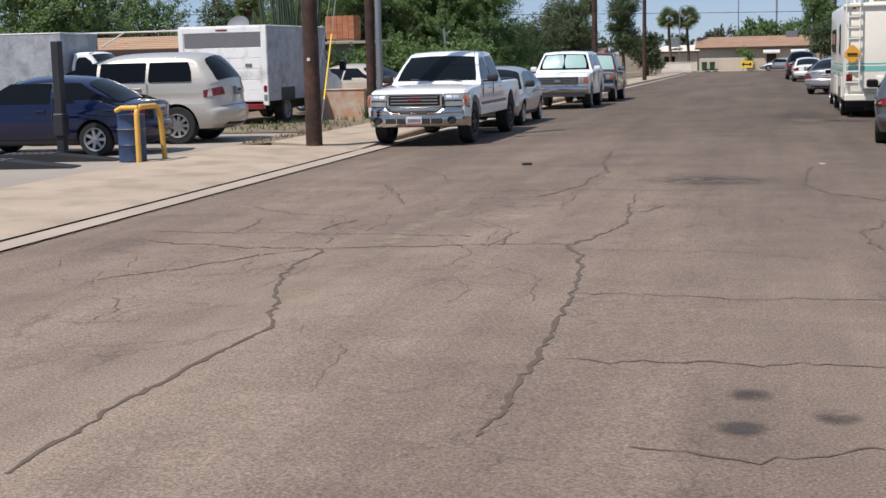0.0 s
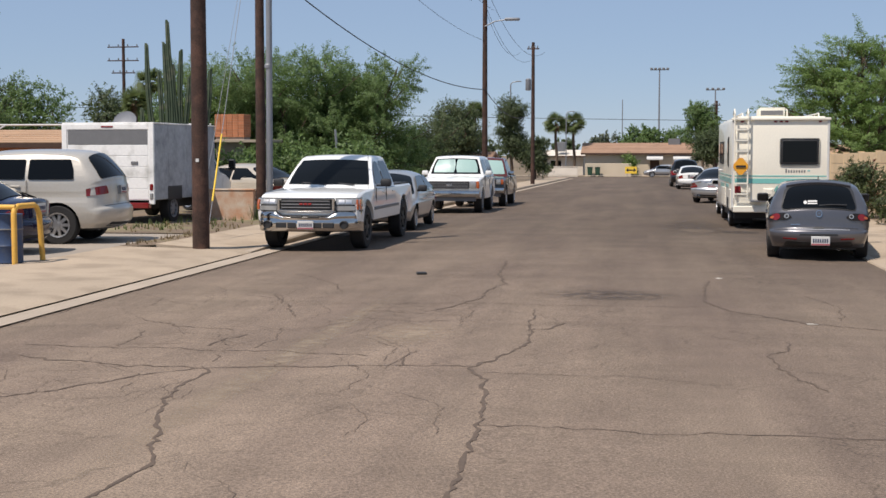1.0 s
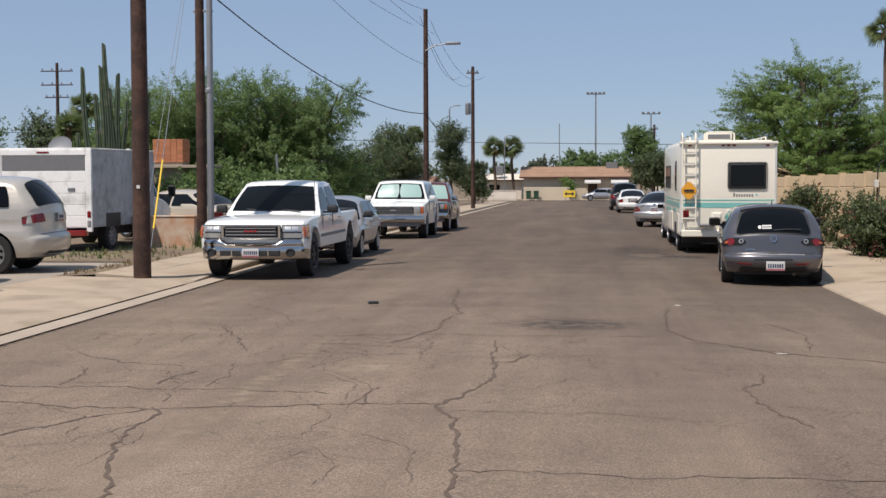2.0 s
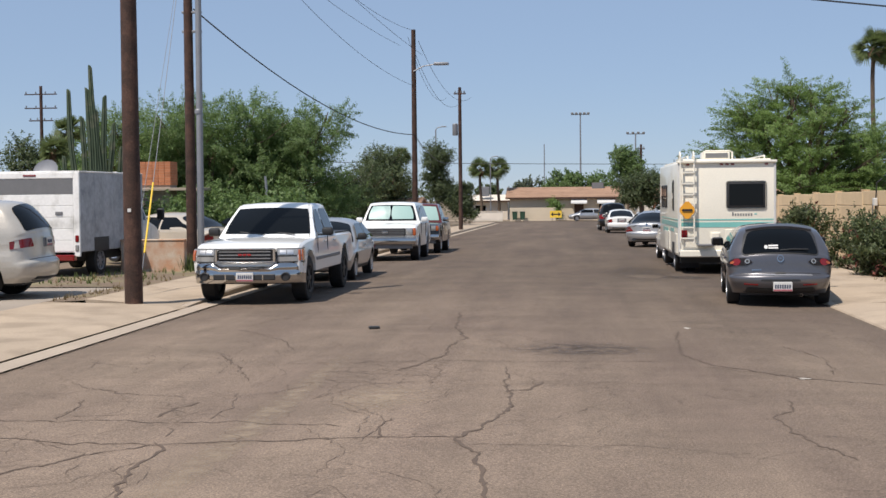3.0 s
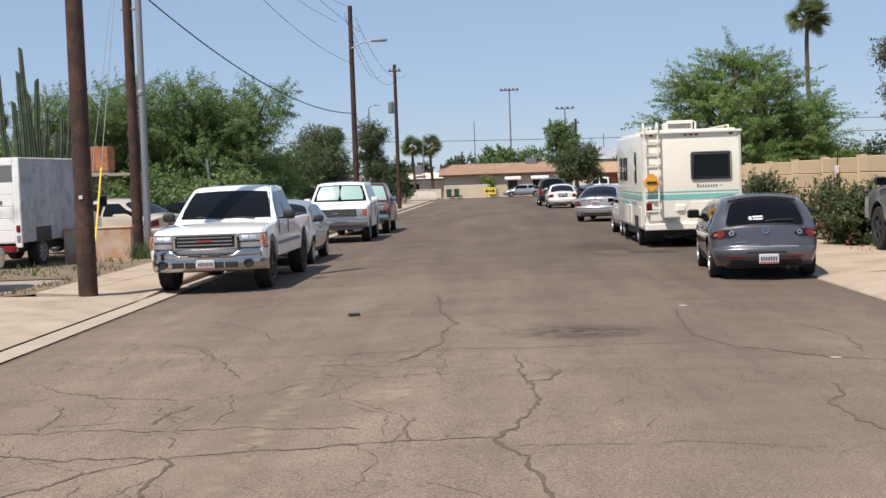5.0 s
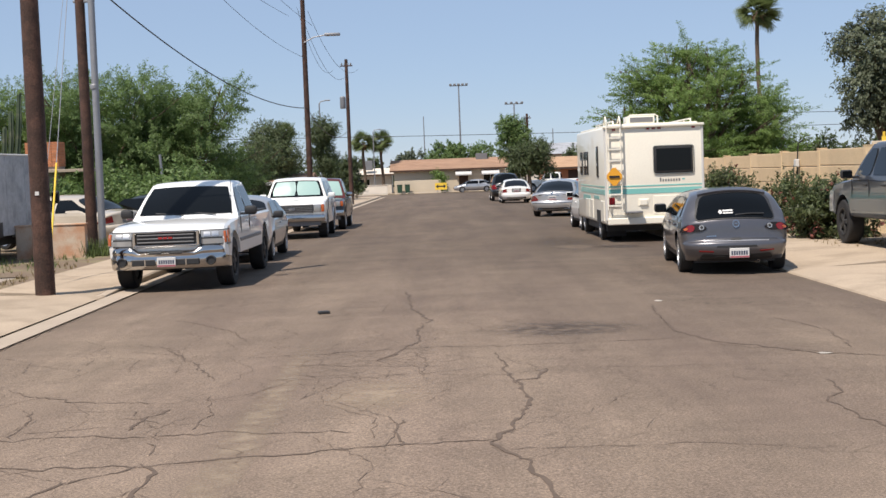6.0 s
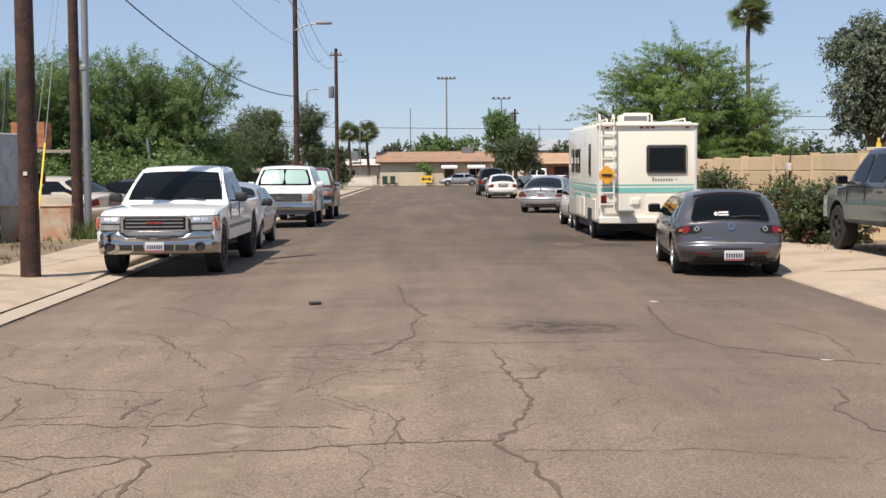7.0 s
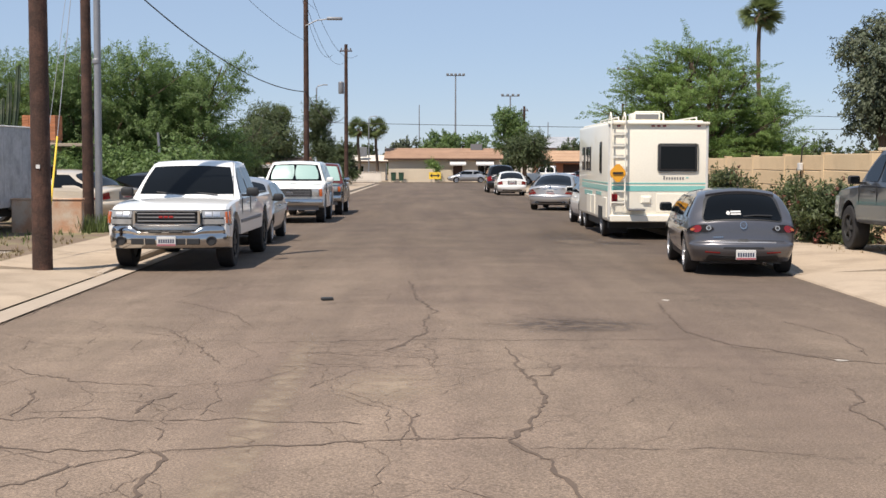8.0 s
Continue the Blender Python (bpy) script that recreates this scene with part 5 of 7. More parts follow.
def box_truck(m):
    """Rear at y = 0, nose to +y."""
    W, L, z0, z1 = 2.42, 4.1, 0.52, 2.50
    tr = thing("box_truck", "weathered white box truck with a roll-up rear door", "truck", m)
    # shade on the box sides is part of this grey, besides the scuffs
    part("box_body", boxed(-W / 2, W / 2, 0.03, L, z0 + 0.1, z1, bevel=0.015), TRUCKGREY, tr, "scuffed cargo box, its sides greyed for shade")
    part("box_roof", boxed(-W / 2 - 0.01, W / 2 + 0.01, 0.0, L + 0.01, z1, z1 + 0.035, bevel=0.01), TRUCKWHITE, tr)
    for a in ((-W / 2 - 0.012, -W / 2 + 0.13, z0, z1), (W / 2 - 0.13, W / 2 + 0.012, z0, z1), (-W / 2 + 0.13, W / 2 - 0.13, z1 - 0.14, z1)):
        part("rear_frame", boxed(a[0], a[1], -0.02, 0.05, a[2], a[3], bevel=0.01), TRUCKWHITE, tr)
    door = part("roller_door", boxed(-W / 2 + 0.13, W / 2 - 0.13, 0.0, 0.028, z0 + 0.1, z1 - 0.14), TRUCKWHITE, tr)
    for i in range(6):
        z = z0 + 0.12 + i * 0.27
        # topmost panel is grey to paint in the shaded recess above the door
        part("door_panel", boxed(-W / 2 + 0.15, W / 2 - 0.15, -0.008, 0.004, z, z + 0.255 if i < 5 else z1 - 0.15, bevel=0.004), TRUCKWHITE if i < 5 else GREYTRIM, door)
    part("door_latch", boxed(0.62, 0.80, -0.03, 0.0, 1.50, 1.58, bevel=0.01), GREYTRIM, door)
    for s in (-1, 1):
        part("tail_lamp", boxed(s * (W / 2 - 0.06) - 0.05, s * (W / 2 - 0.06) + 0.05, -0.04, 0.0, 0.86, 1.02, bevel=0.02), LAMPRED, tr)
        part("reverse_lamp", boxed(s * (W / 2 - 0.06) - 0.05, s * (W / 2 - 0.06) + 0.05, -0.04, 0.0, 0.64, 0.80, bevel=0.02), LAMPCLEAR, tr)
        for i in range(3):
            part("side_rivet_strip", boxed(s * W / 2 - 0.004, s * W / 2 + 0.004, 0.9 + i * 1.2, 0.915 + i * 1.2, z0 + 0.14, z1 - 0.03), TRUCKGREY, tr, smooth=0)
        # flat black plate in place of the shaded hollow round the wheel
        part("wheel_cutout_shade", boxed(s * W / 2 - 0.01, s * W / 2 + 0.008, 0.85, 1.75, z0 + 0.08, 0.95, bevel=0.006), BLACKTRIM, tr)
        for y in (1.3, 5.0):
            add_wheel(tr, s * (W / 2 - 0.16), y, 0.38, 0.24, 8, GALV)
        mirror_on(tr, s * (W / 2 + 0.12), 5.1, 1.45, BLACKTRIM, 0.2, 0.32)
    part("marker_lamp", boxed(-0.16, 0.16, -0.035, -0.015, z1 - 0.09, z1 - 0.05, bevel=0.008), LAMPRED, tr)
    part("rear_bumper", boxed(-W / 2 + 0.1, W / 2 - 0.1, -0.12, 0.05, 0.42, 0.56, bevel=0.015), LAMPRED, tr, "red-taped steel step bumper")
    part("chassis", boxed(-0.5, 0.5, 0.1, 5.4, 0.34, 0.56), BLACKTRIM, tr, smooth=0)
    prof = [(4.15, 0.5), (4.15, 1.25), (5.2, 1.25), (5.75, 1.12), (5.95, 0.95), (5.98, 0.5)]
    bm = bmesh.new()
    a = [bm.verts.new((-0.98, y, z)) for y, z in prof]
    b = [bm.verts.new((0.98, y, z)) for y, z in prof]
    bm.faces.new(a)
    bm.faces.new(b)
    for i in range(len(prof)):
        j = (i + 1) % len(prof)
        bm.faces.new((a[i], a[j], b[j], b[i]))
    bmesh.ops.bevel(bm, geom=bm.edges[:], offset=0.05, segments=2, affect="EDGES")
    part("cab", bm, TRUCKWHITE, tr)
    c = Cabin(4.15, 4.2, 4.75, 5.25, 1.24, 1.95, 1.9, 1.6)
    part("cab_roof", c.shell(), TRUCKWHITE, tr)
    part("windscreen", c.screen(True), GLASS, tr)
    for s in (-1, 1):
        part("side_window", c.side(s, 0, 1), GLASS, tr, smooth=0)
    return tr


# -- the street: parked vehicles
silver_saloon(pose(4.68, 54.0, fall(54), -0.4, 0, -14))
grey_hatchback(pose(4.52, 23.40, 0.0, 0, 0, -5.0))
motorhome(pose(4.65, 30.9, 0.0, 0, 0, -0.2))
white_pickup(pose(-4.88, 25.05, 0.0, 0, 0, 179.2))
box_truck(pose(-11.75, 29.2, 0.06, 0, 0, -3.0))

c_ = form_car("compact_car", "silver compact saloon parked behind the pickup truck", pose(-4.85, 30.6, 0, 0, 0, 180), SILVER, 4.3, 1.7, 1.42, 0.30, 2.55, 0.85,
              cab=(-1.6, -0.95, 0.45, 1.2), belt=0.90, mirror=BLACKTRIM)
L_, W_ = 4.6, 2.0
c_ = make_car("utility_truck", "white two-door utility truck with a sunshade behind its windscreen", pose(-4.72, 41.9, fall(41.9), 0.4, 0, 180), WHITEP, L_, W_, 1.84, 0.38, 2.66, 0.85,
              cab=(-2.2, -2.1, 0.35, 0.80), belt=1.20, sill=0.45, lamps=False, doors=2, rim=GALV, category="truck", tw=0.25, plan=0.06)
shade_cab = Cabin(-2.2, -2.1, 0.35, 0.80, 1.20, 1.84 - 0.05, W_ * 0.93, W_ * 0.72, arch=0.02)
for s_ in (-1, 1):
    part("sunshade", shade_cab.screen(True, 0.12, 0.80, 0.41, 0.020, s_ * 0.43, 0.10), SHADEGLASS, c_, "silver-green folding sunshade half", smooth=40)
boxy_truck_front(c_, L_ / 2, W_, 1.2, 0.77, 1.02, 0.52)
c_ = make_car("pickup_truck", "dark red and black pickup truck parked at the kerb", pose(-4.55, 48.6, fall(48.6), 0.4, 0, 180), BLACKP, 5.3, 1.9, 1.80, 0.37, 3.1, 0.9,
              cab=(-0.9, -0.8, 0.5, 1.0), belt=1.14, sill=0.42, lamps=False, roofm=REDP, category="pickup truck", windscreen=SHADEGLASS, mirror=CHROME, tw=0.25, plan=0.08)
boxy_truck_front(c_, 2.65, 1.9, 1.14, 0.80, 1.0, 0.5)
c_ = form_car("hatchback_car", "white hatchback parked ahead of the motorhome", pose(4.55, 39.5, fall(39.5), -0.4, 0, 0), WHITEP, 4.3, 1.74, 1.45, 0.33, 2.6, 0.85, kind="hatch",
              cab=(-1.95, -1.6, 0.3, 1.15), belt=0.92)
c_ = form_car("saloon_car", "white saloon parked at the far kerb", pose(4.42, 82.0, fall(82), -0.4, 0, 0), WHITEP, 4.75, 1.82, 1.45, 0.33, 2.75, 0.95,
              cab=(-1.85, -1.0, 0.5, 1.35), belt=0.95)
c_ = form_car("sport_utility", "black sport utility vehicle parked at the far kerb", pose(4.25, 90.5, fall(90), -0.4, 0, 0), BLACKP, 4.9, 1.95, 1.86, 0.38, 2.9, 0.9, kind="suv",
              cab=(-2.3, -2.05, 0.3, 1.05), belt=1.15, doors=3, sill=0.32, category="suv")
c_ = form_car("saloon_car", "silver saloon parked across the far end of the street", pose(4.0, 150.3, -0.9, 0, 0, 92), SILVER, 4.8, 1.8, 1.42, 0.32, 2.75, 0.95,
              cab=(-1.8, -1.0, 0.5, 1.35), belt=0.92)
c_ = make_car("pickup_truck", "white pickup truck in a far front yard", pose(10.3, 122, fall(122) + 0.1, 0, 0, 80), WHITEP, 5.3, 1.9, 1.75, 0.37, 3.2, 0.9,
              cab=(-0.9, -0.8, 0.5, 1.0), belt=1.12, sill=0.42, category="pickup truck", tw=0.25)
c_ = form_car("saloon_car", "red saloon in a far carport", pose(14.0, 124, fall(124) + 0.1, 0, 0, 70), REDP, 4.6, 1.8, 1.42, 0.32, 2.7, 0.95,
              cab=(-1.8, -1.0, 0.5, 1.35), belt=0.92)
# -- the lot on the left
c_ = form_car("sport_utility", "pearl white sport utility vehicle with privacy glass in the lot", pose(-11.36, 22.95, 0.07, 0, 0, 94), PEARL, 5.1, 2.0, 1.85, 0.385, 3.02, 1.0, kind="suv",
              cab=(-2.44, -2.0, 0.10, 1.50), belt=1.25, doors=3, sill=0.32, category="suv", tw=0.25, tail=(1.0, 1.17), glass=GLASSB, fine=3, top_w=0.70, quarter=0.24, spokes=9)
c_ = form_car("saloon_car", "dark navy blue saloon parked in the lot", pose(-11.28, 19.85, 0.07, 0, 0, 92), NAVY, 4.45, 1.74, 1.46, 0.315, 2.55, 0.88,
              cab=(-1.72, -0.95, 0.45, 1.25), belt=0.95, rim=ALLOY, tail=(0.72, 0.94), fine=3)
c_ = form_car("saloon_car", "champagne saloon parked on the yard", pose(-10.5, 36.2, 0.12, 0, 0, 62), TANP, 4.7, 1.78, 1.42, 0.32, 2.7, 0.95,
              cab=(-1.75, -0.95, 0.5, 1.3), belt=0.93)
c_ = form_car("saloon_car", "dark brown saloon parked on the yard", pose(-8.8, 39.8, 0.06, 0, 0, 62), BLACKP, 4.7, 1.78, 1.40, 0.32, 2.7, 0.95,
              cab=(-1.75, -0.95, 0.5, 1.3), belt=0.93)
# -- the pad on the right
L_, W_ = 5.6, 2.0
c_ = make_car("pickup_truck", "dark grey lifted pickup truck with black wheels on the pad", pose(8.36, 23.7, 0.14, 0, 0, 1), SLATE, L_, W_, 1.92, 0.42, 3.5, 0.95,
              cab=(-0.60, -0.50, 0.85, 1.45), belt=1.26, sill=0.55, rim=BLACKTRIM, spokes=5, mirror=BLACKTRIM, mirror_out=0.15, category="pickup truck", tw=0.28, glass=GLASSB)


# ---- street surface: cracks, stains, marks ----
def crack(name, pts, w, material=None, seed=0, label="dark open crack in the asphalt", z=0.004):
    """A jagged ribbon of changing width that wanders between its corners."""
    rnd = random.Random(seed)
    line, wx, wy = [], 0.0, 0.0
    for a, b in zip(pts, pts[1:]):
        n = max(2, int((Vector(b) - Vector(a)).length / 0.07))
        for i in range(n):
            t = i / n
            wx = 0.6 * wx + rnd.gauss(0, 0.016)
            wy = 0.6 * wy + rnd.gauss(0, 0.030)
            line.append(Vector((a[0] + (b[0] - a[0]) * t + wx, a[1] + (b[1] - a[1]) * t + wy, 0)))
    line.append(Vector((*pts[-1], 0)))
    bm = bmesh.new()
    prev = None
    for i, p in enumerate(line):
        d = (line[min(i + 1, len(line) - 1)] - line[max(i - 1, 0)]).normalized()
        nrm = Vector((-d.y, d.x, 0))
        hw = 0.6 * w * (0.3 + 0.95 * rnd.random()) * (0.3 if i in (0, len(line) - 1) else 1) / 2
        zz = fall(p.y) - 0.02 + crown_z(p.x) + z
        cur = (bm.verts.new((p.x - nrm.x * hw, p.y - nrm.y * hw, zz)), bm.verts.new((p.x + nrm.x * hw, p.y + nrm.y * hw, zz)))
        if prev:
            bm.faces.new((prev[0], prev[1], cur[1], cur[0]))
        prev = cur
    return tagged(part(name, bm, material or CRACK, smooth=0), label, "crack", "cracks in the street", "structure")


def crown_z(x):
    xs = [(KL, 0.0), (-3, 0.03), (0, 0.05), (3, 0.03), (KR, 0.0)]
    for (a, za), (b, zb) in zip(xs, xs[1:]):
        if x <= b:
            return za + (zb - za) * (x - a) / (b - a)
    return 0.0


MAIN = (
    (0.055, (-0.92, 20.2), (-0.80, 17.8), (-0.56, 16.2), (-0.72, 15.2), (-0.63, 14.4), (-0.86, 13.5), (-1.06, 13.0)),
    (0.060, (0.50, 12.0), (0.40, 11.6), (0.20, 11.4), (0.24, 10.6), (0.10, 9.6), (-0.08, 9.0), (-0.05, 8.75), (0.10, 8.35), (0.16, 7.6), (0.24, 6.7), (0.28, 5.6), (0.32, 4.4), (0.30, 3.0)),
    (0.050, (-4.4, 9.3), (-3.3, 8.85), (-2.4, 8.7), (-1.9, 8.85), (-0.75, 8.95), (-0.1, 9.05)),
    (0.035, (-4.6, 9.9), (-3.6, 9.85), (-2.1, 9.75), (-1.1, 9.5)),
    (0.060, (-2.41, 8.76), (-2.27, 8.5), (-2.28, 8.0), (-2.2, 7.3), (-1.9, 6.3), (-1.53, 5.3), (-1.6, 4.5), (-1.64, 3.4), (-1.58, 2.2)),
    (0.045, (-2.41, 8.76), (-2.65, 8.5), (-2.92, 8.0), (-3.2, 7.5), (-3.7, 7.0)),
    (0.030, (-0.72, 9.96), (-0.75, 9.46), (-0.73, 8.96)),
    (0.030, (-2.4, 13.6), (-0.4, 13.8), (0.45, 13.7), (1.3, 13.75), (2.2, 13.9)),
    (0.045, (2.28, 17.2), (2.14, 15.4), (2.11, 14.4), (2.35, 13.5), (2.8, 12.9), (3.1, 12.5), (4.2, 12.0)),
    (0.035, (2.73, 11.0), (2.67, 10.4), (2.47, 10.1), (2.5, 9.4), (2.75, 8.3)),
    (0.055, (-2.6, 10.8), (-2.75, 10.4), (-2.76, 9.96)),
    (0.022, (-2.0, 13.0), (-1.5, 12.8), (-0.6, 12.5)),
    (0.022, (-2.0, 12.1), (-1.4, 12.0), (-1.0, 11.9)),
    (0.040, (0.11, 13.2), (0.16, 11.7), (0.2, 11.3)),
    (0.030, (0.2, 6.64), (1.4, 6.55), (2.4, 6.65), (4.4, 6.6)),
    (0.030, (0.4, 4.6), (1.7, 4.66), (3.6, 4.6)),
    (0.030, (1.0, 2.94), (1.4, 2.83), (2.1, 3.1)),
    (0.030, (-3.4, 14.6), (-2.9, 13.4), (-2.5, 12.2)),
    (0.030, (-4.4, 12.2), (-3.6, 11.4), (-2.8, 11.1)),
    (0.025, (-3.9, 17.6), (-3.0, 16.2), (-2.6, 15.0)),
    (0.018, (0.75, 12.07), (2.01, 11.95), (2.77, 11.89)),
    (0.020, (-0.03, 8.7), (0.56, 8.74), (1.25, 8.68), (1.79, 8.62)),
    (0.026, (2.17, 13.35), (2.78, 12.98), (3.2, 12.46), (3.44, 12.3)),
    (0.020, (-2.43, 11.4), (-2.22, 10.51), (-2.28, 9.86)),
    (0.018, (-1.89, 12.8), (-1.27, 12.94), (-0.63, 12.98)),
    (0.018, (-1.74, 12.26), (-1.23, 12.07), (-0.54, 12.07), (0.07, 12.3)),
    (0.022, (-2.52, 9.47), (-2.39, 9.11), (-2.21, 9.07)),
    (0.022, (-3.93, 18.08), (-3.83, 18.83), (-3.69, 19.39)),
    (0.022, (-3.58, 10.06), (-3.28, 10.02), (-2.98, 10.11)),
    (0.030, (-3.77, 11.0), (-3.63, 10.28), (-3.6, 9.86)),
    (0.020, (-1.01, 13.16), (-0.74, 13.47), (-0.55, 12.8), (-0.59, 11.98)),
    (0.016, (-2.04, 17.07), (-1.07, 17.87), (-0.34, 17.39), (0.64, 16.94)),
    (0.025, (3.4, 15.4), (3.7, 14.0), (3.5, 12.8)),
)
for k_, (w_, *p_) in enumerate(MAIN):
    crack("crack", p_, w_, HAIRLINE if w_ < 0.024 else CRACK, seed=k_)
rnd = random.Random(11)
for k_ in range(130):
    x_, y_ = (rnd.uniform(-4.9, 1.0), rnd.uniform(3.5, 24)) if k_ < 60 else (rnd.uniform(-5.0, -0.5), rnd.uniform(6.5, 15))
    a_ = rnd.choice((0.05, 0.2, 1.45, 1.7, 2.9)) + rnd.gauss(0, 0.25)
    l_ = rnd.uniform(0.5, 1.6)
    crack("crack", [(x_, y_), (x_ + l_ * 0.5 * math.cos(a_), y_ + l_ * 0.5 * math.sin(a_) * 1.4), (x_ + l_ * math.cos(a_ + 0.4), y_ + l_ * math.sin(a_ + 0.4) * 1.4)],
          rnd.uniform(0.006, 0.016), HAIRLINE, seed=100 + k_, label="hairline crack in the asphalt")
crack("crack", [(KL + 0.03, -5), (KL + 0.03, 10), (KL + 0.03, 21)], 0.03, seed=77, label="dark joint between asphalt and gutter", z=0.012)


def blot(name, x, y, rx, ry, material, label, seed, z=0.003):
    r_ = random.Random(seed)
    bm = bmesh.new()
    n = 28
    ph = [r_.uniform(0, 6.3) for _ in range(4)]
    f = [bm.verts.new((x + rx * (1 + 0.16 * math.sin(3 * a + ph[0]) + 0.1 * math.sin(7 * a + ph[1])) * math.cos(a),
                       y + ry * (1 + 0.16 * math.sin(2 * a + ph[2]) + 0.1 * math.sin(5 * a + ph[3])) * math.sin(a), 0)) for a in [2 * math.pi * i / n for i in range(n)]]
    for v in f:
        v.co.z = fall(v.co.y) - 0.02 + crown_z(v.co.x) + z
    c = bm.verts.new((x, y, fall(y) - 0.02 + crown_z(x) + z))
    for i in range(n):
        bm.faces.new((c, f[i], f[(i + 1) % n]))
    return tagged(part(name, bm, material, smooth=0), label, "stain", "stains on the street", "structure")


def soft_stain(name, color, strength):
    """A stain that fades out towards its rim."""
    m = mat(name, color, 0.8, 0, 0.25, 1.2, 60)
    nt = m.node_tree
    n, l = nt.nodes, nt.links
    co, ln, r = n.new("ShaderNodeTexCoord"), n.new("ShaderNodeVectorMath"), n.new("ShaderNodeMapRange")
    mp, ns, mu = n.new("ShaderNodeVectorMath"), n.new("ShaderNodeTexNoise"), n.new("ShaderNodeMath")
    mp.operation, ln.operation, mu.operation = "MULTIPLY_ADD", "LENGTH", "MULTIPLY"
    mp.inputs[1].default_value, mp.inputs[2].default_value = (2, 2, 0), (-1, -1, 0)
    l.new(co.outputs["Generated"], mp.inputs[0])
    l.new(mp.outputs[0], ln.inputs[0])
    r.interpolation_type = "SMOOTHSTEP"
    for k, v in zip(("From Min", "From Max", "To Min", "To Max"), (0.25, 0.95, strength, 0.0)):
        r.inputs[k].default_value = v
    l.new(ln.outputs["Value"], r.inputs["Value"])
    ns.inputs["Scale"].default_value, ns.inputs["Detail"].default_value = 5, 5
    l.new(co.outputs["Object"], ns.inputs["Vector"])
    l.new(r.outputs[0], mu.inputs[0])
    k2 = n.new("ShaderNodeMapRange")
    k2.inputs["From Min"].default_value, k2.inputs["From Max"].default_value = 0.3, 0.6
    l.new(ns.outputs["Fac"], k2.inputs["Value"])
    l.new(k2.outputs[0], mu.inputs[1])
    tr, mx = n.new("ShaderNodeBsdfTransparent"), n.new("ShaderNodeMixShader")
    l.new(mu.outputs[0], mx.inputs["Fac"])
    l.new(tr.outputs[0], mx.inputs[1])
    l.new(n["Principled BSDF"].outputs[0], mx.inputs[2])
    l.new(mx.outputs[0], n["Material Output"].inputs["Surface"])
    return m


FAINT = soft_stain("faint_stain", (0.06, 0.048, 0.042), 0.75)
WASHED = soft_stain("washed_stain", (0.07, 0.055, 0.047), 0.5)
CHALK = mat("pale_mark", (0.5, 0.46, 0.4), 0.9, 0, 0.2, 4, 40)
WORN = soft_stain("worn_strip", (0.36, 0.28, 0.20), 0.55)
blot("worn_strip", -1.83, 9.5, 0.20, 6.5, WORN, "pale worn strip along a paving joint", 31, 0.0025)
blot("worn_strip", -1.0, 11.0, 0.5, 1.1, WORN, "pale dusty patch on asphalt", 32, 0.0022)
for i_, (x_, y_) in enumerate(((1.51, 3.95), (1.89, 3.6), (1.47, 3.33))):
    blot("oil_stain", x_, y_, 0.14, 0.16, FAINT, "round dark oil stain on asphalt", i_)
blot("oil_stain", 0.80, 15.0, 1.1, 1.0, WASHED, "broad faint oil stain on asphalt", 8)
blot("oil_stain", 2.6, 31.5, 1.0, 4.0, WASHED, "broad faint oil stain on asphalt", 15, 0.005)
blot("oil_stain", 3.6, 29.3, 0.6, 0.7, FAINT, "dark drip stain behind the motorhome", 10)
blot("paint_mark", 3.14, 12.48, 0.07, 0.05, CHALK, "pale paint fleck on asphalt", 13)
blot("paint_mark", 2.45, 17.6, 0.05, 0.06, CHALK, "pale paint fleck on asphalt", 14)
db = tagged(part("debris_block", boxed(-0.075, 0.075, -0.05, 0.05, 0, 0.04, bevel=0.01), BLACKTRIM), "small black lump of debris on the street", "debris")
db.matrix_basis = pose(-1.95, 17.55, -0.02 + crown_z(-1.95), 0, 0, 20)


# ---- utility poles and cables ----
def wood_pole(x, y, h, r, label, arms=(), dx=0.0):
    p = thing("utility_pole", label, "utility pole", pose(x, y, fall(y)), "utility poles")
    part("shaft", tube(bmesh.new(), [(dx * k / 8, 0, h * k / 8) for k in range(9)], r, r * 0.72, 14), WOODPOLE, p, smooth=60)
    for z, l in arms:
        a = part("crossarm", boxed(-l / 2, l / 2, -0.11, -0.02, z - 0.04, z + 0.04, bevel=0.01), WOODPOLE, p)
        for k in range(4):
            ix = -l / 2 + 0.12 + k * (l - 0.24) / 3
            part("insulator", lathe(bmesh.new(), [(0.03, 0), (0.06, 0.03), (0.06, 0.07), (0.03, 0.1), (0.04, 0.14)], 8, Matrix.Translation((ix, -0.07, z + 0.06))), GREYTRIM, a)
    return p


pa = wood_pole(-6.80, 21.65, 11.5, 0.16, "dark creosoted wooden utility pole on the pavement")
part("tag", boxed(-0.03, 0.03, -0.165, -0.15, 1.68, 1.74), PLATE, pa)
pb = wood_pole(-8.95, 33.0, 11.0, 0.14, "dark creosoted wooden utility pole on the dirt")
for z_ in (6.3, 6.8):
    part("clamp", boxed(-0.16, 0.36, -0.05, 0.05, z_ - 0.03, z_ + 0.03, bevel=0.01), GALV, pb)
st = thing("lamp_post", "grey galvanised steel lamp post beside a wooden pole", "lamp post", pose(-8.6, 32.6, 0))
part("shaft", tube(bmesh.new(), [(0.05 * k / 6, 0, 10 * k / 6) for k in range(7)], 0.09, 0.075, 14), GALV, st, smooth=60)
part("collar", lathe(bmesh.new(), [(0.09, 4.1), (0.105, 4.12), (0.105, 4.2), (0.09, 4.22)], 14), GALV, st)
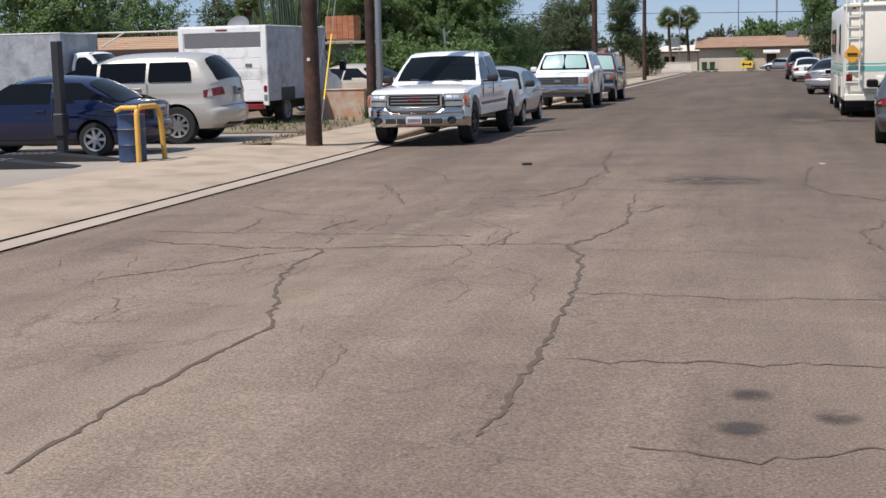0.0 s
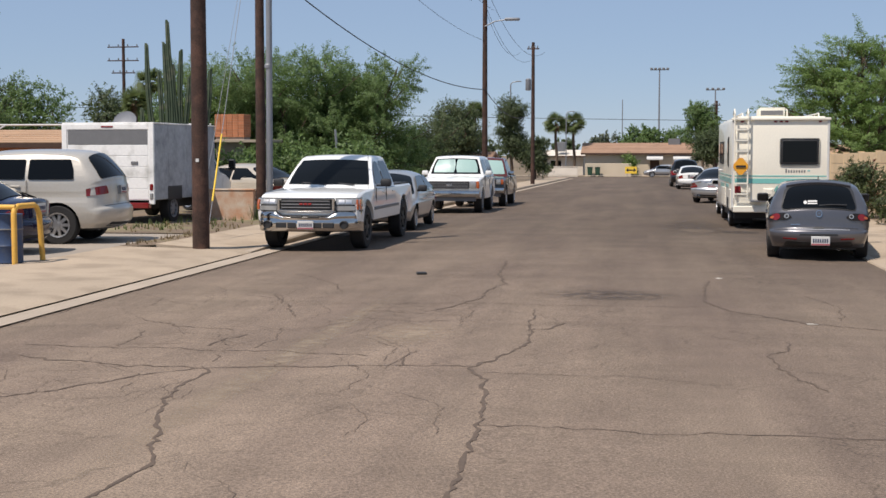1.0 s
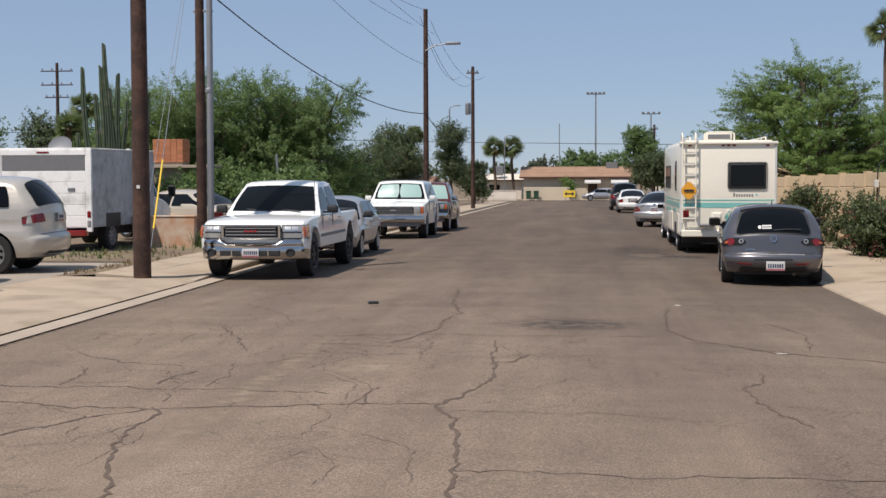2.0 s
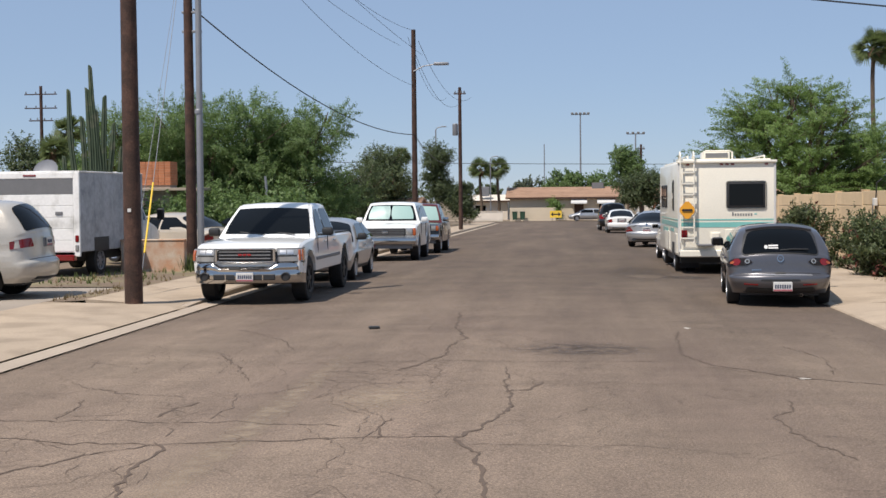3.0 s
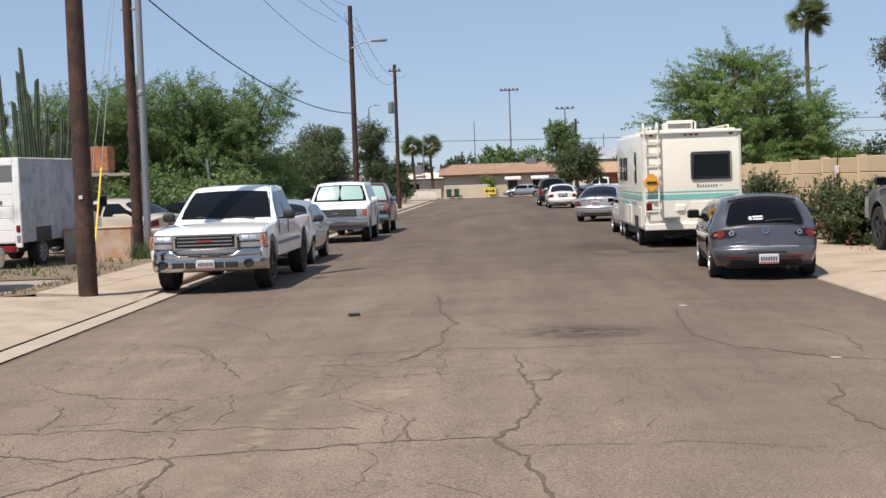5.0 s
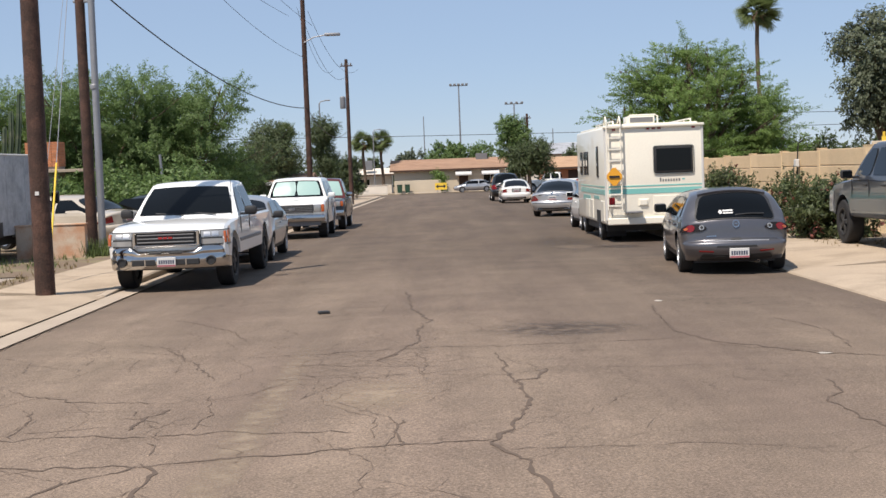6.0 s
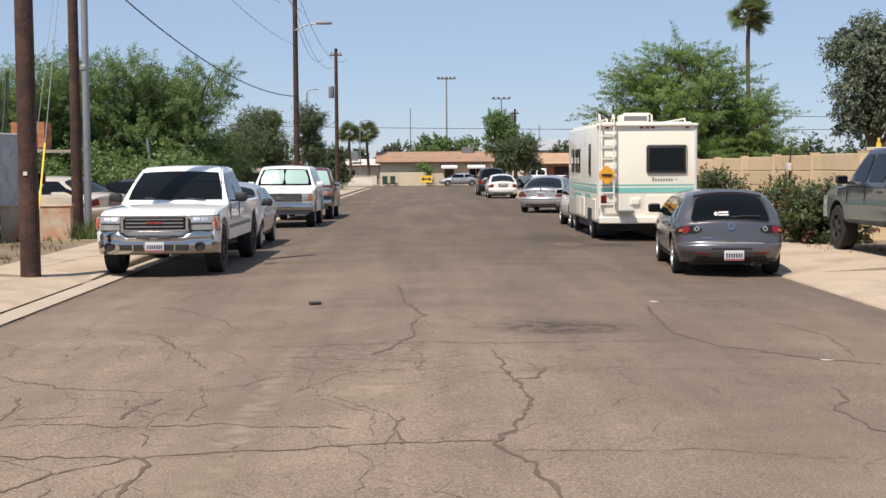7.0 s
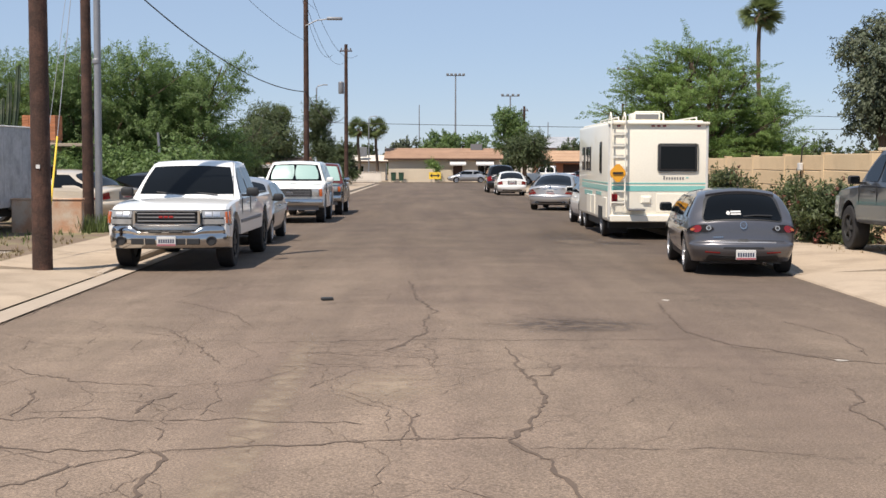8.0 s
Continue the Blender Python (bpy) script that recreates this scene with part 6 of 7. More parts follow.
part("base", lathe(bmesh.new(), [(0.2, 0), (0.2, 0.06), (0.13, 0.3)], 14), GALV, st)
pm = wood_pole(-6.43, 64.0, 10.4, 0.15, "dark wooden utility pole with a street lamp arm")
arm = part("lamp_arm", tube(bmesh.new(), [(0, -0.12, 8.35), (0.5, -0.15, 8.6), (1.1, -0.18, 8.68)], 0.03), GALV, pm)
part("lamp_head", boxed(1.0, 1.75, -0.32, -0.05, 8.62, 8.76, bevel=0.05, seg=2), GALV, arm, "pale cobra-head street lamp")
pf = wood_pole(-6.12, 90.0, 9.9, 0.15, "brown wooden utility pole with crossarm and transformer", ((9.45, 0.85),))
part("transformer", lathe(bmesh.new(), [(0.17, 0), (0.19, 0.05), (0.19, 0.75), (0.12, 0.82)], 12, Matrix.Translation((-0.33, -0.06, 6.6))), GALV, pf)
for x_, y_, h_ in ((-36.6, 92, 10.7), (-41, 130, 10.5)):
    wood_pole(x_, y_, h_, 0.15, "distant wooden utility pole with crossarms", ((h_ - 0.6, 2.4), (h_ - 1.6, 2.4), (h_ - 2.5, 1.8)))
wood_pole(7.9, 118, 7.1, 0.14, "short distant wooden pole by a tree", ((6.7, 0.7),))


def cable(a, b, sag, r=0.012, label="thin black overhead power cable"):
    a, b = Vector(a), Vector(b)
    pts = [a.lerp(b, k / 24) - Vector((0, 0, sag * 4 * (k / 24) * (1 - k / 24))) for k in range(25)]
    return tagged(part("overhead_cable", tube(bmesh.new(), pts, r, r, 6), CABLE, smooth=60), label, "cable", "overhead cables")


cable((-8.8, 33, 6.86), (-6.43, 64, 5.0), 0.80, 0.020, "thick black overhead telephone cable")
cable((-8.9, 33, 10.6), (-6.43, 64, 7.4), 0.9, 0.009)
cable((-9.6, 33, 10.9), (-7.1, 64, 9.4), 0.5, 0.009)
cable((-8.2, 33, 10.9), (-6.4, 64, 10.1), 0.8, 0.009)
cable((-8.4, 33, 11.0), (-6.0, 64, 8.9), 0.35, 0.009)
for dx_, z0_, z1_ in ((-0.9, 9.8, 9.2), (0.0, 9.2, 8.8), (0.8, 9.6, 9.2)):
    cable((-6.43 + dx_ * 0.3, 64, z0_), (-6.12 + dx_, 90, z1_ + fall(90)), 1.2, 0.010)
cable((-6.43, 64, 5.0), (-6.12, 90, 5.2 + fall(90)), 0.9, 0.02)
cable((-6.86, 21.65, 6.9), (24, 29, 4.75), 0.52, 0.016, "black service cable across the street")
cable((-70, 152, 7.5), (70, 152, 5.2), 0.7, 0.03)
wood_pole(-70, 152, 8.6, 0.14, "distant wooden pole of the cross street")
wood_pole(70, 152, 6.2, 0.14, "distant wooden pole of the cross street")
cable((14, 100, 5.6), (60, 100, 5.2), 0.5, 0.02)
for x_ in (14, 60):
    wood_pole(x_, 100.1, 6.5, 0.12, "distant wooden pole beyond the wall")
gy = thing("guy_wire", "steel guy wire with a yellow plastic guard", "guy wire", pose(0, 0, 0))
ga, gb_ = Vector((-7.13, 22.9, 0.0)), Vector((-8.7, 33, 10.9))
part("wire", tube(bmesh.new(), [ga, gb_], 0.008), GALV, gy)
part("guard", tube(bmesh.new(), [ga.lerp(gb_, 0.08), ga.lerp(gb_, 0.205)], 0.02, 0.018, 8), YELLOW, gy, "yellow plastic guard")
part("wire", tube(bmesh.new(), [ga + Vector((-0.25, 0.1, 0)), gb_ + Vector((-0.1, 0, -0.9))], 0.006), GALV, gy)


# ---- foliage ----
def leaf_mesh(name, blobs, n, size, material, seed, clump=0.35, per=26, droop=0.0, aspect=0.45, shell_lo=0.4, fan=0.0):
    """Many small leaves gathered in sprays round the surfaces of uneven blobs."""
    rg = np.random.default_rng(seed)
    b = np.array(blobs, float)
    wt = (b[:, 3] * b[:, 4] * b[:, 5]) ** (2 / 3)
    nc = max(4, n // per)
    pick = rg.choice(len(b), nc, p=wt / wt.sum())
    d = rg.normal(size=(nc, 3))
    d /= np.linalg.norm(d, axis=1)[:, None]
    rad = shell_lo + (1.02 - shell_lo) * rg.random(nc) ** 0.5
    cen = b[pick, :3] + d * b[pick, 3:6] * rad[:, None]
    twig = d + rg.normal(0, 0.55, (nc, 3)) + np.array([0, 0, 0.15 - droop])
    twig = twig * (1 - fan) + fan * (d * np.array([1.3, 1.3, 0.25]) + rg.normal(0, 0.18, (nc, 3)) + np.array([0, 0, 0.22]))
    twig /= np.linalg.norm(twig, axis=1)[:, None]
    length = clump * 2.2 * (0.5 + rg.random((nc, 1)))
    k = rg.integers(0, nc, n)
    along = rg.random((n, 1))
    face = d[k] + np.array([0, 0, 0.45]) + rg.normal(0, 0.42, (n, 3))
    axis = np.cross(face, rg.normal(size=(n, 3))) + twig[k] * 0.6
    axis[:, 2] -= droop
    axis /= np.linalg.norm(axis, axis=1)[:, None] + 1e-9
    thick = clump * (0.34 - 0.22 * along) * (1 - 0.45 * fan) * np.array([1, 1, 1 - 0.4 * fan])
    p = cen[k] + twig[k] * length[k] * (along - 0.35) + rg.normal(0, 1, (n, 3)) * thick
    p[:, 2] -= droop * 0.3 * (along[:, 0] * length[k, 0]) ** 2
    side = np.cross(axis, face)
    side /= np.linalg.norm(side, axis=1)[:, None] + 1e-9
    s = size * (0.6 + 0.8 * rg.random((n, 1)))
    a0, a1 = p - axis * s * 0.5, p + axis * s * 0.5
    w = side * s * aspect * 0.5
    v = np.stack([a0, p - w, a1, p + w], 1).reshape(-1, 3)
    me = bpy.data.meshes.new(name)
    me.vertices.add(4 * n)
    me.vertices.foreach_set("co", v.astype(np.float32).ravel())
    me.loops.add(4 * n)
    me.loops.foreach_set("vertex_index", np.arange(4 * n, dtype=np.int32))
    me.polygons.add(n)
    me.polygons.foreach_set("loop_start", np.arange(0, 4 * n, 4, dtype=np.int32))
    me.update(calc_edges=True)
    me.materials.append(material)
    return me


def tree(name, label, x, y, trunk_h, blobs, n, size, material, seed, trunk_r=0.16, z=None, clump=0.35, droop=0.0, aspect=0.45, category="tree", lean=0.2, per=26, fan=0.0):
    z = fall(y) - 0.05 if z is None else z
    t = thing(name, label, category, pose(x, y, z), "trees")
    r_ = random.Random(seed)
    bm = bmesh.new()
    top = Vector((r_.uniform(-lean, lean), r_.uniform(-lean, lean), trunk_h))
    tube(bm, [(0, 0, -0.1), top * 0.5 + Vector((0.06, 0, 0)), top], trunk_r, trunk_r * 0.75, 10)
    part("trunk", bm, BARK, t, smooth=60)
    for b in blobs:
        c = Vector(b[:3])
        lm = bmesh.new()
        mid = top.lerp(c, 0.5) + Vector((r_.gauss(0, 0.15), r_.gauss(0, 0.15), 0.1))
        tube(lm, [top * 0.9, mid, c, c + Vector((r_.gauss(0, 0.3), r_.gauss(0, 0.3), b[5] * 0.6))], trunk_r * 0.55, 0.015, 7)
        for _ in range(4):
            e = c + Vector((r_.gauss(0, b[3] * 0.6), r_.gauss(0, b[4] * 0.6), r_.gauss(0.1, b[5] * 0.5)))
            tube(lm, [mid.lerp(c, r_.random()), mid.lerp(e, 0.6), e], trunk_r * 0.22, 0.008, 5)
        part("limb", lm, BARK, t, smooth=60)
    shared("crown", leaf_mesh("crown", blobs, n, size, material, seed, clump, per, droop, aspect, 0.4, fan), t)
    return t


def blob_set(seed, n, rx, ry, z0, z1, br, taper=0.5):
    """Uneven blobs filling a crown rx by ry from z0 to z1."""
    r_ = random.Random(seed)
    out = []
    for i in range(n):
        f = (i + 0.5) / n
        z = z0 + (z1 - z0) * f
        k = 1 - taper * f
        a = i * 2.4 + r_.uniform(-0.5, 0.5)
        q = math.sqrt(r_.random()) * k
        b = br * r_.uniform(0.75, 1.25)
        out.append((rx * q * math.cos(a), ry * q * math.sin(a), z, b, b, b * 0.75))
    return out


# thicket of mesquites behind the left yard
MQ = "leafy green mesquite tree in a front yard"
tree("mesquite_tree", MQ, -15.6, 51, 1.5, blob_set(1, 14, 2.7, 2.2, 1.4, 5.2, 1.15, 0.15), 125000, 0.078, LEAF, 1, clump=0.40, per=110, fan=0.35)
tree("mesquite_tree", MQ, -12.9, 49, 1.5, blob_set(2, 14, 2.4, 2.2, 1.3, 5.2, 1.1, 0.15), 125000, 0.078, LEAF, 2, clump=0.40, per=110, fan=0.35)
tree("mesquite_tree", MQ, -9.9, 50.5, 1.5, blob_set(3, 14, 2.3, 2.2, 1.3, 5.1, 1.1, 0.25), 125000, 0.078, LEAF, 3, clump=0.40, per=110, fan=0.35)
tree("mesquite_tree", MQ, -13.0, 56, 1.6, blob_set(5, 11, 3.4, 2.0, 1.0, 4.8, 1.3, 0.2), 60000, 0.10, LEAF, 5, clump=0.40, per=110, fan=0.35)
tree("mesquite_tree", "low dark green tree beside a pole", -10.2, 66, 1.0, blob_set(6, 9, 1.9, 1.8, 0.6, 3.2, 1.0, 0.4), 34000, 0.11, LEAFD, 6)
for k_, x_ in enumerate((-18, -15.5, -13.1, -11.4, -8.9)):
    t_ = thing("shrub", "leafy green shrub under the trees", "shrub", pose(x_, 43.6 + (k_ % 2) * 1.5, 0.0), "shrubs under the trees")
    shared("foliage", leaf_mesh("foliage", blob_set(20 + k_, 6, 1.2, 0.9, 0.5, 1.6, 0.75, 0.3), 9000, 0.14, LEAF, 30 + k_), t_)
    part("stem", tube(bmesh.new(), [(0, 0, 0), (0.05, 0, 0.5), (0.1, 0, 1.2)], 0.04, 0.01), BARK, t_)
tree("broadleaf_tree", "dark broad tree beyond the yards", -10.0, 80, 2.0, blob_set(7, 10, 1.5, 1.4, 1.6, 5.0, 0.9, 0.4), 34000, 0.12, LEAFD, 7)
tree("broadleaf_tree", "tall dark narrow tree in the distance", -9.7, 112, 2.5, blob_set(8, 10, 0.9, 0.9, 2.2, 6.9, 0.8, 0.2), 28000, 0.13, LEAFD, 8)
tree("broadleaf_tree", "low green tree in the distance", -8.2, 118, 1.2, blob_set(9, 6, 1.4, 1.2, 1.0, 3.6, 0.9, 0.4), 18000, 0.15, LEAFD, 9)
tree("broadleaf_tree", "low green tree in the distance", -12.6, 100, 1.5, blob_set(10, 7, 2.2, 1.5, 1.2, 4.0, 1.1, 0.4), 24000, 0.14, LEAFD, 10)
tree("broadleaf_tree", "tall olive green tree behind the lot", -33.4, 60, 2.5, blob_set(11, 14, 3.4, 2.4, 2.2, 8.6, 1.6, 0.15), 40000, 0.19, LEAF, 11)
for k_, (x_, y_, h_) in enumerate(((-38.5, 82, 6.6), (-35, 86, 6.2), (-31, 84, 5.8), (-43, 84, 7.2), (-27, 92, 5.8), (-23.5, 88, 5.4), (-20, 80, 5.0))):
    tree("broadleaf_tree", "dusty green tree behind the lot", x_, y_, 1.8, blob_set(40 + k_, 10, 2.5, 1.8, 1.2, h_ - 0.2, 1.35, 0.25), 17000, 0.18, LEAFD if k_ % 2 else LEAF, 40 + k_)
# right: palo verde behind the wall, grey eucalyptus
PV = blob_set(12, 22, 4.3, 3.4, 2.0, 6.0, 1.15, 0.45) + [(-1.0, 0.2, 6.5, 1.1, 1.1, 0.7), (0.6, 0.3, 6.6, 0.9, 0.9, 0.6), (-2.4, -0.4, 5.6, 1.1, 1.0, 0.6), (-3.3, 0.2, 4.0, 1.1, 1.0, 0.6), (2.0, -0.3, 5.9, 0.9, 0.9, 0.6), (-0.4, 0.2, 7.0, 0.8, 0.8, 0.5)]
tree("palo_verde_tree", "large feathery bright green tree behind the block wall", 11.5, 60, 2.0, PV, 150000, 0.10, LEAFB, 12, 0.22, clump=0.62, droop=0.12, aspect=0.34, per=150, fan=0.85)
tree("palo_verde_tree", "feathery bright green tree behind the block wall", 14.6, 62, 1.8, blob_set(13, 9, 1.9, 1.8, 1.8, 4.9, 1.1, 0.4), 52000, 0.10, LEAFB, 13, clump=0.62, droop=0.12, aspect=0.34, per=150, fan=0.85)
tree("eucalyptus_tree", "grey-green eucalyptus tree with dense drooping leaves", 15.9, 48, 2.6, blob_set(14, 12, 1.5, 1.5, 2.9, 6.9, 0.85, 0.25), 42000, 0.13, LEAFG, 14, 0.2, clump=0.28, droop=0.6)
tree("eucalyptus_tree", "grey-green eucalyptus tree with dense drooping leaves", 18.6, 47, 2.6, blob_set(15, 10, 1.7, 1.5, 2.6, 6.6, 0.9, 0.25), 26000, 0.13, LEAFG, 15, 0.2, clump=0.28, droop=0.6)
for k_, (x_, y_) in enumerate(((22, 92), (26, 95), (19, 96), (30, 90))):
    tree("broadleaf_tree", "low hazy green tree beyond the wall", x_, y_, 1.2, blob_set(50 + k_, 6, 1.9, 1.6, 1.0, 3.3, 1.0, 0.4), 6000, 0.24, LEAFD, 50 + k_)
tree("street_tree", "low round street tree with a bare trunk", 7.0, 104, 2.0, blob_set(16, 12, 1.6, 1.4, 2.2, 3.8, 0.85, 0.3), 22000, 0.15, LEAFD, 16, 0.12)
tree("street_tree", "tall slim street tree with olive green foliage", 6.7, 118, 2.6, blob_set(17, 10, 1.1, 1.0, 3.4, 6.6, 0.85, 0.3), 18000, 0.17, LEAF, 17, 0.13)
tree("broadleaf_tree", "broad round green tree behind the far house", 3.2, 186, 2.0, blob_set(18, 18, 5.2, 2.4, 2.4, 5.2, 1.8, 0.3), 30000, 0.3, LEAF, 18)
tree("broadleaf_tree", "dry brownish tree behind the far house", -4.4, 186, 2.0, blob_set(19, 9, 2.1, 1.5, 2.2, 4.6, 1.3, 0.3), 11000, 0.3, LEAFG, 19)
tree("broadleaf_tree", "dark tree beyond the far house", -9.5, 190, 2.0, blob_set(60, 6, 1.4, 1.3, 1.8, 4.4, 1.0, 0.3), 6000, 0.3, LEAFD, 60)
tree("broadleaf_tree", "hazy green tree beyond the far roofs", 12.5, 190, 2.0, blob_set(61, 8, 3.0, 2.0, 1.8, 4.8, 1.4, 0.3), 8000, 0.3, LEAFD, 61)
tree("broadleaf_tree", "hazy green tree beyond the far roofs", 20, 185, 2.0, blob_set(62, 8, 2.6, 2.0, 1.8, 4.6, 1.4, 0.3), 8000, 0.3, LEAFD, 62)
# far belt of trees that closes the distance
fb = []
rnd = random.Random(5)
for k_ in range(110):
    fb.append((-150 + k_ * 2.8 + rnd.uniform(-1, 1), 235 + rnd.uniform(-14, 14), 1.6 + rnd.uniform(-0.6, 0.9), 2.6, 2.2, rnd.uniform(1.6, 3.0)))
tagged(new("far_woods", leaf_mesh("far_woods", fb, 60000, 0.55, LEAFD, 70, 0.6)), "distant belt of hazy green trees", "trees", kind="stuff")
fb = [(-48 + k_ * 2.1 + rnd.uniform(-1, 1), 128 + rnd.uniform(-8, 8), 0.5, 1.9, 1.6, rnd.uniform(1.4, 2.4)) for k_ in range(17)]
tagged(new("far_woods", leaf_mesh("far_woods", fb, 26000, 0.3, LEAFD, 71, 0.5)), "distant belt of green trees behind the yards", "trees", kind="stuff")


def palm(x, y, h, crown_r, label, seed, trunk_r=0.2, skirt=True):
    p = thing("palm_tree", label, "palm tree", pose(x, y, fall(y) - 0.05), "palm trees")
    part("trunk", tube(bmesh.new(), [(0.1 * math.sin(k), 0, h * k / 6) for k in range(7)], trunk_r * 1.2, trunk_r, 10), BARK, p, smooth=60)
    r_ = random.Random(seed)
    for kind, n, mm in (("frond", 62, PALMLEAF), ("dry_skirt", 20, PALMDRY)):
        bm = bmesh.new()
        for i in range(n):
            a = r_.uniform(0, 6.283)
            el = math.asin(r_.uniform(-0.8, 0.98)) if kind == "frond" else r_.uniform(-1.45, -0.8)
            l = crown_r * r_.uniform(0.85, 1.15) * (1 if kind == "frond" else 0.5)
            d = Vector((math.cos(a) * math.cos(el), math.sin(a) * math.cos(el), math.sin(el)))
            sd = Vector((-math.sin(a), math.cos(a), 0))
            up = sd.cross(d)
            tw = r_.uniform(-1.0, 1.0)
            sd, up = sd * math.cos(tw) + up * math.sin(tw), up * math.cos(tw) - sd * math.sin(tw)
            base = Vector((0.1 * math.sin(6), 0, h))
            for j in range(-6, 7):
                an = j / 6 * 0.95
                dd = d * math.cos(an) + sd * math.sin(an) + up * (-0.10 * abs(j) / 6)
                hub = base + d * l * 0.38
                tip = hub + dd * l * 0.62 - Vector((0, 0, l * (0.05 + 0.05 * abs(j) / 6)))
                wd = (up * 0.3 + d.cross(dd) * 0.2 + sd * math.cos(an) - d * math.sin(an)).normalized() * l * 0.040
                quad(bm, (hub - wd, hub + wd, tip + wd * 0.15, tip - wd * 0.15))
            quad(bm, (base - sd * 0.02, base + sd * 0.02, base + d * l * 0.38 + sd * 0.012, base + d * l * 0.38 - sd * 0.012))
        part("crown" if kind == "frond" else "dry_skirt", bm, mm, p, "" if kind == "frond" else "hanging skirt of dry fronds", smooth=0)
    return p


palm(21.2, 88, 11.9, 1.55, "tall fan palm with a slim trunk behind the wall", 1, 0.13)
palm(-8.9, 160, 6.3, 1.55, "fan palm near the far end of the street", 2, 0.16)
palm(-6.8, 161, 6.3, 1.6, "fan palm near the far end of the street", 3, 0.16)
palm(-13.6, 118, 6.4, 1.0, "small distant fan palm among trees", 4, 0.16)
palm(-37.6, 100, 8.0, 1.4, "distant fan palm behind the lot", 5)
palm(-31.0, 80, 5.6, 1.1, "distant fan palm behind the lot", 6)


def columnar_cactus(x, y):
    c = thing("columnar_cactus", "cluster of tall grey-green ribbed columnar cactus stems", "cactus", pose(x, y, 0))
    r_ = random.Random(4)
    for dx, h, lean in ((-0.30, 6.4, 0.0), (-1.02, 5.6, -0.02), (-0.48, 5.65, 0.01), (0.12, 5.4, 0.0), (-0.66, 4.7, -0.01), (0.95, 4.75, 0.10), (0.72, 4.2, 0.05), (-0.15, 4.9, 0.02),
                        (0.30, 4.5, 0.03), (-1.15, 3.4, -0.05), (0.50, 3.7, 0.04), (-0.40, 4.3, 0.0)):
        bm = bmesh.new()
        rows = []
        n = 14
        for k in range(12):
            f = k / 11
            z = h * (f if k < 10 else (0.985 if k == 10 else 1.0))
            rr = 0.105 * (1 - 0.22 * f * f + 0.06 * math.sin(f * 23 + dx * 9)) * (0.4 if k == 11 else 0.8 if k == 10 else 1)
            cx, cy = dx * (0.45 + 0.55 * f ** 0.8) + lean * h * f * f * 0.5 + 0.06 * math.sin(f * 6 + dx * 5), r_.uniform(-0.01, 0.01)
            rows.append([bm.verts.new((cx + rr * (1.05 if i % 2 else 0.68) * math.cos(2 * math.pi * i / n), cy + dx * 0.3 + rr * (1.05 if i % 2 else 0.68) * math.sin(2 * math.pi * i / n), z)) for i in range(n)])
        for a, b in zip(rows, rows[1:]):
            for i in range(n):
                bm.faces.new((a[i], a[(i + 1) % n], b[(i + 1) % n], b[i]))
        bm.faces.new(rows[-1])
        part("stem", bm, CACTUS, c, smooth=20)
    return c


columnar_cactus(-14.5, 42.0)


# ---- block wall, bushes on the right ----
def block_wall():
    w = thing("wall_right", "tan painted block wall in bays between posts", "wall", kind="structure")
    x0, x1, top = 8.92, 9.10, 2.0
    ys = [29.0 + 3.5 * k for k in range(15)]
    plank = mesh_from("panel", boxed(x0, x1, 0.09, 3.41, 0, 0.375, bevel=0.010), BLOCK, 0)
    post = mesh_from("post", boxed(x0 - 0.014, x1 + 0.014, -0.09, 0.09, 0, top + 0.0, bevel=0.012), BLOCK, 0)
    cap = mesh_from("post_cap", boxed(x0 - 0.02, x1 + 0.02, -0.10, 0.10, 0, 0.022, bevel=0.008), BLOCK, 0)
    for y in ys:
        z = fall(y)
        shared("post", post, w, pose(0, y, z))
        shared("post_cap", cap, w, pose(0, y, z + top + 0.001))
        if y < ys[-1]:
            for k in range(5):
                shared("panel", plank, w, pose(0, y, fall(y + 1.7) + 0.02 + k * 0.395))
            part("core", boxed(x0 + 0.02, x1 - 0.02, y + 0.1, y + 3.4, z - 0.1, z + top - 0.05), MORTAR, w, smooth=0)
    return w


block_wall()
rw = thing("wall_return", "tan painted block wall running back from the corner", "wall", kind="structure")
for k_ in range(5):
    part("panel", boxed(9.14, 14.0, 28.95, 29.12, 0.02 + k_ * 0.40, 0.40 + k_ * 0.40, bevel=0.008), BLOCK, rw, smooth=0)
part("coping", boxed(9.12, 14.0, 28.90, 29.17, 2.03, 2.10, bevel=0.01), STUCCO, rw)
mb = thing("meter_box", "pale electrical box with conduits on the wall", "electrical box", pose(8.9, 34.2, 0))
part("case", boxed(-0.10, 0.0, -0.10, 0.10, 1.55, 1.75, bevel=0.015), PLATE, mb)
part("conduit", tube(bmesh.new(), [(-0.03, 0.0, 1.75), (-0.03, -0.05, 1.95), (-0.03, -0.1, 2.15), (0.1, -0.1, 2.25)], 0.018), BLACKTRIM, mb)
part("conduit", tube(bmesh.new(), [(-0.03, 0.02, 1.55), (-0.03, 0.0, 1.2), (-0.03, 0.02, 0.7)], 0.018), BLACKTRIM, mb)
part("conduit", tube(bmesh.new(), [(-0.05, 0.08, 1.66), (-0.05, 0.28, 1.6), (-0.05, 0.3, 1.0)], 0.015), GREYTRIM, mb)
fl = thing("yellow_marker", "small yellow triangular marker on the wall corner", "marker", pose(9.35, 29.03, 2.10))
part("triangle", boxed(-0.05, 0.05, -0.01, 0.01, 0.0, 0.10), YELLOW, fl)
part("tip", boxed(-0.025, 0.025, -0.012, 0.012, 0.10, 0.20), YELLOW, fl)


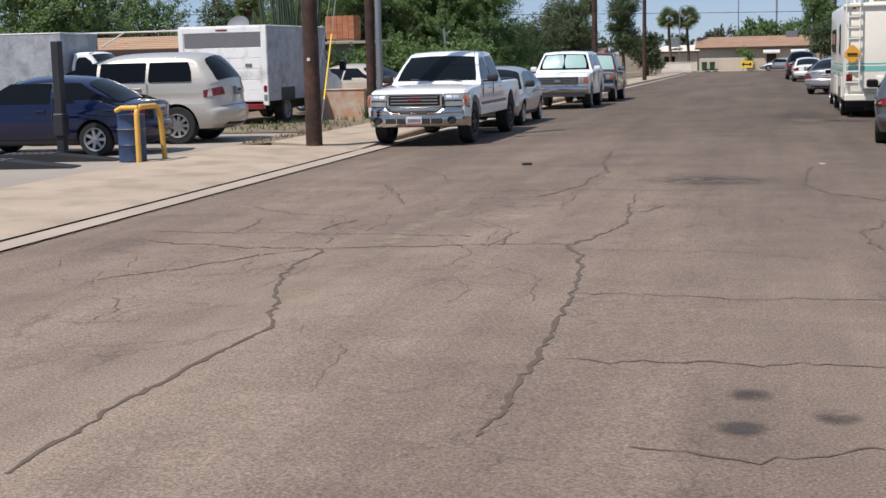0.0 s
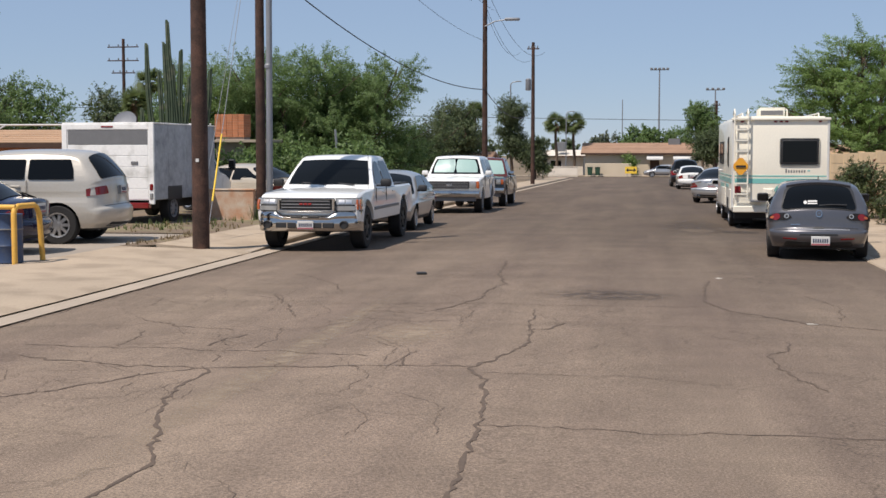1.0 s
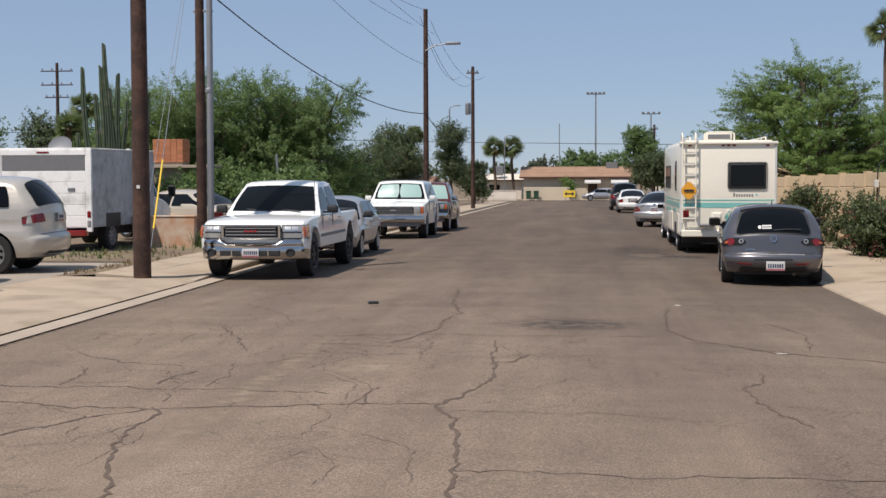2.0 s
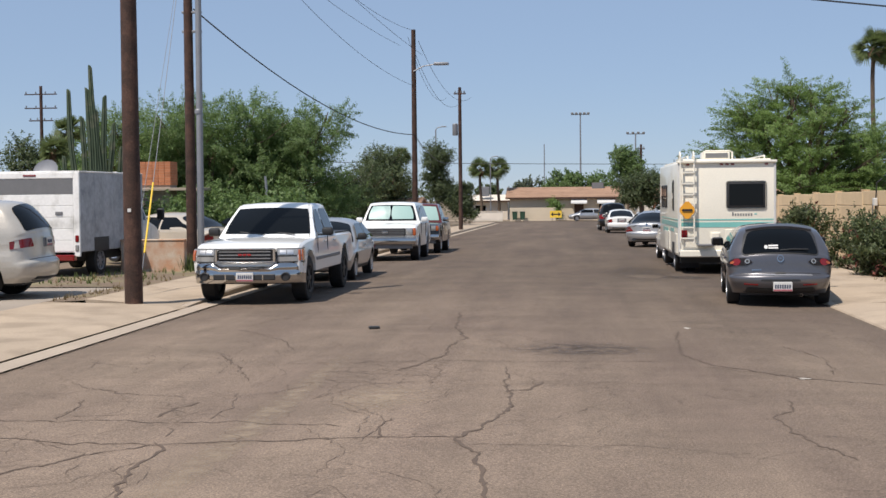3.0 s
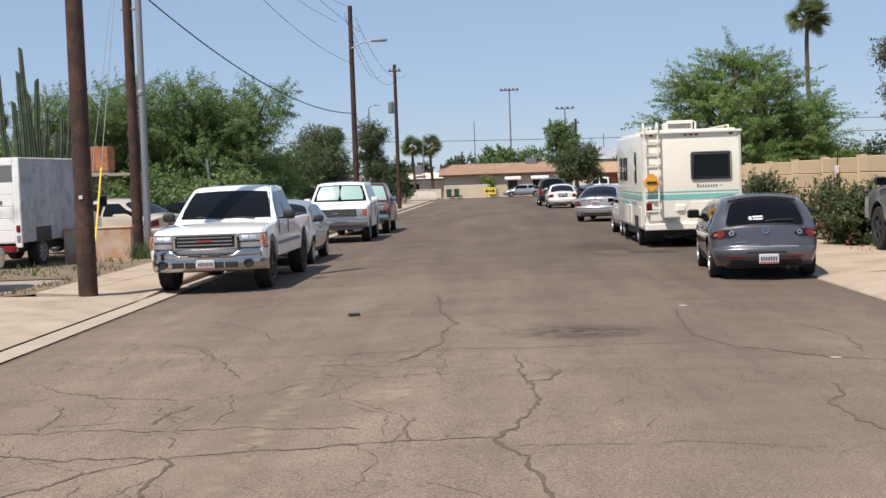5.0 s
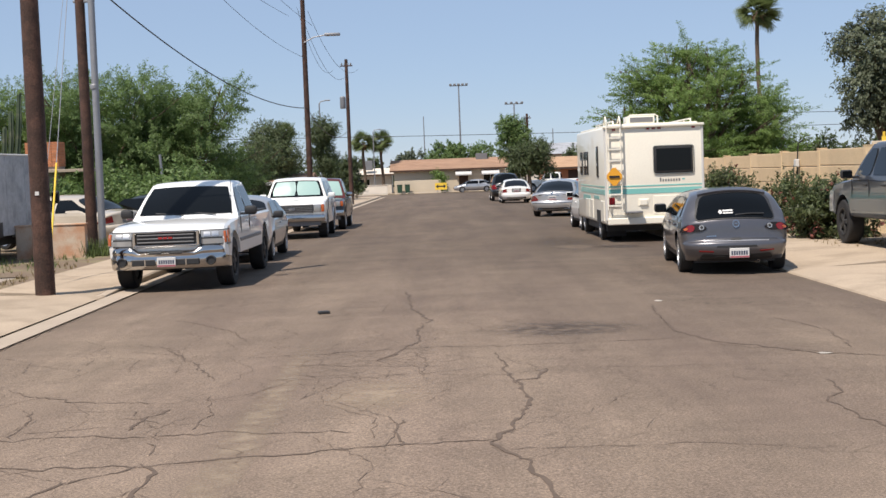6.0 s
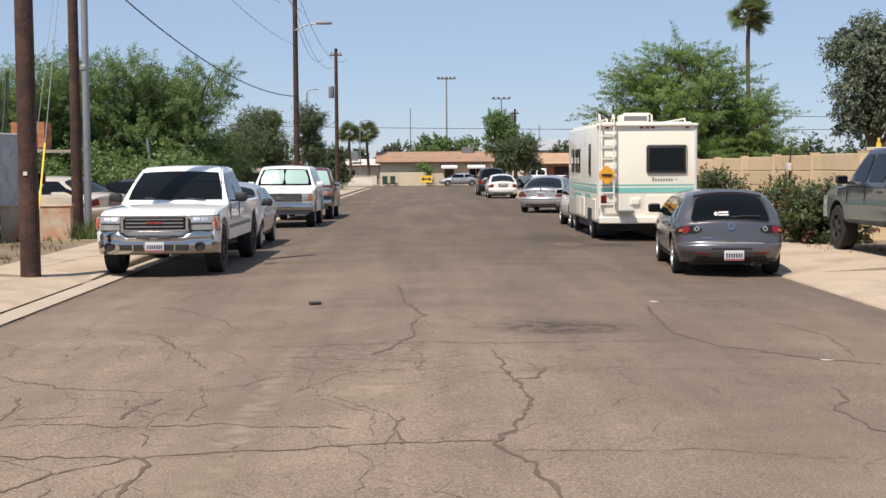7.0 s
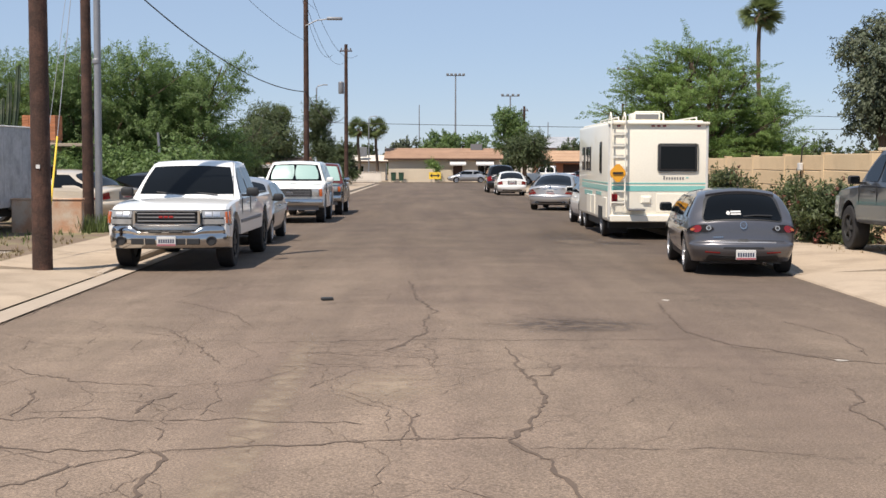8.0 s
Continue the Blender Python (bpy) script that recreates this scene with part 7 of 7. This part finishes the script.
def oleander(x, y, blobs, n, seed, label):
    t = thing("oleander_bush", label, "bush", pose(x, y, 0.02), "oleander bushes")
    shared("foliage", leaf_mesh("foliage", blobs, n, 0.115, OLEANDER, seed, 0.16, 20, -0.2, 0.28), t)
    shared("blossom", leaf_mesh("blossom", blobs, n // 32, 0.08, BLOSSOM, seed + 1, 0.14, 12, 0, 0.6, 0.85), t)
    for k in range(5):
        part("stem", tube(bmesh.new(), [(0.1 * k - 0.2, 0, 0), (0.3 * (k - 2), 0.1, 0.6), (0.4 * (k - 2), 0.1, 1.1)], 0.02, 0.008), BARK, t)
    return t


oleander(7.75, 27.75, blob_set(80, 11, 0.80, 0.8, 0.25, 1.02, 0.40, 0.12), 15000, 80, "dusty oleander bush with dry reddish blossoms")
oleander(7.9, 30.6, blob_set(82, 8, 0.7, 0.9, 0.3, 1.2, 0.42, 0.2), 7000, 82, "dusty oleander bush with dry reddish blossoms")
oleander(7.3, 36.0, blob_set(84, 8, 0.55, 0.7, 0.4, 1.35, 0.42, 0.2), 7000, 84, "rounded green bush between motorhome and wall")


def tufts(name, x0, x1, y0, y1, n, hgt, material, seed, label):
    r_ = random.Random(seed)
    bm = bmesh.new()
    for _ in range(n):
        x, y = r_.uniform(x0, x1), r_.uniform(y0, y1)
        for _ in range(5):
            a, h = r_.uniform(0, 6.28), hgt * r_.uniform(0.5, 1.2)
            t = Vector((math.cos(a), math.sin(a), 0)) * 0.35 * h
            s = Vector((-math.sin(a), math.cos(a), 0)) * 0.012
            z = fall(y) + 0.06
            b = Vector((x, y, z))
            quad(bm, (b - s, b + s, b + t + s * 0.2 + Vector((0, 0, h)), b + t - s * 0.2 + Vector((0, 0, h))))
    return tagged(part(name, bm, material, smooth=0), label, "grass", kind="stuff")


tufts("weeds", -10.6, -8.4, 26.5, 31.4, 90, 0.16, GREENGRASS, 7, "low green weeds under the parked truck")
tufts("dry_grass", -10.4, -7.9, 25.8, 29.4, 60, 0.13, DRYGRASS, 1, "dry yellow grass tufts on the dirt verge")
tufts("dry_grass", -8.45, -7.75, 21.8, 25.4, 60, 0.11, DRYGRASS, 2, "dry yellow grass tufts beside the pole")
tufts("weeds", -8.9, -8.0, 31.6, 33.0, 160, 0.4, GREENGRASS, 3, "green weeds at the foot of the lamp post")
tufts("weeds", 7.0, 8.8, 24.0, 29.5, 120, 0.12, DRYGRASS, 4, "dry weeds along the pad")
tufts("dry_grass", -8.8, -7.5, 33, 64, 380, 0.22, DRYGRASS, 5, "dry grass along the left verge")
tufts("dry_grass", 7.3, 8.7, 38, 100, 300, 0.2, DRYGRASS, 6, "dry grass along the right verge")

# low block wall in the left yard
lw = thing("low_wall", "low tan block wall stained with red dirt", "wall", kind="structure")
LOWB = mat("stained_block", (0.52, 0.43, 0.34), 0.9, 0, 0.12, 1.0, 30, 0.3, second=(0.46, 0.26, 0.16), thresh=0.48)
part("span", boxed(-10.4, -8.75, 31.6, 31.8, 0.0, 0.86, bevel=0.012), LOWB, lw)
part("coping", boxed(-10.42, -8.73, 31.58, 31.82, 0.86, 0.90, bevel=0.01), LOWB, lw)

# ---- lot on the left: drum, bollard, post, ramps ----
dr = thing("drum", "dark blue steel drum used as a bin", "drum", pose(-8.71, 17.83, 0.085))
part("shell", lathe(bmesh.new(), [(0.22, 0), (0.235, 0.02), (0.23, 0.04), (0.23, 0.27), (0.24, 0.285), (0.23, 0.30), (0.23, 0.53), (0.24, 0.545), (0.23, 0.56), (0.23, 0.76), (0.24, 0.78), (0.23, 0.79), (0.21, 0.78), (0.21, 0.1)], 22), BLUEDRUM, dr)
part("hoop", lathe(bmesh.new(), [(0.242, 0.54), (0.246, 0.55), (0.242, 0.56)], 22, caps=False), GREYTRIM, dr)
bo = thing("bollard_hoop", "ochre painted steel pipe hoop guarding the drum", "bollard", pose(-8.43, 17.64, 0.085))
part("pipe", tube(bmesh.new(), [(-0.02, -0.12, 0), (-0.02, -0.12, 0.80), (-0.02, -0.10, 0.88), (0.0, -0.02, 0.92), (0.02, 0.5, 0.92), (0.03, 0.58, 0.88), (0.05, 0.62, 0.78), (0.08, 0.66, 0)], 0.045, 0.045, 10), BOLLARD, bo, smooth=60)
part("crossbar", tube(bmesh.new(), [(-0.42, -0.05, 0.86), (-0.3, -0.1, 0.91), (0.0, -0.1, 0.91)], 0.04, 0.04, 10), BOLLARD, bo, smooth=60)
po = thing("steel_post", "black steel lift column with a base plate", "post", pose(-10.35, 18.45, 0.085))
part("column", boxed(-0.075, 0.075, -0.08, 0.08, 0, 2.05, bevel=0.015), BLACKTRIM, po)
part("base_plate", boxed(-0.3, 0.3, -0.25, 0.25, 0, 0.03, bevel=0.005), BLACKTRIM, po)
part("carriage", boxed(-0.10, 0.10, -0.12, 0.10, 0.4, 0.8, bevel=0.02), BLACKTRIM, po)
for k_, (x_, y_) in enumerate(((-9.95, 18.0), (-10.0, 16.6))):
    rp = thing("vehicle_ramp", "dark steel vehicle ramp lying on the lot", "ramp", pose(x_, y_, 0.085, 0, 0, 8), "vehicle ramps")
    bm = bmesh.new()
    a = [bm.verts.new(p) for p in ((-1.2, -0.22, 0), (0.85, -0.22, 0), (0.85, -0.22, 0.02), (-0.3, -0.22, 0.14), (-1.2, -0.22, 0.14))]
    b = [bm.verts.new(v.co + Vector((0, 0.44, 0))) for v in a]
    bm.faces.new(a)
    bm.faces.new(b)
    for i in range(5):
        bm.faces.new((a[i], a[(i + 1) % 5], b[(i + 1) % 5], b[i]))
    part("deck", bm, BLACKTRIM, rp, smooth=0)
    for i in range(7):
        part("rung", boxed(-1.1 + i * 0.13, -1.05 + i * 0.13, -0.2, 0.2, 0.14, 0.152), GREYTRIM, rp, smooth=0)
t2 = box_truck(pose(-21.2, 31.5, 0.06, 0, 0, -86))
t2["label"] = "white box truck parked at the back of the lot"


# ---- houses ----
def gable_roof(bm, x0, x1, y0, y1, ze, zr, over=0.5, thick=0.12):
    """Ridge along x."""
    ym = (y0 + y1) / 2
    for sgn, ya in ((-1, y0 - over), (1, y1 + over)):
        pts = [(x0 - over, ya, ze), (x1 + over, ya, ze), (x1 + over, ym, zr), (x0 - over, ym, zr)]
        top = [bm.verts.new(p) for p in pts]
        bot = [bm.verts.new((p[0], p[1], p[2] - thick)) for p in pts]
        bm.faces.new(top)
        bm.faces.new(bot)
        for i in range(4):
            bm.faces.new((top[i], top[(i + 1) % 4], bot[(i + 1) % 4], bot[i]))


def house(name, label, x0, x1, y0, y1, zg, ze, zr, wall_m, roof_m, openings=(), fascia=None, courses=7):
    h = thing(name, label, "house", pose(0, 0, 0))
    # front wall in pieces round its openings
    cuts = sorted(openings)
    xs = x0
    def piece(*a):
        part("wall", boxed(*a), wall_m, h, smooth=0)

    for ox0, ox1, oz0, oz1, kind in cuts:
        piece(xs, ox0, y0, y0 + 0.2, zg - 0.2, ze)
        piece(ox0, ox1, y0, y0 + 0.2, oz1, ze)
        if oz0 > zg + 0.05:
            piece(ox0, ox1, y0, y0 + 0.2, zg - 0.2, oz0)
        xs = ox1
    piece(xs, x1, y0, y0 + 0.2, zg - 0.2, ze)
    piece(x0, x0 + 0.2, y0 + 0.2, y1 - 0.2, zg - 0.2, ze)
    piece(x1 - 0.2, x1, y0 + 0.2, y1 - 0.2, zg - 0.2, ze)
    piece(x0, x1, y1 - 0.2, y1, zg - 0.2, ze)
    rb = bmesh.new()
    gable_roof(rb, x0, x1, y0, y1, ze + 0.06, zr)
    rf = part("roof", rb, roof_m, h, smooth=0)
    ym, ya = (y0 + y1) / 2, y0 - 0.5
    for k in range(courses):
        f0 = k / courses
        yk, zk = ya + (ym - ya) * f0, ze + 0.06 + (zr - ze - 0.06) * f0
        y2, z2 = ya + (ym - ya) * (k + 1) / courses, ze + 0.06 + (zr - ze - 0.06) * (k + 1) / courses
        cb = bmesh.new()
        quad(cb, ((x0 - 0.5, yk, zk + 0.035), (x1 + 0.5, yk, zk + 0.035), (x1 + 0.5, y2, z2 + 0.012), (x0 - 0.5, y2, z2 + 0.012)))
        quad(cb, ((x0 - 0.5, yk, zk + 0.0), (x1 + 0.5, yk, zk + 0.0), (x1 + 0.5, yk, zk + 0.035), (x0 - 0.5, yk, zk + 0.035)))
        part("shingle_course", cb, roof_m, rf, smooth=0)
    part("fascia", boxed(x0 - 0.5, x1 + 0.5, y0 - 0.53, y0 - 0.503, ze - 0.12, ze + 0.06), fascia or DARKWOOD, h, smooth=0)
    for ox0, ox1, oz0, oz1, kind in cuts:
        if kind == "door":
            d = part("door", boxed(ox0, ox1, y0 + 0.08, y0 + 0.13, oz0, oz1), DARKWOOD, h, smooth=0)
            part("door_handle", boxed(ox1 - 0.15, ox1 - 0.08, y0 + 0.05, y0 + 0.08, oz0 + 0.95, oz0 + 1.02), CHROME, d)
        else:
            w = part("window", boxed(ox0, ox1, y0 + 0.06, y0 + 0.12, oz0, oz1), PLATE, h, smooth=0)
            m_ = (ox0 + ox1) / 2
            for a, b in ((ox0 + 0.05, m_ - 0.03), (m_ + 0.03, ox1 - 0.05)):
                part("pane", boxed(a, b, y0 + 0.05, y0 + 0.058, oz0 + 0.05, oz1 - 0.05), GLASS, w, smooth=0)
            part("sill", boxed(ox0 - 0.05, ox1 + 0.05, y0 - 0.08, y0 + 0.06, oz0 - 0.06, oz0), STUCCO, w, smooth=0)
    return h


ZF = -0.9
h1 = house("house", "low tan stucco house with a brown shingle roof", -5.3, 7.9, 158, 167, ZF + 0.1, 1.75, 3.05, STUCCO, ROOF,
           ((2.4, 3.5, ZF + 0.15, 1.35, "door"), (5.3, 7.0, ZF + 0.6, 1.25, "window")))
for x0_, x1_ in ((2.0, 3.9), (5.1, 7.2)):
    ab = bmesh.new()
    quad(ab, ((x0_, 157.0, 1.15), (x1_, 157.0, 1.15), (x1_, 157.98, 1.62), (x0_, 157.98, 1.62)))
    quad(ab, ((x0_, 157.0, 1.0), (x1_, 157.0, 1.0), (x1_, 157.0, 1.15), (x0_, 157.0, 1.15)))
    for x_ in (x0_, x1_):
        f_ = ab.faces.new([ab.verts.new(p) for p in ((x_, 157.0, 1.0), (x_, 157.98, 1.0), (x_, 157.98, 1.62), (x_, 157.0, 1.15))])
    part("awning", ab, PLATE, h1, "cream window awning", smooth=0)
part("roof_cooler", boxed(4.6, 6.0, 161.5, 162.5, 2.7, 3.55, bevel=0.03), GREYTRIM, h1, "grey rooftop cooler box")
fwall = thing("front_wall", "low tan stucco garden wall by the far house", "wall", kind="structure")
part("span", boxed(-9.5, -6.0, 154.2, 154.4, ZF - 0.1, ZF + 1.1, bevel=0.02), WHITEWALL, fwall)
part("coping", boxed(-9.55, -5.95, 154.15, 154.45, ZF + 1.1, ZF + 1.16), WHITEWALL, fwall)
part("span", boxed(-5.2, 0.2, 155.6, 155.8, ZF - 0.1, ZF + 1.5, bevel=0.02), STUCCO, fwall)
h2 = house("house", "small white house with a pale flat roof in the distance", -11.4, -5.9, 166, 172, ZF, 1.4, 2.2, WHITEWALL, WHITEWALL, ((-10.0, -8.6, ZF + 1.0, 0.9, "window"),))
part("roof_cooler", boxed(-9.2, -8.2, 165.8, 166.8, 2.0, 3.2, bevel=0.03), GALV, h2, "grey rooftop cooler box")
house("house", "tan house with a low brown roof and open carport", 10.2, 26, 128, 136, -0.6, 1.5, 2.6, BRICK, ROOF2, ((12.4, 15.6, -0.55, 1.3, "door"), (18.0, 20.0, 0.3, 1.2, "window")))
house("house", "white gabled building in the distance", 13.0, 22.0, 205, 212, ZF, 3.4, 5.2, WHITEWALL, TRUCKGREY)
h5 = house("house", "low house with an orange-brown roof behind the lot", -33, -15.5, 44, 52, 0, 2.15, 2.75, BRICK, ROOF2, ((-30, -28.4, 0.9, 1.9, "window"),))
part("roof_frame", tube(bmesh.new(), [(-33, 45.5, 2.9), (-14.5, 45.5, 2.9)], 0.035), PLATE, h5, "white pipe frame along the roof")
for k_ in range(6):
    part("roof_frame_strut", tube(bmesh.new(), [(-32.5 + k_ * 3.2, 44.2, 2.35), (-32.2 + k_ * 3.2, 45.5, 2.9)], 0.03), PLATE, h5)
part("dish", lathe(bmesh.new(), [(0.02, 0), (0.25, 0.04), (0.40, 0.12), (0.45, 0.18), (0.40, 0.15), (0.02, 0.03)], 16, Matrix.Translation((-17.4, 44.5, 2.9)) @ Matrix.Rotation(radians(60), 4, "X")), GALV, h5, "grey satellite dish")
house("house", "low brown brick house behind the pavement", -15, -8.2, 78, 84, fall(78) - 0.05, 1.3, 1.9, BRICK, ROOF, ((-11.5, -10.3, 0.1, 1.0, "window"),))
cp = thing("carport", "open carport with white posts and a flat roof", "carport", pose(0, 0, 0))
part("roof_slab", boxed(-9.6, -6.9, 70, 77.5, 1.35, 1.5, bevel=0.01), ROOF, cp)
part("fascia_board", boxed(-9.65, -6.85, 69.9, 69.99, 1.34, 1.52), PLATE, cp)
for x_, y_ in ((-9.5, 70.1), (-7.05, 70.1), (-7.05, 77.3)):
    part("post", boxed(x_ - 0.06, x_ + 0.06, y_ - 0.06, y_ + 0.06, fall(72) - 0.1, 1.35), PLATE, cp)
part("side_panel", boxed(-9.58, -9.5, 70.2, 77.4, fall(72) - 0.1, 1.3), DARKWOOD, cp)
# brick chimney above the left yard
ch = thing("chimney", "squat orange brick chimney stack with a concrete ledge", "chimney", pose(-13.5, 45.0, 0))
part("core", boxed(-0.52, 0.52, -0.40, 0.40, 0, 3.20), MORTAR, ch, smooth=0)
bk_ = mesh_from("brick", boxed(0.005, 0.215, -0.02, 0.10, 0.004, 0.088, bevel=0.004), BRICK, 0)
bk_side = mesh_from("brick", boxed(-0.10, 0.02, 0.005, 0.195, 0.004, 0.088, bevel=0.004), BRICK, 0)
for r_ in range(9):
    for k_ in range(5):
        shared("brick", bk_, ch, pose(-0.55 + k_ * 0.22, -0.42, 2.42 + r_ * 0.092))
    for k_ in range(4):
        shared("brick", bk_side, ch, pose(0.54, -0.42 + k_ * 0.2, 2.42 + r_ * 0.092))
part("ledge", boxed(-0.6, 1.7, -0.7, 0.6, 2.22, 2.32, bevel=0.01), GUTTER, ch)

# ---- far street furniture ----
sg = thing("arrow_sign", "yellow road sign with a black double arrow", "road sign", pose(0.2, 152.4, ZF))
part("board", boxed(-0.68, 0.68, -0.02, 0.02, 0.35, 1.15, bevel=0.01), YELLOW, sg)
am = bmesh.new()
box(am, -0.3, 0.3, -0.032, -0.022, 0.68, 0.82)
for s_ in (-1, 1):
    am.faces.new([am.verts.new(p) for p in ((s_ * 0.3, -0.03, 0.5), (s_ * 0.58, -0.03, 0.75), (s_ * 0.3, -0.03, 1.0))])
part("arrow", am, BLACKTRIM, sg, smooth=0)
for x_ in (-0.4, 0.4):
    part("post", boxed(x_ - 0.04, x_ + 0.04, 0.022, 0.09, -0.05, 1.1), GALV, sg)
t_ = thing("shrub", "bright green shrub behind the road sign", "shrub", pose(0.1, 156.6, ZF), "shrubs by the far house")
shared("foliage", leaf_mesh("foliage", blob_set(90, 7, 0.7, 0.5, 0.6, 2.2, 0.5, 0.1), 5000, 0.16, LEAFB, 90), t_)
part("stem", tube(bmesh.new(), [(0, 0, 0), (0, 0, 1.2)], 0.05, 0.02), BARK, t_)


def wheelie_bin(m):
    b = thing("wheelie_bin", "dark green wheelie bin by the far wall", "bin", m, "wheelie bins")
    bm = boxed(-0.3, 0.3, -0.33, 0.33, 0.06, 1.0, bevel=0.03)
    for v in bm.verts:
        k = 0.82 + 0.18 * v.co.z
        v.co.x *= k
        v.co.y *= k
    part("tub", bm, GREENBIN, b)
    part("lid", boxed(-0.32, 0.32, -0.36, 0.36, 1.0, 1.08, bevel=0.03), GREENBIN, b)
    for x in (-0.25, 0.25):
        part("wheel", lathe(bmesh.new(), [(0.1, -0.03), (0.1, 0.03)], 12, Matrix.Translation((x, 0.3, 0.1)) @ Matrix.Rotation(radians(90), 4, "Y")), RUBBER, b)
    return b


b0 = wheelie_bin(pose(-4.6, 154.9, ZF))
copy_thing(b0, pose(-3.7, 154.9, ZF))
strip("far_kerb", [(-60, 0.12), (60, 0.12)], [151.2, 154.0], 0.0, GUTTER, "pale concrete kerb and pavement across the street end", "pavement")


def flood_mast(x, y, h, lamps=5):
    f = thing("floodlight_mast", "tall thin sports-field floodlight mast", "floodlight", pose(x, y, -1.0), "floodlight masts")
    part("shaft", tube(bmesh.new(), [(0, 0, 0), (0, 0, h)], 0.2, 0.12, 8), GALV, f)
    part("crossbar", boxed(-1.7, 1.7, -0.08, 0.08, h - 0.1, h + 0.06), GREYTRIM, f)
    for k in range(lamps):
        xx = -1.5 + 3.0 * k / (lamps - 1)
        part("lamp", boxed(xx - 0.25, xx + 0.25, -0.3, 0.1, h - 0.05, h + 0.38, bevel=0.08), GREYTRIM, f)


flood_mast(4.6, 250, 18.3)
flood_mast(15.0, 252, 14.6, 4)
flood_mast(36.6, 250, 19.5, 4)
for x_, y_, h_ in ((-2.2, 250, 12.8), (22.0, 250, 9.6)):
    part("shaft", tube(bmesh.new(), [(0, 0, 0), (0, 0, h_)], 0.12, 0.08, 8), GALV, thing("thin_mast", "thin distant grey steel mast", "mast", pose(x_, y_, -1), "thin masts"))
for x_, y_, h_ in ((-7.6, 158, 7.4), (-10.6, 120, 9.0)):
    lp = thing("lamp_post", "slim distant street lamp", "lamp post", pose(x_, y_, ZF), "distant street lamps")
    part("shaft", tube(bmesh.new(), [(0, 0, 0), (0, 0, h_), (0.15, 0, h_ + 0.2), (0.6, 0, h_ + 0.28)], 0.07, 0.04, 8), GALV, lp)
    part("lamp_head", boxed(0.5, 1.0, -0.1, 0.1, h_ + 0.24, h_ + 0.34, bevel=0.03), GALV, lp)
yp = thing("yard_post", "thin grey leaning post in the yard", "post", pose(-9.5, 45, 0.05))
part("shaft", tube(bmesh.new(), [(0, 0, 0), (-0.08, 0, 1.4), (-0.16, 0, 2.65)], 0.05, 0.045, 8), GALV, yp)
